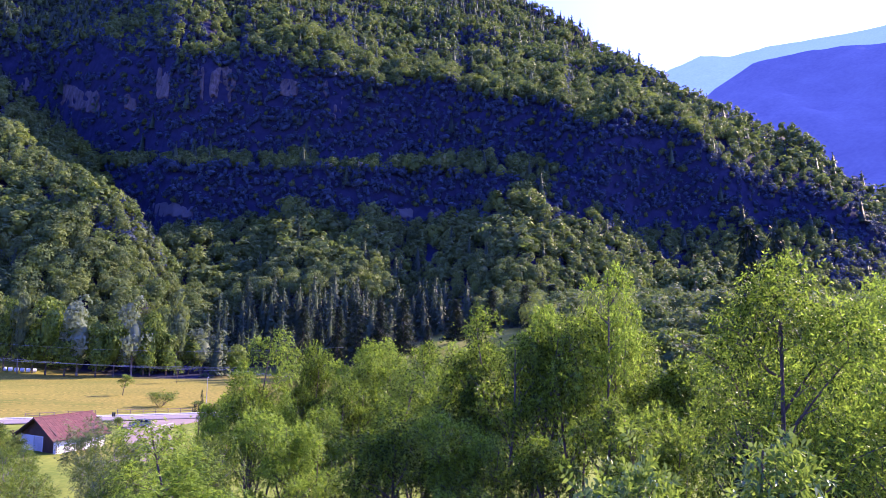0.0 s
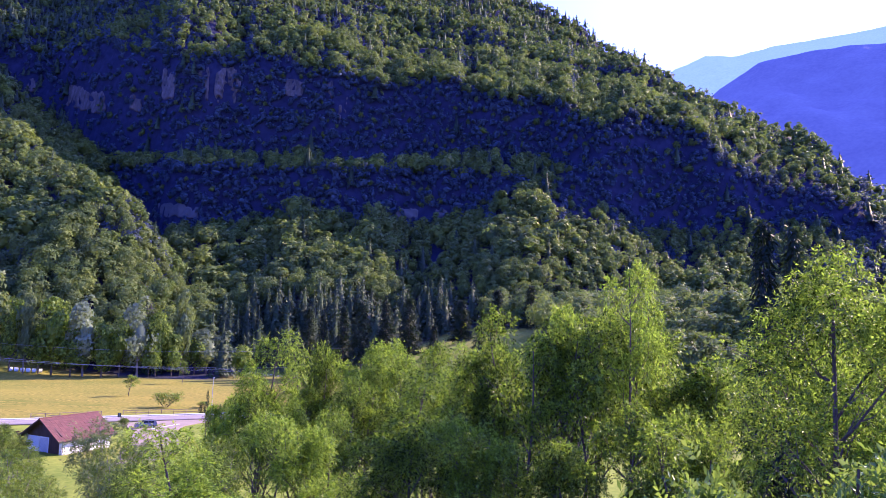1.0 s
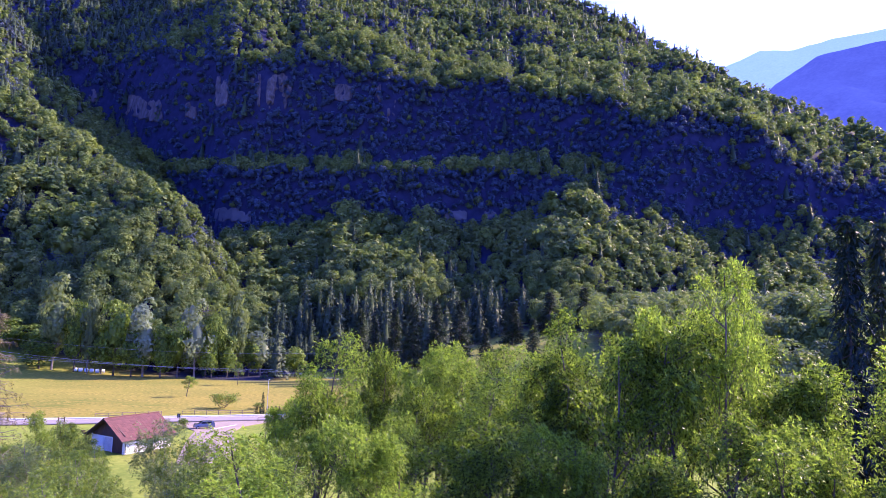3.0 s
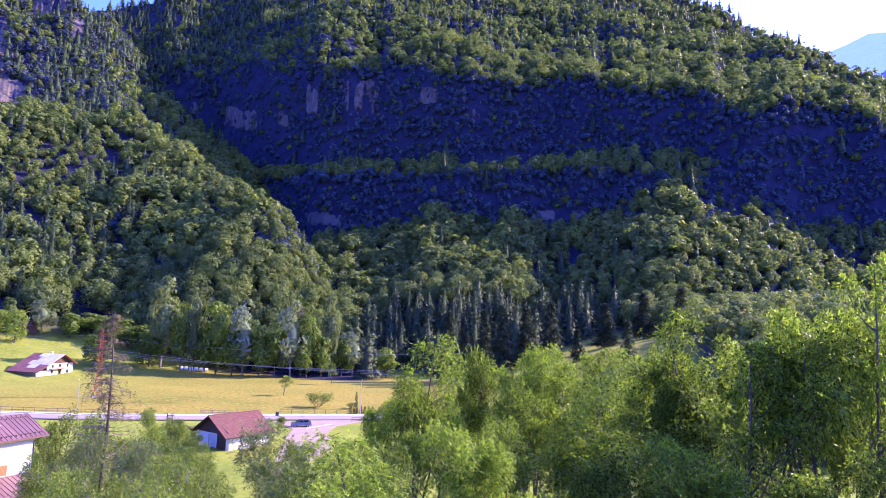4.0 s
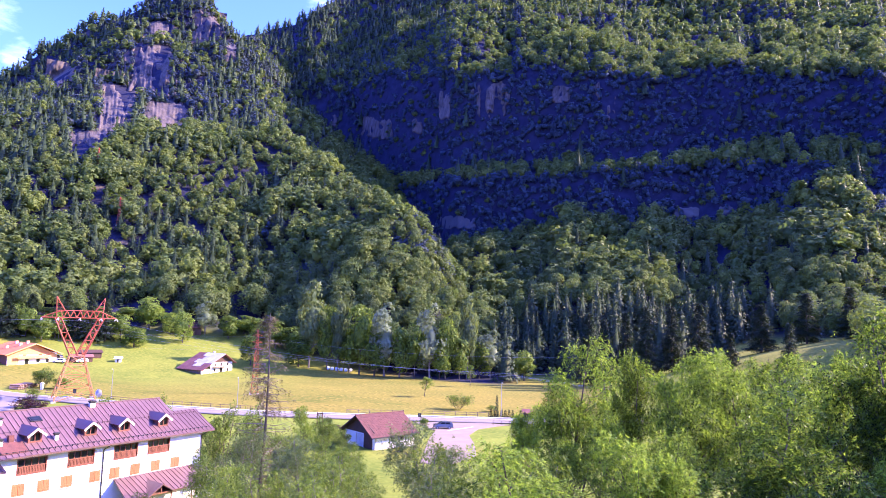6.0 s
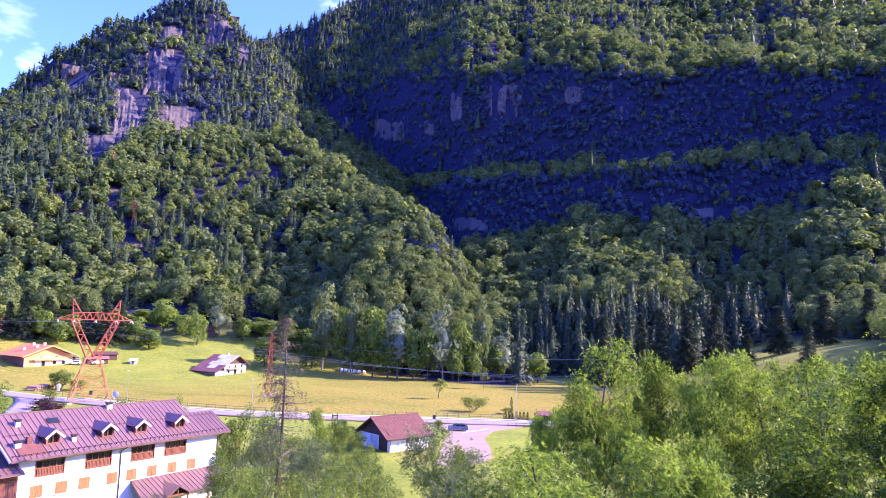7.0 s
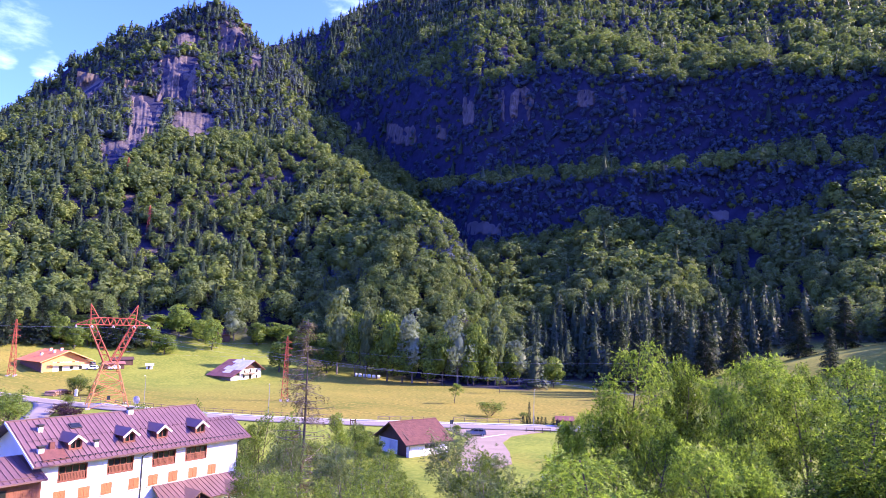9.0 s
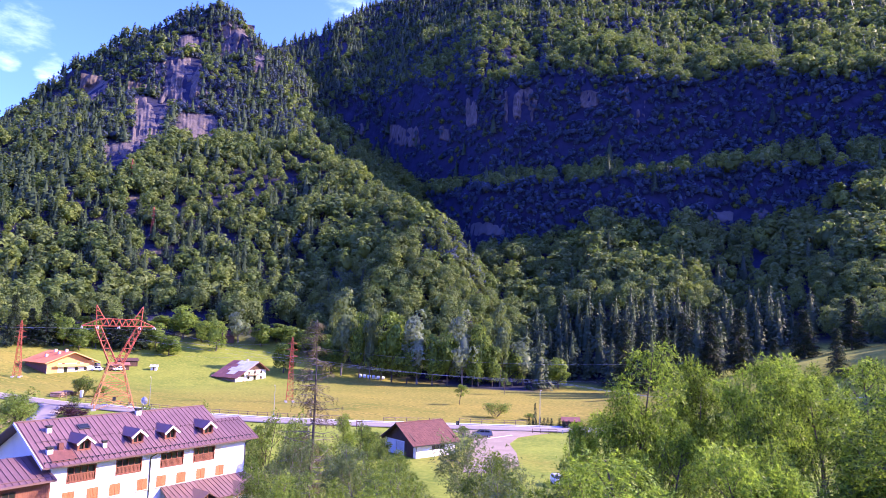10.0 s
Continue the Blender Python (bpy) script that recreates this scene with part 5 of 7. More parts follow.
# ---- old farmhouse in the meadow ----
def old_farmhouse(x, y, turn):
    z = level(x, y) - 0.1
    b = thing("farmhouse", "old whitewashed farmhouse with a patched rusty and bare tin roof", "house", x, y, z, turn)
    L, D, lean, top = 11.0, 14.0, 4.0, 9.6      # length, gable width, width of the lean-to, place of the ridge
    zl, zr, rz = 1.9, 4.2, 6.9
    roof_z = lambda u: zl + (rz - zl) * u / top if u < top else rz - (rz - zr) * (u - top) / (D - top)
    wins = [(5.4, 6.3, 0.8, 1.9), (8.2, 9.4, 0.0, 2.1), (11.4, 12.3, 0.8, 1.9), (5.7, 6.5, 2.7, 3.6), (8.4, 9.3, 2.7, 3.9), (11.4, 12.3, 2.7, 3.8)]
    bm = bmesh.new()
    pierced(bm, lean, D, 0, zr - 0.15, 0, 0.4, wins)
    part("gable_wall", bm, PLASTER_OLD, b, "weathered white gable front")
    for u0, u1, a, c in wins:
        w = part("window", boxes((u0, u0 + 0.08, 0.1, 0.25, a, c), (u1 - 0.08, u1, 0.1, 0.25, a, c), (u0, u1, 0.1, 0.25, c - 0.08, c), (u0 + 0.4, u0 + 0.48, 0.1, 0.25, a, c)), WOOD_DARK, b)
        part("pane", boxes((u0 + 0.08, u1 - 0.08, 0.2, 0.22, a, c - 0.08)), GLASS, w)
    part("balcony", boxes((4.8, 10.4, -1.0, 0, 2.2, 2.35), (4.8, 10.4, -1.0, -0.94, 3.05, 3.13), (4.8, 4.88, -1.0, -0.92, 2.35, 3.05), (10.32, 10.4, -1.0, -0.92, 2.35, 3.05), *[(4.9 + k * 0.22, 5.0 + k * 0.22, -0.99, -0.95, 2.35, 3.05) for k in range(24)]), WOOD_GREY, b, "weathered wooden balcony")
    part("lean_to_wall", boxes((0.3, lean, 0.3, 0.6, 0, 1.85)), PLASTER_OLD, b)
    part("lean_to_wall", boxes((0.3, 0.6, 0.6, L, 0, 1.85)), WOOD_GREY, b)
    part("long_wall", boxes((D - 0.4, D, 0.4, L, 0, zr - 0.15)), PLASTER_OLD, b)
    part("rear_wall", boxes((0.6, D - 0.4, L - 0.4, L, 0, 1.85)), PLASTER_OLD, b)
    bm = bmesh.new()
    outline = [(lean, zr - 0.15), (D, zr - 0.15), (top, rz - 0.2), (lean, roof_z(lean) - 0.2)]
    front = [bm.verts.new((u, 0.08, h)) for u, h in outline]
    rear = [bm.verts.new((u, 0.34, h)) for u, h in outline]
    bm.faces.new(front)
    bm.faces.new(rear[::-1])
    for k in range(4):
        bm.faces.new((front[k], rear[k], rear[(k + 1) % 4], front[(k + 1) % 4]))
    part("gable_cladding", bm, WOOD_DARK, b, "dark timber gable")
    bm = bmesh.new()
    slab(bm, [(-0.6, -1.2, roof_z(-0.6)), (top, -1.2, rz), (top, L + 0.6, rz), (-0.6, L + 0.6, roof_z(-0.6))], 0.14)
    slab(bm, [(D + 1.0, -1.2, roof_z(D + 1.0)), (top, -1.2, rz), (top, L + 0.6, rz), (D + 1.0, L + 0.6, roof_z(D + 1.0))][::-1], 0.14)
    roof = part("roof", bm, ROOF_OLD, b)
    rng = random.Random(4)
    for i in range(7):
        for j in range(5):
            u0 = -0.6 + j * (top + 0.6) / 5
            u1 = min(u0 + (top + 0.6) / 5 + 0.1, top)
            v0 = -1.2 + i * (L + 1.8) / 7
            tin = (j >= 2 and i < 5) or (j == 1 and i in (2, 3))
            bm = bmesh.new()
            slab(bm, [(u0, v0, roof_z(u0) + 0.03), (u1, v0, roof_z(u1) + 0.05), (u1, v0 + 2.2, roof_z(u1) + 0.05), (u0, v0 + 2.2, roof_z(u0) + 0.03)], 0.025)
            part("sheet", bm, TIN if tin and rng.random() < 0.92 else ROOF_OLD, roof)
    part("chimney", boxes((top + 1.2, top + 1.8, 6.0, 6.6, rz - 1.5, rz + 0.6)), PLASTER_OLD, b)
    return b


old_farmhouse(-170.9, 190.6, 84)


# ---- chalet with the orange roof ----
def chalet(x, y, turn):
    z = level(x, y) - 0.15
    b = thing("chalet", "broad white and honey-wood chalet under an orange tiled roof", "house", x, y, z, turn)
    L, D, ez, rz = 15.0, 15.5, 4.2, 7.2
    half = D / 2
    wins = [(2.2, 3.3, 0.8, 2.0), (5.4, 6.6, 0.0, 2.1), (9.0, 10.1, 0.8, 2.0), (12.0, 13.1, 0.8, 2.0), (4.6, 5.7, 3.0, 4.1), (9.6, 10.7, 3.0, 4.1)]
    bm = bmesh.new()
    pierced(bm, 0, D, 0, ez, 0, 0.35, wins)
    part("gable_wall", bm, PLASTER, b)
    for u0, u1, a, c in wins:
        w = part("window", boxes((u0, u0 + 0.1, 0.05, 0.2, a, c), (u1 - 0.1, u1, 0.05, 0.2, a, c), (u0, u1, 0.05, 0.2, c - 0.1, c)), WOOD_DARK, b)
        part("pane", boxes((u0 + 0.1, u1 - 0.1, 0.15, 0.18, a, c - 0.1)), GLASS, w)
    bm = bmesh.new()
    vs = [bm.verts.new(c) for yy in (-0.05, 0.3) for c in ((0.2, yy, ez - 0.75), (D - 0.2, yy, ez - 0.75), (half, yy, rz - 0.3))]
    for f in ((0, 1, 2), (3, 5, 4), (0, 3, 4, 1), (1, 4, 5, 2), (2, 5, 3, 0)):
        bm.faces.new([vs[k] for k in f])
    part("gable_cladding", bm, WOOD_PALE, b, "honey-coloured boarded gable")
    part("balcony", boxes((2.5, 13, -1.3, -0.05, 2.35, 2.5), (2.5, 13, -1.3, -1.22, 2.5, 3.3)), WOOD_PALE, b, "honey-coloured wooden balcony")
    part("long_wall", boxes((0, 0.35, 0.35, L, 0, ez)), WOOD_RED, b, "brown timber long wall")
    for boards in ((-0.06, 3.4, -0.10, -0.02, 0.2, ez - 0.7), (11.8, D + 0.02, -0.10, -0.02, 2.4, ez - 0.7)):
        part("corner_cladding", boxes(boards), WOOD_PALE, b, "honey-coloured boards beside the gable wall")
    part("long_wall", boxes((D - 0.35, D, 0.35, L, 0, ez)), PLASTER, b)
    part("rear_wall", boxes((0.35, D - 0.35, L - 0.35, L, 0, ez)), PLASTER, b)
    pitch, o = (rz - ez) / half, 1.4
    bm = bmesh.new()
    for s in (0, 1):
        e = -o if s == 0 else D + o
        c = [(e, -1.6, ez - pitch * o), (half, -1.6, rz), (half, L + 0.8, rz), (e, L + 0.8, ez - pitch * o)]
        slab(bm, c if s == 0 else c[::-1], 0.18)
    roof = part("roof", bm, ROOF_ORANGE, b)
    bm = bmesh.new()
    for s in (0, 1):
        e = -o if s == 0 else D + o
        slab(bm, [(e, -1.68, ez - pitch * o), (half, -1.68, rz), (half, -1.6, rz), (e, -1.6, ez - pitch * o)], 0.32)
    part("barge_board", bm, WOOD_PALE, roof)
    for u, v in ((half - 2.2, 4.0), (half - 4.6, 7.5), (half - 1.0, 9.0), (half - 0.4, 3.0)):
        zz = rz - pitch * abs(u - half)
        c = part("chimney", boxes((u - 0.35, u + 0.35, v - 0.35, v + 0.35, zz - 0.4, zz + 0.8)), PLASTER, b)
        part("chimney_cap", boxes((u - 0.45, u + 0.45, v - 0.45, v + 0.45, zz + 0.8, zz + 0.9)), ROOF_ORANGE, c)
    return b


chalet(-217.2, 154.2, 80)


def shed(name, label, x, y, turn, L, D, ez, rz, wall_mat, roof_mat):
    b = thing(name, label, "shed", x, y, level(x, y) - 0.05, turn)
    half = D / 2
    part("wall", boxes((0, L, 0, 0.15, 0, ez)), wall_mat, b)
    part("wall", boxes((0, L, D - 0.15, D, 0, ez)), wall_mat, b)
    part("wall", boxes((0, 0.15, 0.15, D - 0.15, 0, ez)), wall_mat, b)
    part("wall", boxes((L - 0.15, L, 0.15, D - 0.15, 0, ez)), wall_mat, b)
    part("door", boxes((L * 0.35, L * 0.6, -0.06, 0.0, 0.03, min(2.0, ez - 0.1))), WOOD_DARK, b)
    for x0, x1 in ((0.02, 0.14), (L - 0.14, L - 0.02)):
        bm = bmesh.new()
        gable(bm, half, ez, rz - 0.06, x0, x1)
        part("gable_cladding", bm, wall_mat, b)
    bm = bmesh.new()
    p = (rz - ez) / half
    slab(bm, [(-0.4, -0.4, ez - 0.4 * p), (L + 0.4, -0.4, ez - 0.4 * p), (L + 0.4, half, rz), (-0.4, half, rz)], 0.08)
    slab(bm, [(-0.4, D + 0.4, ez - 0.4 * p), (L + 0.4, D + 0.4, ez - 0.4 * p), (L + 0.4, half, rz), (-0.4, half, rz)][::-1], 0.08)
    part("roof", bm, roof_mat, b)
    return b


shed("wood_shed", "dark timber shed with a red roof at the wood's edge", -214.5, 224, 40, 9, 7, 3.2, 5.2, WOOD_DARK, ROOF_TILE)
shed("garden_shed", "small dark garden shed with a tin roof by the hedge", -47.4, 157.2, 20, 3.4, 2.6, 1.7, 2.3, WOOD_DARK, ROOF_OLD)
shed("field_hut", "low dark field hut with a flat red roof", -211, 172.5, 60, 6.5, 4, 2.0, 2.8, WOOD_DARK, ROOF_OLD)
shed("car_port", "low timber shed with a dark roof among cars", -214, 178, 60, 7, 4, 2.3, 3.1, WOOD_DARK, WOOD_DARK)
shed("beehouse", "tiny white hut on the green", -203.3, 183.5, 40, 2.0, 2.0, 1.5, 2.0, PLASTER, TIN)


# ---- pylons ----
def portal_pylon(x, y, turn):
    """A flat-headed lattice pylon: square body, splayed arms, a long crossbeam with two horns."""
    z = level(x, y)
    p = thing("pylon", "red and orange painted steel lattice pylon with a flat crossbeam", "pylon", x, y, z, turn)
    girder = lambda m, a, c, w: beam(m, a, c, w * 1.6)
    bm = bmesh.new()
    base, waist, zw, zt = 4.4, 1.5, 10.6, 19.5
    foot = [(sx * base, sy * base) for sx, sy in ((-1, -1), (1, -1), (1, 1), (-1, 1))]
    top = [(sx * waist, sy * waist) for sx, sy in ((-1, -1), (1, -1), (1, 1), (-1, 1))]
    at = lambda k, s: (foot[k][0] + (top[k][0] - foot[k][0]) * s, foot[k][1] + (top[k][1] - foot[k][1]) * s, zw * s)
    for k in range(4):
        girder(bm, at(k, 0), at(k, 1), 0.125)
    levels = [0, 0.3, 0.55, 0.78, 1.0]
    for s0, s1 in zip(levels, levels[1:]):
        for k in range(4):
            j = (k + 1) % 4
            girder(bm, at(k, s0), at(j, s1), 0.062)
            girder(bm, at(j, s0), at(k, s1), 0.062)
            girder(bm, at(k, s1), at(j, s1), 0.062)
    part("body", bm, PYLON_ORANGE, p, "faded orange lattice body")
    for s in (-1, 1):
        bm = bmesh.new()
        for sy in (-1, 1):
            girder(bm, (s * 1.5, sy * 1.5, zw), (s * 5.3, sy * 0.6, zt), 0.117)
            girder(bm, (s * -0.2, sy * 1.5, zw), (s * 4.0, sy * 0.6, zt), 0.094)
            for k in range(5):
                t0, t1 = k / 5, (k + 1) / 5
                outer = lambda t: (s * (1.5 + 3.8 * t), sy * (1.5 - 0.9 * t), zw + (zt - zw) * t)
                inner = lambda t: (s * (-0.2 + 4.2 * t), sy * (1.5 - 0.9 * t), zw + (zt - zw) * t)
                girder(bm, outer(t0), inner(t1), 0.055)
                girder(bm, outer(t1), inner(t1), 0.055)
        for k in range(5):
            t = (k + 1) / 5
            girder(bm, (s * (1.5 + 3.8 * t), -(1.5 - 0.9 * t), zw + (zt - zw) * t), (s * (1.5 + 3.8 * t), 1.5 - 0.9 * t, zw + (zt - zw) * t), 0.055)
        part("arm", bm, PYLON_RED, p)
        bm = bmesh.new()
        for sy in (-1, 1):
            girder(bm, (s * 3.2, sy * 0.6, zt + 1.6), (s * 5.2, 0, zt + 5.0), 0.086)
            girder(bm, (s * 4.9, sy * 0.6, zt), (s * 5.2, 0, zt + 5.0), 0.086)
            for k in range(4):
                a, c = k / 4, (k + 1) / 4
                girder(bm, (s * (3.2 + 2.0 * a), sy * 0.6 * (1 - a), zt + 1.6 + 3.4 * a), (s * (4.9 + 0.3 * c), sy * 0.6 * (1 - c), zt + 5 * c), 0.047)
        part("horn", bm, PYLON_RED, p)
    bm = bmesh.new()
    for sy in (-1, 1):
        girder(bm, (-8.0, sy * 0.6, zt), (8.0, sy * 0.6, zt), 0.101)
        girder(bm, (-4.2, sy * 0.6, zt + 1.7), (4.2, sy * 0.6, zt + 1.7), 0.094)
        for s in (-1, 1):
            girder(bm, (s * 4.2, sy * 0.6, zt + 1.7), (s * 8.0, sy * 0.2, zt), 0.086)
        for k in range(12):
            a = -4.2 + k * 0.7
            girder(bm, (a, sy * 0.6, zt + (0 if k % 2 else 1.7)), (a + 0.7, sy * 0.6, zt + (1.7 if k % 2 else 0)), 0.055)
        for s in (-1, 1):
            girder(bm, (s * 6.0, sy * 0.5, zt), (s * 5.6, sy * 0.45, zt + 1.05), 0.055)
    for k in range(-8, 9, 2):
        girder(bm, (k, -0.6, zt), (k, 0.6, zt), 0.055)
    part("crossbeam", bm, PYLON_RED, p)
    for u, dirn in ((-8.0, -1), (8.0, 1), (-4.6, -1), (4.6, 1), (0.0, 1)):
        bm = bmesh.new()
        for side in (-1, 1):
            for k in range(7):
                q = k / 7
                c = Vector((u + dirn * 0.0, side * (0.7 + 2.0 * q), zt - 0.15 - 0.45 * q))
                tube(bm, c, c + Vector((0, side * 0.10, -0.03)), 0.13, 0.13, 8)
            tube(bm, (u, side * 0.6, zt - 0.1), (u, side * 2.8, zt - 0.65), 0.03, 0.03, 5)
        part("insulator", bm, TIN, p, "pale glass insulator string")
    for k in range(4):
        part("footing", boxes((foot[k][0] - 0.5, foot[k][0] + 0.5, foot[k][1] - 0.5, foot[k][1] + 0.5, -0.5, 0.35)), CONCRETE, p)
    part("warning_plate", boxes((-0.35, 0.35, -2.55, -2.5, 2.0, 2.9)), DARK_METAL, p)
    return p


PYLON_AT = (-148.6, 123.2)
PYLON_TURN = 56.0
portal_pylon(*PYLON_AT, PYLON_TURN)


def mast_pylon(x, y, turn, tall, base):
    """A slim tapering lattice mast with three short cross-arms."""
    p = thing("lattice_mast", "slim red painted steel lattice mast with short cross-arms", "pylon", x, y, level(x, y), turn, "slim power masts")
    bm = bmesh.new()
    cs = ((-1, -1), (1, -1), (1, 1), (-1, 1))
    at = lambda k, s: (cs[k][0] * (base * (1 - s) + 0.12 * s), cs[k][1] * (base * (1 - s) + 0.12 * s), tall * s)
    for k in range(4):
        beam(bm, at(k, 0), at(k, 1), 0.13)
    n = 11
    for i in range(n):
        for k in range(4):
            j = (k + 1) % 4
            beam(bm, at(k, i / n), at(j, (i + 1) / n), 0.075)
            beam(bm, at(k, (i + 1) / n), at(j, (i + 1) / n), 0.06)
    part("shaft", bm, PYLON_RED, p)
    for s, w in ((0.70, 1.7), (0.80, 1.5), (0.90, 1.3)):
        bm = bmesh.new()
        for sgn in (-1, 1):
            for sy in (-1, 1):
                beam(bm, (0, sy * 0.3, tall * s), (sgn * w, 0, tall * s + 0.1), 0.055)
            beam(bm, (0, 0, tall * s + 0.6), (sgn * w, 0, tall * s + 0.1), 0.075)
        part("cross_arm", bm, PYLON_RED, p)
    for k in range(4):
        c = at(k, 0)
        part("footing", boxes((c[0] - 0.35, c[0] + 0.35, c[1] - 0.35, c[1] + 0.35, -0.4, 0.3)), CONCRETE, p)
    return p


mast_pylon(-124.2, 159.6, 40, 17.5, 0.95)
mast_pylon(-217.4, 144.6, 40, 17.5, 0.95)
mast_pylon(-296.0, 262.0, 20, 15.0, 0.8)      # two more climb the wooded slope
mast_pylon(-340.0, 283.0, 20, 15.0, 0.8)


def cable(points, sag, r, label):
    """A hanging power line between supports."""
    bm = bmesh.new()
    for a, b in zip(points, points[1:]):
        a, b = Vector(a), Vector(b)
        last = a
        for k in range(1, 25):
            s = k / 24
            q = a.lerp(b, s)
            q.z -= 4 * sag * s * (1 - s)
            tube(bm, last, q, r, r, 4)
            last = q
    return tagged(part("power_line", bm, STEEL), label, "cable", "power lines over the meadow")


_t = Matrix.Rotation(radians(PYLON_TURN), 4, "Z")
for _k, _u in enumerate((-8.0, 0.0, 8.0)):
    _a = Vector((*PYLON_AT, 18.9)) + _t @ Vector((_u, 0, 0))
    cable([_a + Vector((-190, -60, 4)), _a, (-40 + _u * 0.3, 131 + _u * 0.6, 12.5 - _k * 0.7), (10 + _u * 0.3, 131 + _u * 0.6, 13)], 2.0, 0.012, "thin steel power line hung from the lattice pylon")
for _s, _w in ((0.70, 1.7), (0.90, -1.3)):
    cable([(-217.4 + _w, 144.6, level(-217.4, 144.6) + 17.5 * _s), (-124.2 + _w, 159.6, 17.5 * _s), (-20 + _w, 150, 17.5 * _s)], 2.2, 0.011, "thin steel power line between slim masts")
    cable([(-296 + _w, 262, level(-296, 262) + 15 * _s), (-340 + _w, 283, level(-340, 283) + 15 * _s)], 1.2, 0.012, "dark power line up the wooded slope")


# ---- street lamps, fences, rails ----
def street_lamp(x, y, turn, tall):
    p = thing("street_lamp", "slim grey steel street lamp with a small lantern head", "street lamp", x, y, level(x, y), turn, "lamps along the road")
    bm = bmesh.new()
    tube(bm, (0, 0, 0), (0, 0, tall), 0.085, 0.05, 8)
    part("pole", bm, STEEL, p)
    bm = bmesh.new()
    tube(bm, (0, 0, tall - 0.05), (0.55, 0, tall + 0.12), 0.035, 0.03, 6)
    part("arm", bm, STEEL, p)
    bm = boxes((0.4, 1.0, -0.13, 0.13, tall + 0.06, tall + 0.20))
    bmesh.ops.bevel(bm, geom=bm.edges[:], offset=0.05, segments=2, affect="EDGES")
    part("lantern", bm, TIN, p)
    part("base", boxes((-0.18, 0.18, -0.18, 0.18, -0.1, 0.25)), CONCRETE, p)
    return p


for _x, _y, _h in ((-52.0, 149.8 + 4.8, 8.0), (-110.6, 136.0, 6.8), (-145.6, 131.5, 7.0), (-182.0, 112.0, 7.0)):
    street_lamp(_x, _y, -60, _h)


def fence(name, label, pts, posts, rails, tall, mat, group):
    p = np.array(pts, float)
    d = np.r_[0, np.cumsum(np.hypot(*np.diff(p, axis=0).T))]
    f = thing(name, label, "fence", *p[0], level(*p[0]), 0, group)
    n = int(d[-1] / posts)
    spot = [Vector((np.interp(k * d[-1] / n, d, p[:, 0]), np.interp(k * d[-1] / n, d, p[:, 1]), 0)) for k in range(n + 1)]
    o = f.matrix_basis.translation
    for s in spot:
        s.z = level(s.x, s.y)
    bm = boxes((-0.055, 0.055, -0.055, 0.055, -0.2, tall))
    me = bpy.data.meshes.new("post")
    bm.to_mesh(me)
    bm.free()
    me.materials.append(mat)
    for s in spot:
        shared("post", me, f, Matrix.Translation(s - o))
    for a, b in zip(spot, spot[1:]):
        for h in rails:
            bm = bmesh.new()
            beam(bm, a - o + Vector((0, 0, h)), b - o + Vector((0, 0, h)), 0.07)
            part("rail", bm, mat, f)
    return f


fence("wooden_fence", "brown wooden post-and-rail fence along the meadow", [(-84.0, 141.0), (-73.0, 147.6)], 2.2, (0.55, 1.05), 1.15, WOOD_GREY, "fences along the meadow")
fence("wooden_fence", "brown wooden post-and-rail fence along the meadow", [(-69.3, 149.6), (-55.3, 155.6)], 2.2, (0.55, 1.05), 1.15, WOOD_GREY, "fences along the meadow")
fence("wooden_fence", "brown wooden post-and-rail fence along the meadow", [(-173, 127.2), (-153, 127.4), (-130, 128.6), (-112, 131.8), (-100, 134.8)], 2.4, (0.5, 1.0), 1.1, WOOD_GREY, "fences along the meadow")
fence("guard_rail", "low brown guard rail between road and lawn", [(-50.8, 145.4), (-46.2, 147.8)], 1.5, (0.45, 0.9), 0.95, WOOD_GREY, "rails by the road")
fence("guard_rail", "grey steel rail between road and lawn", [(-45.2, 148.3), (-30, 155.6)], 2.2, (0.75,), 0.85, STEEL, "rails by the road")
fence("garden_fence", "dark wooden garden fence beside the lane", [(-150, 100.5), (-140, 92), (-128, 80)], 2.0, (0.4, 0.8), 0.9, WOOD_GREY, "fences along the lane")


# ---- silage bales, log pile, small objects ----
def bale_mesh():
    bm = bmesh.new()
    bmesh.ops.create_cone(bm, cap_ends=True, segments=24, radius1=0.68, radius2=0.68, depth=1.25, matrix=pose(0, 0, 0, 0, 90, 0))
    bmesh.ops.bevel(bm, geom=[e for e in bm.edges if len(e.link_faces) == 2 and e.calc_face_angle() > 1], offset=0.12, segments=3, affect="EDGES")
    return bm


_bale = tagged(part("silage_bale", bale_mesh(), WRAP), "white plastic-wrapped round silage bale on the grass", "bale", "silage bales at the wood's edge")
_bale.matrix_basis = pose(-146.0, 231.0, level(-146.0, 231.0) + 0.66, 0, 0, 25)
for _k in range(1, 6):
    _x, _y = -146.0 + _k * 1.75, 231.0 + _k * 0.45
    copy_thing(_bale, pose(_x, _y, level(_x, _y) + 0.66, 0, 0, 25 + 6 * (_k % 3)))

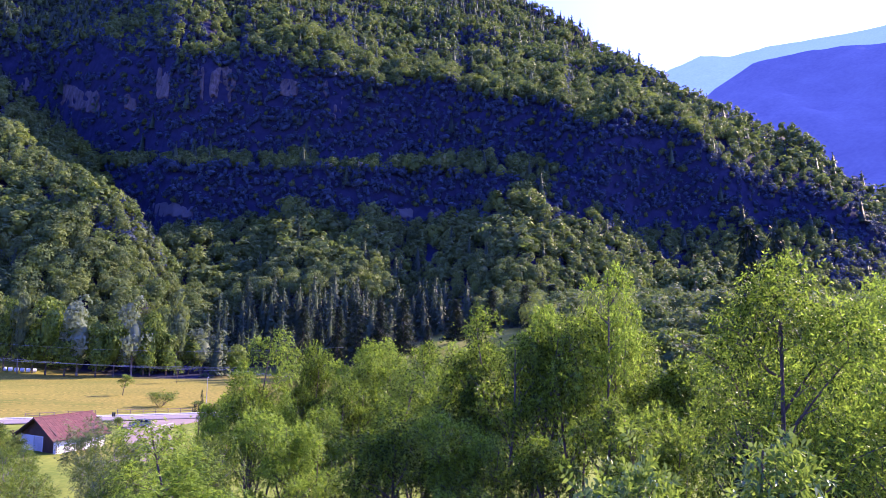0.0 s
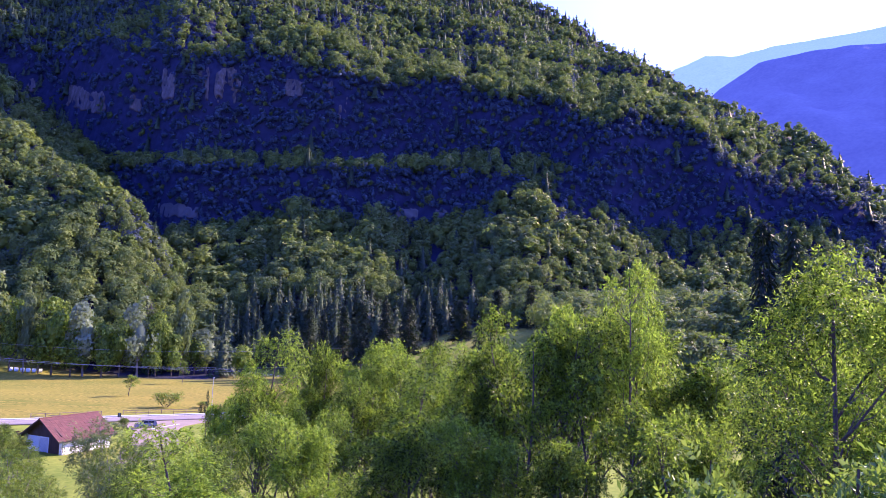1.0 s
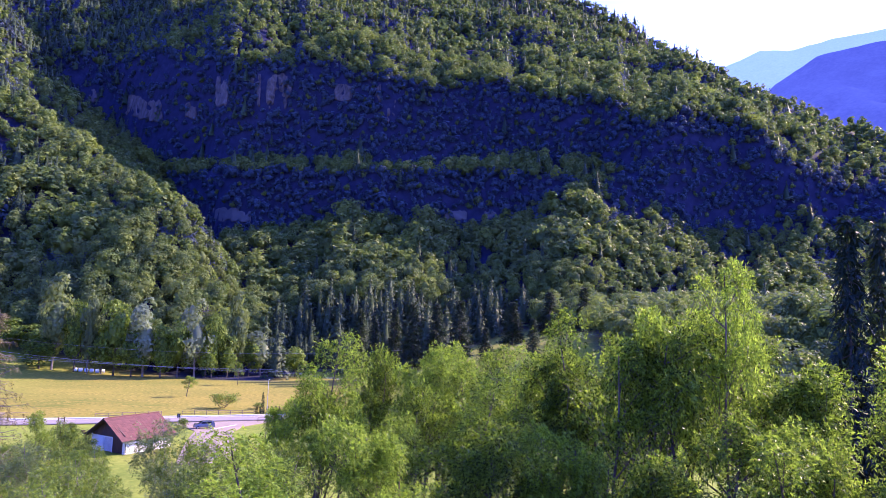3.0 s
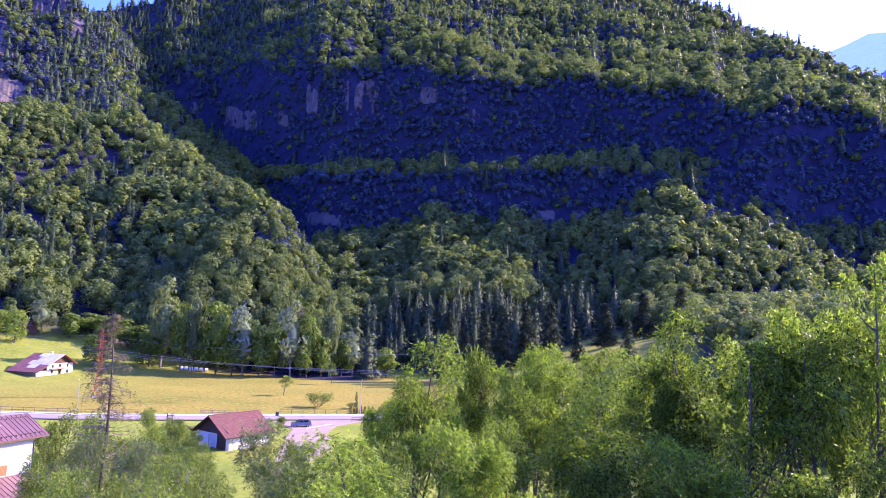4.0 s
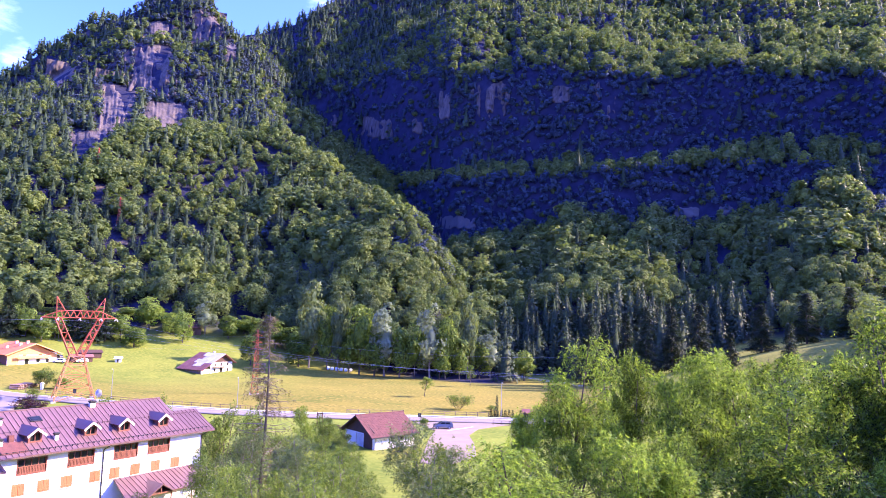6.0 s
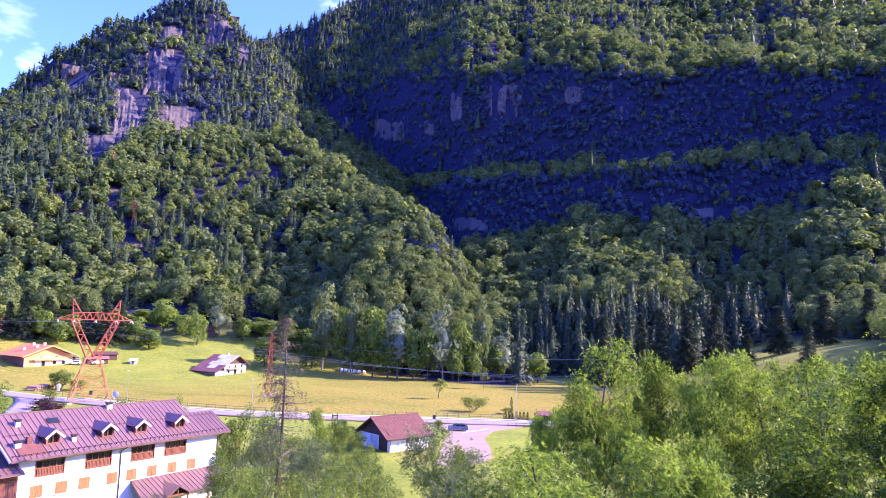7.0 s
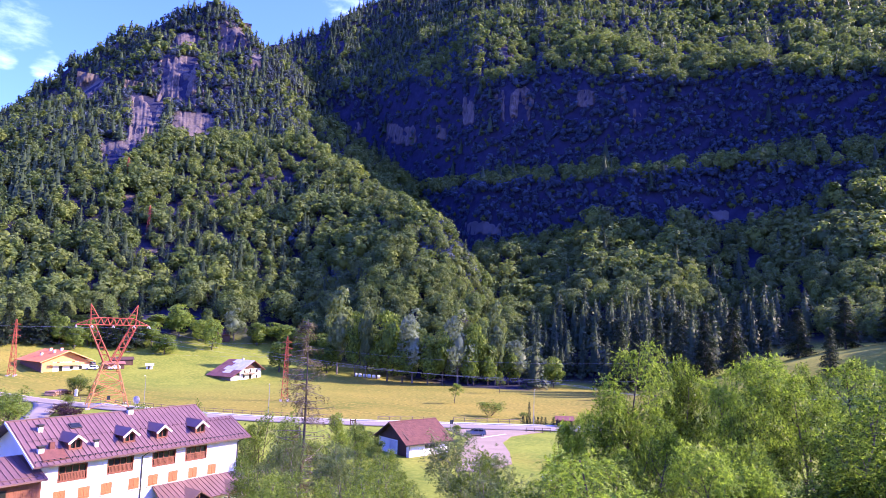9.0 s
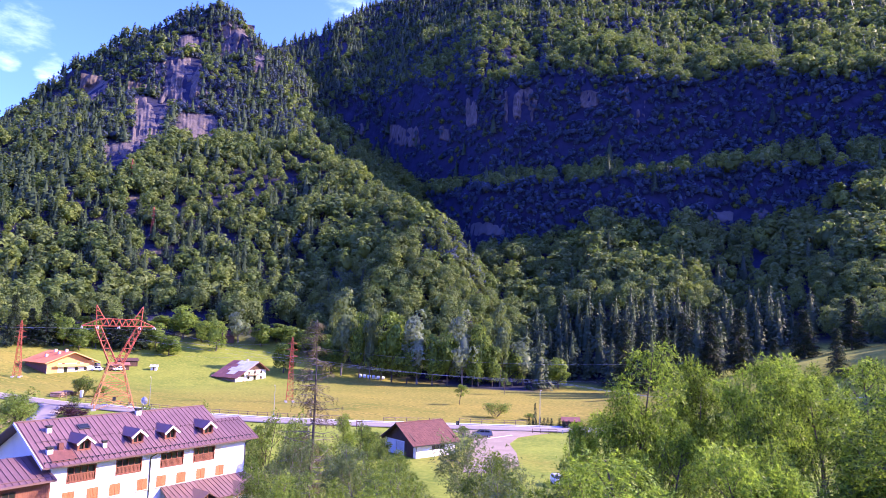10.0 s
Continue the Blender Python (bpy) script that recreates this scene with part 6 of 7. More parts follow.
_rng = random.Random(9)
_logs = thing("log_pile", "long pile of cut logs beside the meadow", "log pile", -178, 132, level(-178, 132), 20)
for _k in range(44):
    _row, _col = divmod(_k, 16)
    bm = bmesh.new()
    _r = _rng.uniform(0.17, 0.26)
    tube(bm, (0, 0, 0), (2.6 + _rng.uniform(-0.3, 0.3), _rng.uniform(-0.1, 0.1), 0), _r, _r * 0.85, 8)
    _l = part("log", bm, STACK, _logs)
    _l.matrix_basis = pose(-1.2 + _rng.uniform(-0.2, 0.2), -4 + _col * 0.5 + _row * 0.25, 0.22 + _row * 0.4, 0, 0, 0)
_st = thing("wayside_shrine", "small white wayside shrine on the meadow", "shrine", -172.6, 133.2, level(-172.6, 133.2), 30)
part("pillar", boxes((-0.3, 0.3, -0.3, 0.3, 0, 1.5)), PLASTER, _st)
bm = boxes((-0.42, 0.42, -0.42, 0.42, 1.5, 1.6))
box(bm, -0.3, 0.3, -0.3, 0.3, 1.6, 1.85)
part("cap", bm, PLASTER, _st)

_post = thing("road_sign", "small dark road sign on a thin post", "sign", -64.6, 137.9, 0, 20)
bm = bmesh.new()
tube(bm, (0, 0, 0), (0, 0, 2.2), 0.035, 0.035, 6)
part("post", bm, STEEL, _post)
part("plate", boxes((-0.32, 0.32, -0.03, 0.0, 1.4, 2.2)), DARK_METAL, _post)

_frame = thing("timber_frame", "tall red-brown timber frame on the lawn", "frame", -73.2, 112.2, 0, 30)
for _x in (0, 0.9):
    part("post", boxes((_x - 0.07, _x + 0.07, -0.07, 0.07, 0, 4.6)), WOOD_RED, _frame)
part("beam", boxes((-0.1, 1.0, -0.06, 0.06, 4.2, 4.35)), WOOD_RED, _frame)


# ---- cars ----
def car(x, y, turn, paint, label, length=3.9):
    c = thing("car", label, "car", x, y, level(x, y) + 0.09, turn, "parked cars")
    prof = [(-1.95, 0.30), (-1.95, 0.72), (-1.85, 0.86), (-1.0, 0.95), (-0.35, 1.40), (0.75, 1.46), (1.62, 1.32), (1.90, 0.92), (1.95, 0.55), (1.93, 0.30)]
    bm = bmesh.new()
    rows = []
    for w, inset in ((-0.80, 1), (-0.74, 0), (0.74, 0), (0.80, 1)):
        rows.append([bm.verts.new((px * length / 3.9, (w if pz < 0.95 else w * 0.84), pz if not inset else min(pz, 1.40) - (0.02 if pz > 0.9 else 0))) for px, pz in prof])
    n = len(prof)
    for a, b in zip(rows, rows[1:]):
        for k in range(n):
            bm.faces.new((a[k], a[(k + 1) % n], b[(k + 1) % n], b[k]))
    bm.faces.new(rows[0][::-1])
    bm.faces.new(rows[-1])
    bmesh.ops.recalc_face_normals(bm, faces=bm.faces)
    bmesh.ops.bevel(bm, geom=bm.edges[:], offset=0.03, segments=2, affect="EDGES", clamp_overlap=True)
    body = part("body", bm, paint, c)
    k = length / 3.9
    bm = bmesh.new()
    slab(bm, [(-0.95 * k, -0.66, 1.0), (-0.42 * k, -0.58, 1.385), (-0.42 * k, 0.58, 1.385), (-0.95 * k, 0.66, 1.0)], -0.03)
    part("windscreen", bm, GLASS, c)
    bm = bmesh.new()
    slab(bm, [(1.84 * k, -0.62, 1.0), (1.66 * k, -0.56, 1.28), (1.66 * k, 0.56, 1.28), (1.84 * k, 0.62, 1.0)], -0.04)
    part("rear_window", bm, GLASS, c)
    for s in (-1, 1):
        for a, b in ((-0.65, 0.35), (0.42, 1.35)):
            bm = bmesh.new()
            ys, yt = s * 0.765, s * 0.70
            v = [bm.verts.new(p) for p in ((a * k, ys, 0.97), (b * k, ys, 0.97), ((b - 0.02) * k, yt, 1.33), ((a + (0.35 if a < 0 else 0.02)) * k, yt, 1.33))]
            bm.faces.new(v)
            bmesh.ops.solidify(bm, geom=bm.faces[:], thickness=0.04 * s)
            part("side_window", bm, GLASS, c)
        part("headlight", boxes((-1.96 * k, -1.88 * k, s * 0.62 - 0.14, s * 0.62 + 0.14, 0.62, 0.76)), TIN, c)
        part("tail_light", boxes((1.86 * k, 1.94 * k, s * 0.66 - 0.09, s * 0.66 + 0.09, 0.68, 0.95)), PYLON_RED, c)
        part("mirror", boxes((-0.62 * k, -0.5 * k, s * 0.80, s * 0.96, 0.98, 1.10) if s > 0 else (-0.62 * k, -0.5 * k, -0.96, -0.80, 0.98, 1.10)), paint, c)
        for wx in (-1.22, 1.20):
            bm = bmesh.new()
            tube(bm, (wx * k, s * 0.62, 0.22), (wx * k, s * 0.83, 0.22), 0.31, 0.31, 18)
            w = part("wheel", bm, RUBBER, c)
            bm = bmesh.new()
            tube(bm, (wx * k, s * 0.80, 0.22), (wx * k, s * 0.845, 0.22), 0.19, 0.17, 12)
            part("rim", bm, STEEL, w)
    part("bumper", boxes((-1.99 * k, -1.90 * k, -0.72, 0.72, 0.25, 0.5), (1.90 * k, 1.99 * k, -0.72, 0.72, 0.25, 0.5)), DARK_METAL, c)
    return c


car(-57.8, 134.6, 28, PAINT_BLUE, "blue-grey small hatchback parked on the gravel yard")
car(-33.2, 101.2, 118, PAINT_WHITE, "white hatchback parked on the grass")
car(-212.5, 169.0, 40, PAINT_WHITE, "white car parked beside the field hut")
car(-209.0, 175.0, 60, PAINT_WHITE, "white car parked beside the timber shed")
car(-217.5, 172.0, 10, PAINT_BLUE, "dark car parked beside the chalet")

# ---- single trees ----
def limb(bm, a, d, length, r0, r1, rng, bend, segs=4):
    """A tapering, wandering branch; returns its points."""
    pts = [Vector(a)]
    d = Vector(d).normalized()
    for k in range(segs):
        d = (d + Vector((rng.normal(0, bend), rng.normal(0, bend), rng.normal(0, bend * 0.6) + 0.05))).normalized()
        pts.append(pts[-1] + d * length / segs)
    sides = 7 if r0 > 0.06 else 4 if r0 > 0.02 else 3
    last = None
    for k, p in enumerate(pts):
        way = pts[min(k + 1, segs)] - pts[max(k - 1, 0)]
        q = way.to_track_quat("Z", "Y").to_matrix()
        r = r0 + (r1 - r0) * k / segs
        ring = [bm.verts.new(p + q @ Vector((math.cos(j * math.tau / sides) * r, math.sin(j * math.tau / sides) * r, 0))) for j in range(sides)]
        if last:
            for j in range(sides):
                bm.faces.new((last[j], last[(j + 1) % sides], ring[(j + 1) % sides], ring[j]))
        last = ring
    bm.faces.new(last)
    return pts


def sprays(points, ways, rng, leaflets, length, leaf, droop, plain=False):
    """Feathered leaf sprays: leaflets along both sides of a stalk."""
    n = len(points)
    ways = ways + rng.normal(0, 0.45, (n, 3))
    ways[:, 2] -= droop
    ways /= np.linalg.norm(ways, axis=1)[:, None]
    up = np.tile([0.0, 0.0, 1.0], (n, 1)) + rng.normal(0, 0.35, (n, 3))
    side = np.cross(ways, up)
    side /= np.linalg.norm(side, axis=1)[:, None] + 1e-9
    nrm = np.cross(side, ways)
    ln = length * rng.uniform(0.7, 1.25, n)[:, None]
    vs = []
    for k in range(leaflets):
        s = (k // 2 + 0.6) / (leaflets // 2 + 0.6)
        sg = 0 if k == leaflets - 1 else (1 if k % 2 else -1)
        root = points + ways * ln * s - np.array([0, 0, 1.0]) * (s ** 2) * ln * 0.35
        w = (side * sg * 0.85 + ways * (0.55 if sg else 1.0) + rng.normal(0, 0.16, (n, 3)))
        w /= np.linalg.norm(w, axis=1)[:, None]
        size = leaf * rng.uniform(0.75, 1.2, n)[:, None]
        b = np.cross(nrm + rng.normal(0, 0.3, (n, 3)), w)
        b /= np.linalg.norm(b, axis=1)[:, None] + 1e-9
        tip = root + w * size * 1.9 - np.array([0, 0, 1.0]) * size * 0.35
        mid = root + w * size * 0.85
        if plain:
            vs.append(np.stack([root - b * size * 0.30, tip, root + w * size * 0.4 + b * size * 0.42], 1))
        else:
            vs.append(np.stack([root, mid - b * size * 0.36, tip, mid + b * size * 0.36], 1))
    if plain:
        return np.stack(vs, 1).reshape(-1, 3), np.arange(n * leaflets * 3).reshape(-1, 3)
    v = np.stack(vs, 1).reshape(-1, 3)
    i = np.arange(n * leaflets)[:, None] * 4
    return v, np.concatenate([i + [0, 1, 2], i + [0, 2, 3]])


SIZE, KEY = {}, {}


def grow(name, seed, tall, spread, stems, count, leaflets, length, leaf, mat, bark, label, category="tree", droop=0.25, first=0.22, lean=0.25, group="", slim=0.8, clump=0.72, domes=0, plain=False):
    """A broadleaf tree from its roots: stems, limbs, twigs and leaf sprays."""
    rng = np.random.RandomState(seed)
    bm = bmesh.new()
    at, way, ends = [], [], []
    for s in range(stems):
        a = rng.uniform(0, math.tau)
        off = lean * (0.25 if stems == 1 else 1)
        h = tall * (1.0 if s == 0 else rng.uniform(0.72, 0.95))
        r = 0.020 * tall / math.sqrt(stems)
        trunk = limb(bm, (0.12 * math.cos(a) * (stems > 1), 0.12 * math.sin(a) * (stems > 1), -0.3), (off * math.cos(a), off * math.sin(a), 1), h * 0.93, r, r * 0.22, rng, 0.07, 8)
        for k in range(int(17 / math.sqrt(stems))):
            f = first + (1 - first) * (k + rng.uniform(0, 1)) / (17 / math.sqrt(stems))
            q = f * 8
            i = min(int(q), 7)
            p = trunk[i].lerp(trunk[i + 1], q - i)
            b = rng.uniform(0, math.tau)
            shape = math.sin(math.pi * min(1, max(0.10, (f - first * 0.6) / (1 - first * 0.6)) ** slim)) * 0.85 + 0.18
            out = Vector((math.cos(b), math.sin(b), rng.uniform(0.35, 0.95)))
            ln = spread * shape * rng.uniform(0.65, 1.1)
            br = limb(bm, p, out, ln, r * (0.42 - 0.26 * f), 0.012, rng, 0.16, 4)
            ends.append(br[4][:])
            for j in range(5):
                t0 = br[min(j, 4)].lerp(br[min(j + 1, 4)], rng.uniform(0, 1)) if j < 4 else br[4]
                td = Vector((rng.normal(0, 1), rng.normal(0, 1), rng.uniform(-0.1, 1.0))).normalized() + out * 0.5
                tl = ln * rng.uniform(0.28, 0.5) + 0.3
                tw = limb(bm, t0, td, tl, 0.016, 0.006, rng, 0.2, 2)
                for m in range(3):
                    c = tw[m]
                    at.append(c[:])
                    way.append((td.normalized() * 0.8 + out.normalized() * 0.5)[:])
    at, way = np.array(at), np.array(way)
    weight = 0.2 + np.hypot(at[:, 0], at[:, 1]) / spread + 1.3 * np.clip(at[:, 2] / tall, 0, 1) ** 3
    weight *= rng.uniform(0, 1, len(at)) < clump
    pick = rng.choice(len(at), count, p=weight / weight.sum())
    puff = 0.075 * spread
    pts = at[pick] + rng.normal(0, puff, (count, 3)) * [1, 1, 0.8]
    ways = way[pick]
    if domes:
        # leafy domes round the limbs' ends: full and lit above, open and shaded below
        c = np.array(ends)
        low = c[:, 2] < np.percentile(c[:, 2], 20)
        r = spread * rng.uniform(0.20, 0.36, len(c)) * np.where(low, 0.7, 1.0)
        k = rng.choice(len(c), int(count * domes), p=r ** 2 / (r ** 2).sum())
        e = rng.normal(0, 1, (len(k), 3)) + [0, 0, 0.55]
        e /= np.linalg.norm(e, axis=1)[:, None]
        m = len(k)
        pts[:m] = c[k] + e * r[k][:, None] * rng.uniform(0.55, 1.1, (m, 1)) * [1, 1, 0.75]
        ways[:m] = e * [1, 1, 0.5] + rng.normal(0, 0.25, (m, 3))
    v, f = sprays(pts, ways, rng, leaflets, length, leaf, droop, plain)
    SIZE[name + str(seed)] = (float(np.percentile(v[:, 2], 99.5)), float(np.percentile(np.hypot(v[:, 0], v[:, 1]), 93)))
    tree = tagged(new(name), label, category, group)
    KEY[tree] = name + str(seed)
    tree.empty_display_size = 0.5
    part("trunk", bm, bark, tree)
    new_crown = new("crown", array_mesh("crown", v, f, mat))
    new_crown.parent = tree
    return tree


ASH = [
    grow("ash_tree", 101, 14.0, 3.6, 2, 7600, 5, 0.26, 0.070, LEAF_NEAR, BARK, "bright green ash tree with feathered leaves", group="trees on the near bank", first=0.50, droop=0.1, slim=0.7, domes=0.85),
    grow("ash_tree", 102, 14.0, 3.4, 4, 4700, 5, 0.28, 0.105, LEAF_NEAR, BARK, "many-stemmed green ash with airy foliage", group="trees on the near bank", first=0.48, droop=0.1, domes=0.85, plain=True),
    grow("ash_tree", 103, 14.0, 3.6, 2, 4700, 5, 0.28, 0.105, LEAF_NEAR, BARK, "green broadleaf tree with a slender trunk", group="trees on the near bank", first=0.50, droop=0.1, slim=0.7, domes=0.85, plain=True),
    grow("ash_tree", 104, 14.0, 3.1, 3, 4400, 5, 0.28, 0.105, LEAF_NEAR, BARK, "tall narrow green broadleaf tree", group="trees on the near bank", first=0.42, droop=0.1, domes=0.85, plain=True),
    grow("ash_tree", 105, 14.0, 4.0, 4, 5600, 5, 0.28, 0.1, LEAF_NEAR, BARK, "wide bushy green broadleaf tree", group="trees on the near bank", first=0.34, slim=0.6, droop=0.1, domes=0.85, plain=True),
    grow("walnut_bush", 106, 10.0, 1.9, 6, 3600, 7, 0.30, 0.075, LEAF_GLOSSY, BARK, "glossy green bush with long leaves close by", "bush", first=0.58, slim=0.5, lean=0.24, clump=0.9, domes=0.8),
]
WILLOW = [
    grow("willow_tree", 111, 9.0, 2.9, 3, 3600, 5, 0.26, 0.09, LEAF_FEATHER, BARK_GREY, "pale grey-green willow on the bank", droop=0.1, first=0.12, group="willows below the bank", domes=0.7, plain=True),
    grow("willow_tree", 112, 9.0, 3.1, 4, 3600, 5, 0.26, 0.09, LEAF_WILLOW, BARK_GREY, "bushy green willow on the bank", droop=0.1, first=0.08, slim=0.6, group="willows below the bank", domes=0.7, plain=True),
]
PARK = [
    grow("meadow_tree", 121, 7.0, 2.3, 1, 950, 5, 0.28, 0.125, LEAF_WILLOW, BARK, "small round-crowned green tree in the open", first=0.32, group="single trees in the meadow", plain=True, domes=0.8, slim=0.6),
    grow("meadow_tree", 122, 7.0, 2.2, 3, 950, 5, 0.28, 0.125, LEAF_WILLOW, BARK, "small bushy green tree in the open", first=0.15, group="single trees in the meadow", plain=True, domes=0.8, slim=0.6),
]


def edge_tree(name, seed, slim, mat, bark, label):
    """A full-crowned tree of the wood's edge: a forked trunk inside a dense, lobed crown."""
    rng = np.random.RandomState(seed)
    bm = bmesh.new()
    trunk = limb(bm, (0, 0, -0.3), (0.02, 0, 1), 11.0, 0.24, 0.06, rng, 0.05, 7)
    for k in range(9):
        limb(bm, trunk[2 + k % 5], (math.cos(k * 2.4), math.sin(k * 2.4), 0.8), 2.8, 0.08, 0.02, rng, 0.12, 3)
    v, f = crown_template(seed, 18, 1900, 0.036, slim, 0.06)
    v = v * 14.0
    SIZE[name + str(seed)] = (float(np.percentile(v[:, 2], 99.5)), float(np.percentile(np.hypot(v[:, 0], v[:, 1]), 93)))
    t = tagged(new(name), label, "tree", "trees along the wood's edge")
    KEY[t] = name + str(seed)
    t.empty_display_size = 0.5
    part("trunk", bm, bark, t)
    c = new("crown", array_mesh("crown", v, f, mat))
    c.parent = t
    return t


EDGE = [
    edge_tree("wood_edge_tree", 131, 1.0, LEAF_WILLOW, BARK, "green broadleaf tree at the wood's edge"),
    edge_tree("wood_edge_tree", 132, 0.85, LEAF_WILLOW, BARK, "green broadleaf tree at the wood's edge"),
    edge_tree("white_willow", 133, 0.8, LEAF_SILVER, BARK_GREY, "tall silvery white willow at the wood's edge"),
    edge_tree("aspen", 134, 0.7, LEAF_FEATHER, BARK_GREY, "tall feathery grey-green aspen at the wood's edge"),
]


def put(kind, x, y, top, wide, turn=None):
    """Stands a copy of a tree at x, y with its top at that height; wide: the crown's radius."""
    z = level(x, y)
    tall, rad = SIZE[KEY[kind]]
    a = (x * 37.7 + y * 91.3) % 360 if turn is None else turn
    return copy_thing(kind, pose(x, y, z, 0, 0, a) @ Matrix.Diagonal((wide / rad, wide / rad, (top - z) / tall, 1)))


# near bank: x, y, height of the top, crown's radius, kind
for _x, _y, _top, _w, _k in (
    (8.2, 17.0, 23.4, 3.5, 0), (11.6, 17.5, 23.4, 3.4, 0), (3.5, 9.5, 20.6, 2.0, 5), (12.6, 21.5, 21.5, 2.8, 0), (15.5, 19.0, 23.5, 3.0, 1),
    (-17.2, 61.5, 20.5, 3.9, 4), (-11.8, 65.5, 19.3, 3.6, 4), (-7.6, 69.5, 19.8, 3.2, 3), (-4.6, 41.2, 18.9, 3.4, 4), (-0.7, 58.0, 20.0, 3.3, 3),
    (1.5, 45.0, 20.2, 3.0, 1), (3.1, 31.8, 22.5, 3.2, 1), (8.2, 43.2, 21.8, 2.9, 2), (7.4, 31.1, 24.4, 2.2, 3), (12.1, 38.1, 22.6, 3.2, 1),
    (11.1, 31.1, 22.4, 3.0, 2), (-9.2, 29.0, 17.4, 3.4, 4), (-5.7, 33.5, 17.3, 2.8, 1), (-1.9, 29.9, 18.0, 2.6, 2), (1.6, 26.0, 18.2, 2.4, 1),
    (4.8, 24.6, 19.1, 2.4, 2), (6.9, 23.1, 19.0, 2.2, 1), (-3.9, 63.9, 19.7, 3.4, 1), (2.2, 61.7, 18.8, 3.3, 2), (5.1, 47.2, 22.6, 3.5, 4),
    (8.3, 51.5, 21.3, 3.0, 2), (-13.2, 67.1, 19.2, 3.2, 1), (-7.9, 60.3, 19.0, 3.2, 2), (1.4, 74.8, 19.3, 3.4, 4), (-9.0, 41.3, 16.3, 3.0, 1),
    (-12.6, 38.5, 15.2, 3.0, 4), (14.5, 27.0, 22.5, 2.8, 1), 
    (13.0, 62.0, 20.8, 3.4, 2), (7.0, 68.0, 20.0, 3.2, 1), (-1.5, 83.0, 18.5, 3.5, 2), (-7.0, 80.0, 18.5, 3.2, 4),
    (-22.5, 66.0, 14.5, 2.8, 1), (-13.5, 52.0, 15.5, 2.8, 2), (-8.0, 49.0, 17.5, 3.0, 1), (-2.0, 50.5, 19.0, 3.0, 2), (8.0, 22.0, 19.0, 2.6, 4),
    (16.5, 22.5, 22.0, 3.0, 2),
    # unseen trees off to the right, added to shade the lower foliage of the others
    (21.0, 13.5, 21.5, 3.4, 4), (25.5, 17.5, 22.5, 3.4, 2), (24.0, 27.0, 22.5, 3.2, 1), (29.0, 33.0, 23.0, 3.4, 4), (31.0, 24.0, 23.5, 3.4, 3), (30.5, 40.5, 22.5, 3.2, 2),
    (36.0, 48.0, 23.0, 3.4, 1), (42.0, 54.0, 23.5, 3.4, 4), (37.0, 37.0, 24.0, 3.4, 3), (19.0, 6.0, 21.0, 3.2, 2), (46.0, 64.0, 23.5, 3.4, 2), (22.0, 20.5, 21.0, 3.0, 4),
):
    put(ASH[_k], _x, _y, _top, _w * (1.0 if _y < 22.8 else 1.22 if _x > -8 else 1.08))

# bushes and willows below the bank, down to the guest house
for _x, _y, _top, _w, _k in (
    (-31.0, 67.0, 11.5, 4.2, 0), (-39.0, 58.6, 10.6, 3.5, 0), (-47.0, 55.5, 9.4, 2.6, 1), (-34.8, 47.1, 11.2, 3.0, 1), (-31.3, 52.5, 11.3, 3.1, 1),
    (-20.5, 53.7, 12.8, 3.2, 1), (-20.7, 47.2, 12.0, 2.8, 0), (-26.0, 58.0, 11.3, 3.2, 1), (-37.5, 67.0, 7.0, 2.8, 1), (-44.0, 65.0, 9.4, 3.0, 1),
    (-50.5, 62.0, 9.8, 3.0, 0), (-55.0, 68.5, 9.0, 2.8, 1), (-27.0, 43.0, 12.2, 3.2, 1), (-19.0, 38.0, 13.8, 3.2, 1), (-41.0, 47.0, 10.4, 3.0, 1),
    (-24.5, 72.0, 10.0, 2.8, 1), (-58.5, 59.5, 3.6, 1.8, 0), (-62.5, 57.0, 1.6, 1.2, 0), (-46.0, 78.0, 6.6, 2.6, 1), (-15.5, 44.5, 14.2, 2.8, 1),
):
    put(WILLOW[_k], _x, _y, _top, _w)

# garden trees along the road and round the barn, single trees in the meadow
for _x, _y, _top, _w, _k in (
    (-75.1, 89.4, 8.2, 2.4, 1), (-64.5, 82.0, 9.4, 2.4, 1), (-61.9, 90.5, 8.6, 2.3, 0), (-62.3, 97.5, 6.6, 2.0, 1), (-56.0, 71.5, 8.6, 2.2, 1), (-68.0, 89.0, 7.6, 2.2, 1),
    (-66.5, 104.0, 4.8, 1.8, 1), (-63.5, 105.5, 3.2, 1.2, 1), (-84.0, 183.6, 5.6, 2.2, 0), (-83.6, 219.5, 7.2, 1.9, 0), 
    (-176.5, 135.5, 5.6, 2.4, 1), (-171.5, 137.0, 3.4, 1.8, 1),
    (-91.2, 92.0, 8.2, 1.9, 1), (-106.0, 97.0, 6.0, 2.0, 1), (-112.0, 100.0, 5.6, 2.0, 1), (-124.3, 83.0, 8.6, 4.0, 1), (-131.0, 88.0, 7.8, 3.4, 1), (-119.0, 74.0, 7.0, 3.0, 1),
    (-76.0, 120.5, 2.6, 1.2, 1), (-61.2, 133.0, 2.2, 0.95, 1),
    (-152.5, 122.0 - 6, 3.4, 1.6, 1),
):
    put(PARK[_k], _x, _y, _top, _w)

# the wood's edge beyond the meadow
for _x, _y, _top, _w, _k in WOOD_EDGE:
    put(EDGE[_k], _x, _y, _top, _w)


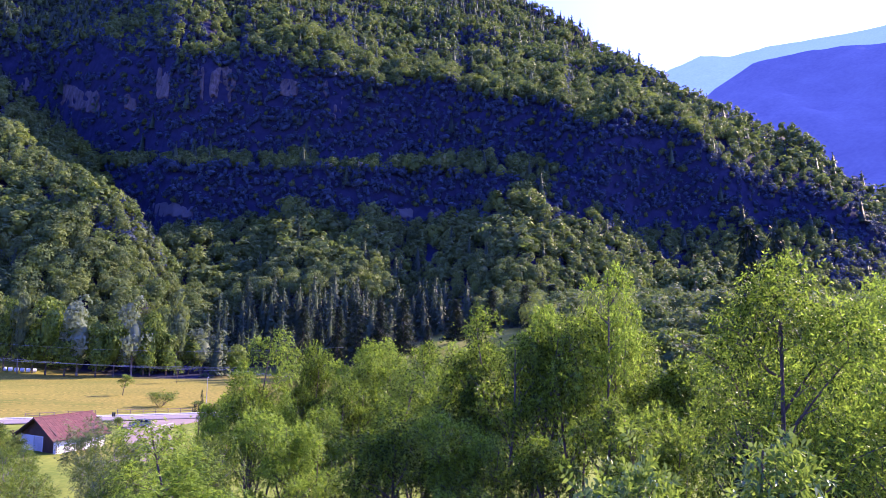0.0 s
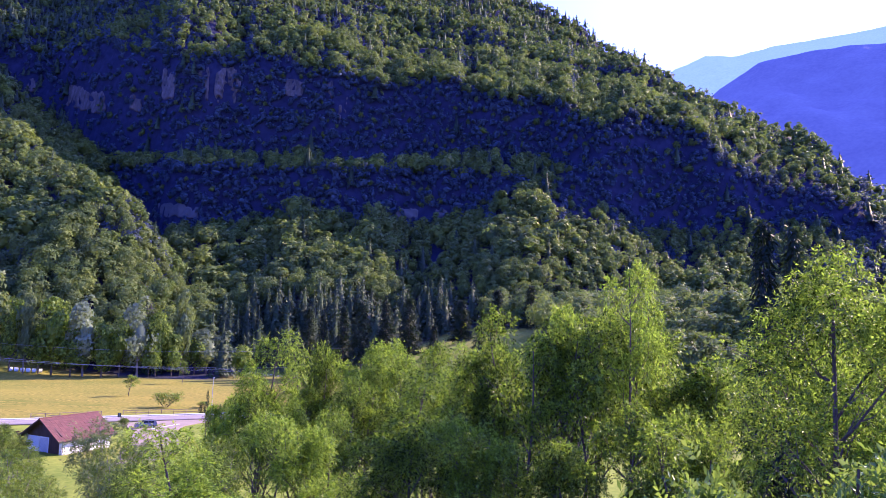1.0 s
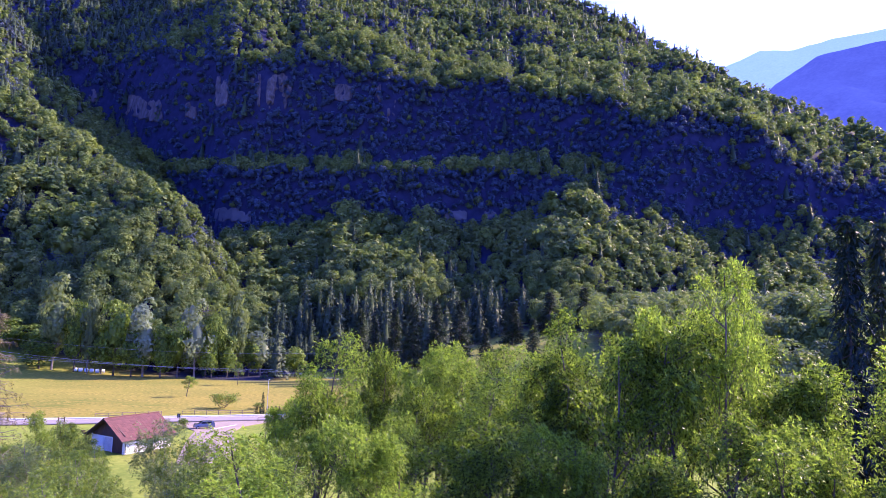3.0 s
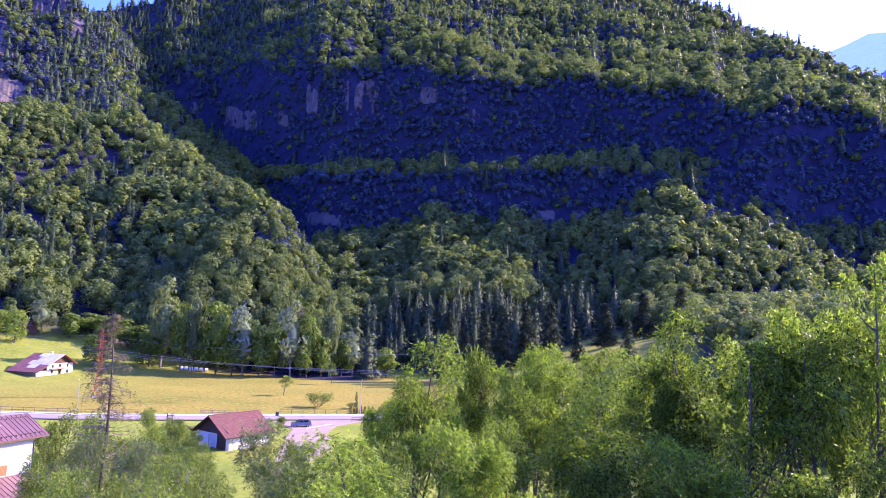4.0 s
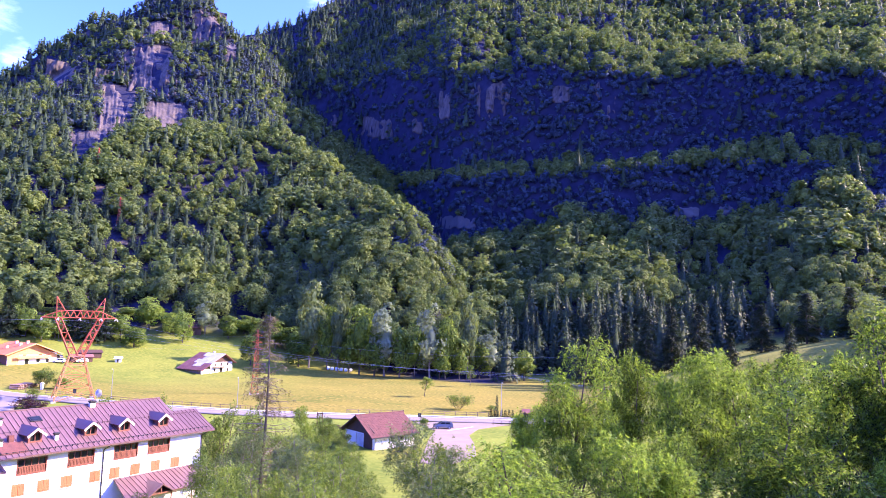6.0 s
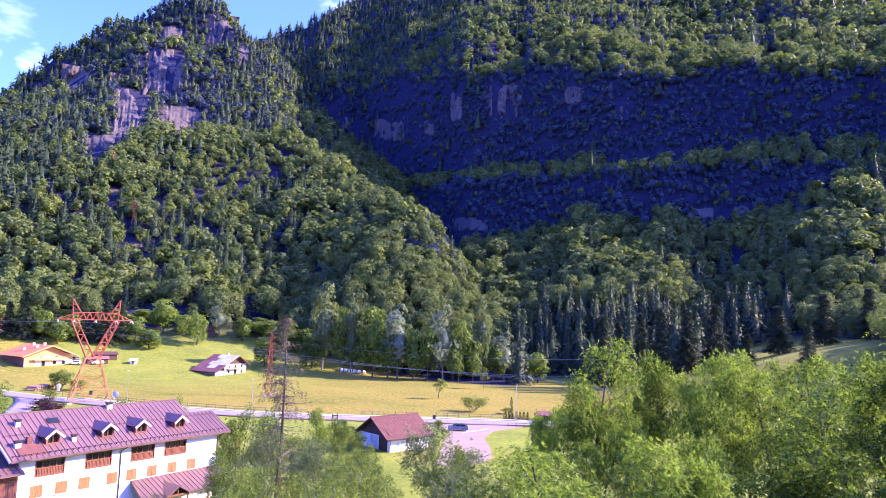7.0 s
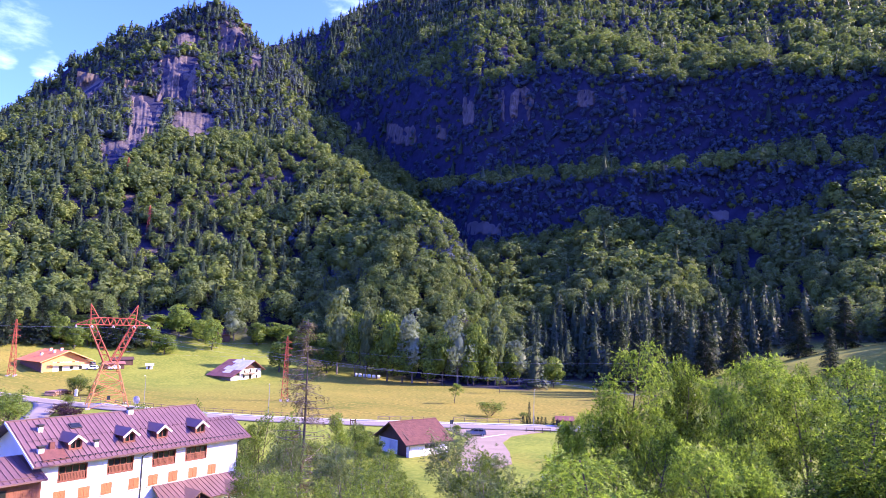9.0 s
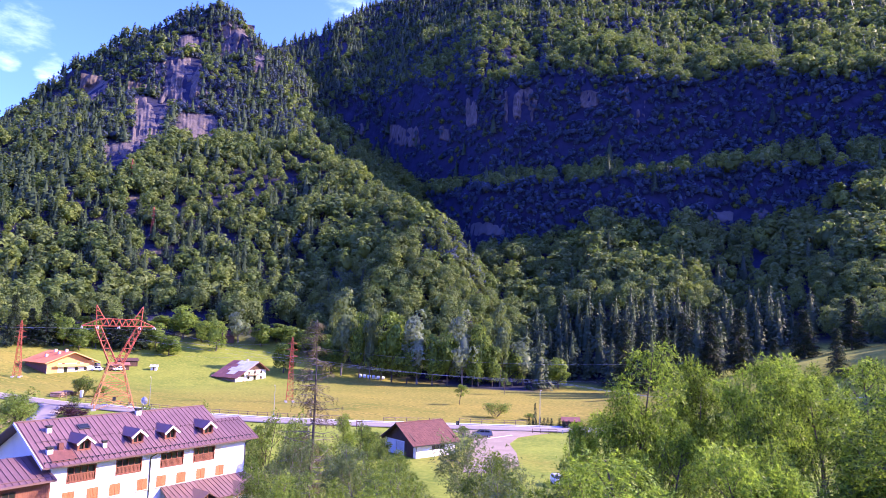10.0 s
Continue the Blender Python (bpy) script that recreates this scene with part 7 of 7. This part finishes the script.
# ---- spruces ----
def spruce(seed, tall, wide, layers, arms, label, mat=LEAF_SPRUCE, group=""):
    """A spruce: tapered trunk and whorls of drooping boughs made of many small sprays."""
    rng = np.random.RandomState(seed)
    t = tagged(new("spruce_tree"), label, "tree", group)
    t.empty_display_size = 0.5
    bm = bmesh.new()
    tube(bm, (0, 0, -0.3), (0, 0, tall * 0.97), tall * 0.014, 0.02, 7)
    pts, ways = [], []
    for k in range(layers):
        s = k / (layers - 1)
        z = tall * (0.08 + 0.9 * s)
        r = wide * (1 - s) ** 0.9 + 0.15
        for j in range(arms):
            a = rng.uniform(0, math.tau)
            rr = r * rng.uniform(0.7, 1.12)
            tip = Vector((math.cos(a) * rr, math.sin(a) * rr, z - 0.30 * rr))
            tube(bm, (0, 0, z), tip, 0.03, 0.008, 3)
            for q in np.linspace(0.25, 1.0, max(3, int(rr / 0.32))):
                pts.append((tip.x * q, tip.y * q, z - 0.30 * rr * q * q))
                ways.append((math.cos(a), math.sin(a), -0.35))
    part("trunk", bm, BARK, t)
    pts, ways = np.array(pts), np.array(ways)
    pts = pts + rng.normal(0, 0.10, pts.shape)
    v, f = sprays(pts, ways, rng, 5, 0.6, 0.30, 0.1)
    c = new("crown", array_mesh("crown", v, f, mat))
    c.parent = t
    return t


SPRUCE = [spruce(141, 16.0, 2.9, 26, 8, "dark green spruce on the grassy rise", group="spruces on the rise"), spruce(142, 16.0, 2.5, 26, 7, "slim dark green spruce on the grassy rise", group="spruces on the rise")]
for _k, (_x, _y, _top, _w) in enumerate(((26.8, 59.5, 31.8, 2.2), (29.8, 60.5, 31.4, 2.0), (-13.3, 240.0, 30.0, 3.0), (17.9, 245.0, 34.0, 3.0), (-30.0, 243.0, 29.0, 3.0), (-37.0, 246.0, 27.0, 2.8), (5.0, 243.0, 30.0, 2.8), (30.0, 246.0, 36.0, 3.0),
                                         (-4.0, 205.0, 21.0, 2.0), (9.0, 190.0, 24.0, 2.2), (-50.0, 249.0, 26.0, 3.0), (-44.0, 244.0, 24.0, 2.6), (-22.0, 247.0, 29.0, 2.8), (38.0, 235.0, 36.0, 3.0),
                                         (-257.3, 168.1, 29.3, 3.0), (-255.8, 173.9, 24.4, 2.5), (-251.4, 176.7, 29.0, 3.5), (-234.6, 192.2, 22.1, 2.7), (-230.1, 195.2, 29.2, 3.2), (-227.1, 199.4, 25.7, 2.7), (-250.6, 185.7, 27.0, 3.3), (-241.0, 193.1, 28.6, 3.3))):
    _z = level(_x, _y)
    _s = (_top - _z) / 16.0
    copy_thing(SPRUCE[_k % 2], pose(_x, _y, _z, 0, 0, _k * 47) @ Matrix.Diagonal((_w * (1.45 if 225 < _y < 260 else 1.1) / 2.6, _w * (1.45 if 225 < _y < 260 else 1.1) / 2.6, _s, 1)))

# columnar hedge shrubs by the road
COLUMN = spruce(151, 16.0, 2.2, 18, 6, "clipped dark green columnar conifer by the road", LEAF_SPRUCE, "conifers by the road")
for _k, (_x, _y, _h) in enumerate(((-53.6, 156.3, 5.2), (-54.9, 155.9, 1.9), (-54.2, 156.4, 1.8), (-52.6, 156.8, 2.0), (-51.8, 157.1, 1.9), (-51.0, 157.4, 2.0), (-50.2, 157.7, 1.9), (-48.6, 158.4, 1.9), (-46.9, 156.0, 2.0), (-45.9, 156.4, 1.9))):
    copy_thing(COLUMN, pose(_x, _y, level(_x, _y) - 0.05, 0, 0, _k * 40) @ Matrix.Diagonal((0.24, 0.24, _h / 16, 1)))

PURPLE = grow("copper_bush", 161, 7.0, 2.6, 4, 480, 5, 0.36, 0.20, LEAF_PURPLE, BARK, "dark purple-leaved bush beside the lane", "bush", first=0.05, slim=0.5)
for _x, _y, _top, _w in ((-143.5, 108.0, 2.9, 2.6), (-140.0, 106.5, 2.6, 2.4), (-136.5, 104.5, 2.8, 2.4), (-72.0, 119.0, 1.8, 1.1), (-69.5, 122.0, 2.0, 1.0)):
    copy_thing(PURPLE, pose(_x, _y, level(_x, _y), 0, 0, _x * 31) @ Matrix.Diagonal((_w / 2.6, _w / 2.6, (_top - level(_x, _y)) / 7.0, 1)))

BUSH = grow("green_bush", 165, 5.0, 2.8, 5, 950, 5, 0.28, 0.125, LEAF_WILLOW, BARK, "low rounded green bush", "bush", first=0.04, slim=0.45, lean=0.7, group="bushes in meadow and garden", plain=True, domes=0.8)
for _x, _y, _h, _w in ((-66.4, 164.8, 3.9, 3.6), (-174.8, 135.0, 5.2, 3.0), (-169.5, 137.5, 3.2, 2.4), (-61.2, 133.0, 2.3, 1.1), (-58.0, 165.5, 1.6, 1.8), (-46.5, 161.5, 1.7, 3.2), (-107.0, 97.5, 5.4, 2.6), (-113.0, 100.5, 5.0, 2.6),
                       (-91.0, 92.0, 7.4, 2.4), (-69.0, 118.0, 1.6, 1.2), (-76.5, 120.5, 2.2, 1.4), (-66.0, 105.0, 3.4, 2.0), (-63.0, 104.0, 2.2, 1.4), (-67.5, 101.0, 4.4, 2.2), (-71.0, 97.0, 4.0, 2.4), (-82.0, 95.0, 4.6, 2.6), (-76.0, 88.0, 5.0, 2.6)):
    copy_thing(BUSH, pose(_x, _y, level(_x, _y), 0, 0, _x * 53) @ Matrix.Diagonal((_w / SIZE[KEY[BUSH]][1], _w / SIZE[KEY[BUSH]][1], _h / SIZE[KEY[BUSH]][0], 1)))

# the patterns that the copies were made from stand on in the wood behind the camera
for _k, _o in enumerate(ASH + WILLOW + PARK + EDGE + SPRUCE + [COLUMN, PURPLE, BUSH]):
    _x, _y = -46 + _k * 6.0, -34.0 - 5 * (_k % 2)
    _o.matrix_basis = pose(_x, _y, level(_x, _y), 0, 0, 30 * _k)


# ---- the dead larch ----
def dead_larch(x, y, top):
    z = level(x, y)
    t = thing("dead_larch", "dead brown larch with bare drooping boughs", "tree", x, y, z)
    rng = np.random.RandomState(171)
    h = top - z
    bm = bmesh.new()
    limb(bm, (0, 0, -0.3), (0.01, 0.0, 1), h + 0.3, 0.26, 0.03, rng, 0.012, 9)
    part("trunk", bm, BARK, t)
    pts, ways = [], []
    for k in range(150):
        s = rng.uniform(0.10, 0.99)
        a = rng.uniform(0, math.tau)
        ln = (0.4 + 6.4 * (1 - s) ** 0.8 * rng.uniform(0.35, 1.0)) * (1 if s > 0.3 else 0.55)
        bm = bmesh.new()
        pp = limb(bm, (0, 0, h * s), (math.cos(a), math.sin(a), -0.10), ln, 0.05, 0.010, rng, 0.16, 4)
        for j in range(4):
            q = pp[1 + j % 4]
            limb(bm, q, (math.cos(a) + rng.normal(0, 0.6), math.sin(a) + rng.normal(0, 0.6), -0.55), ln * 0.3, 0.012, 0.004, rng, 0.2, 2)
        part("bough", bm, BARK_GREY, t)
        if s > 0.22:
            for q in pp[1:]:
                pts.append(q[:])
                ways.append((math.cos(a), math.sin(a), -0.6))
    pts, ways = np.array(pts), np.array(ways)
    v, f = sprays(np.repeat(pts, 3, 0) + rng.normal(0, 0.12, (3 * len(pts), 3)), np.repeat(ways, 3, 0), rng, 7, 0.45, 0.085, 0.5)
    c = new("needles", array_mesh("needles", v, f, LEAF_DRY))
    c.parent = t
    c["label"] = "thin dry olive-brown needles"


dead_larch(-50.8, 66.6, 22.0)
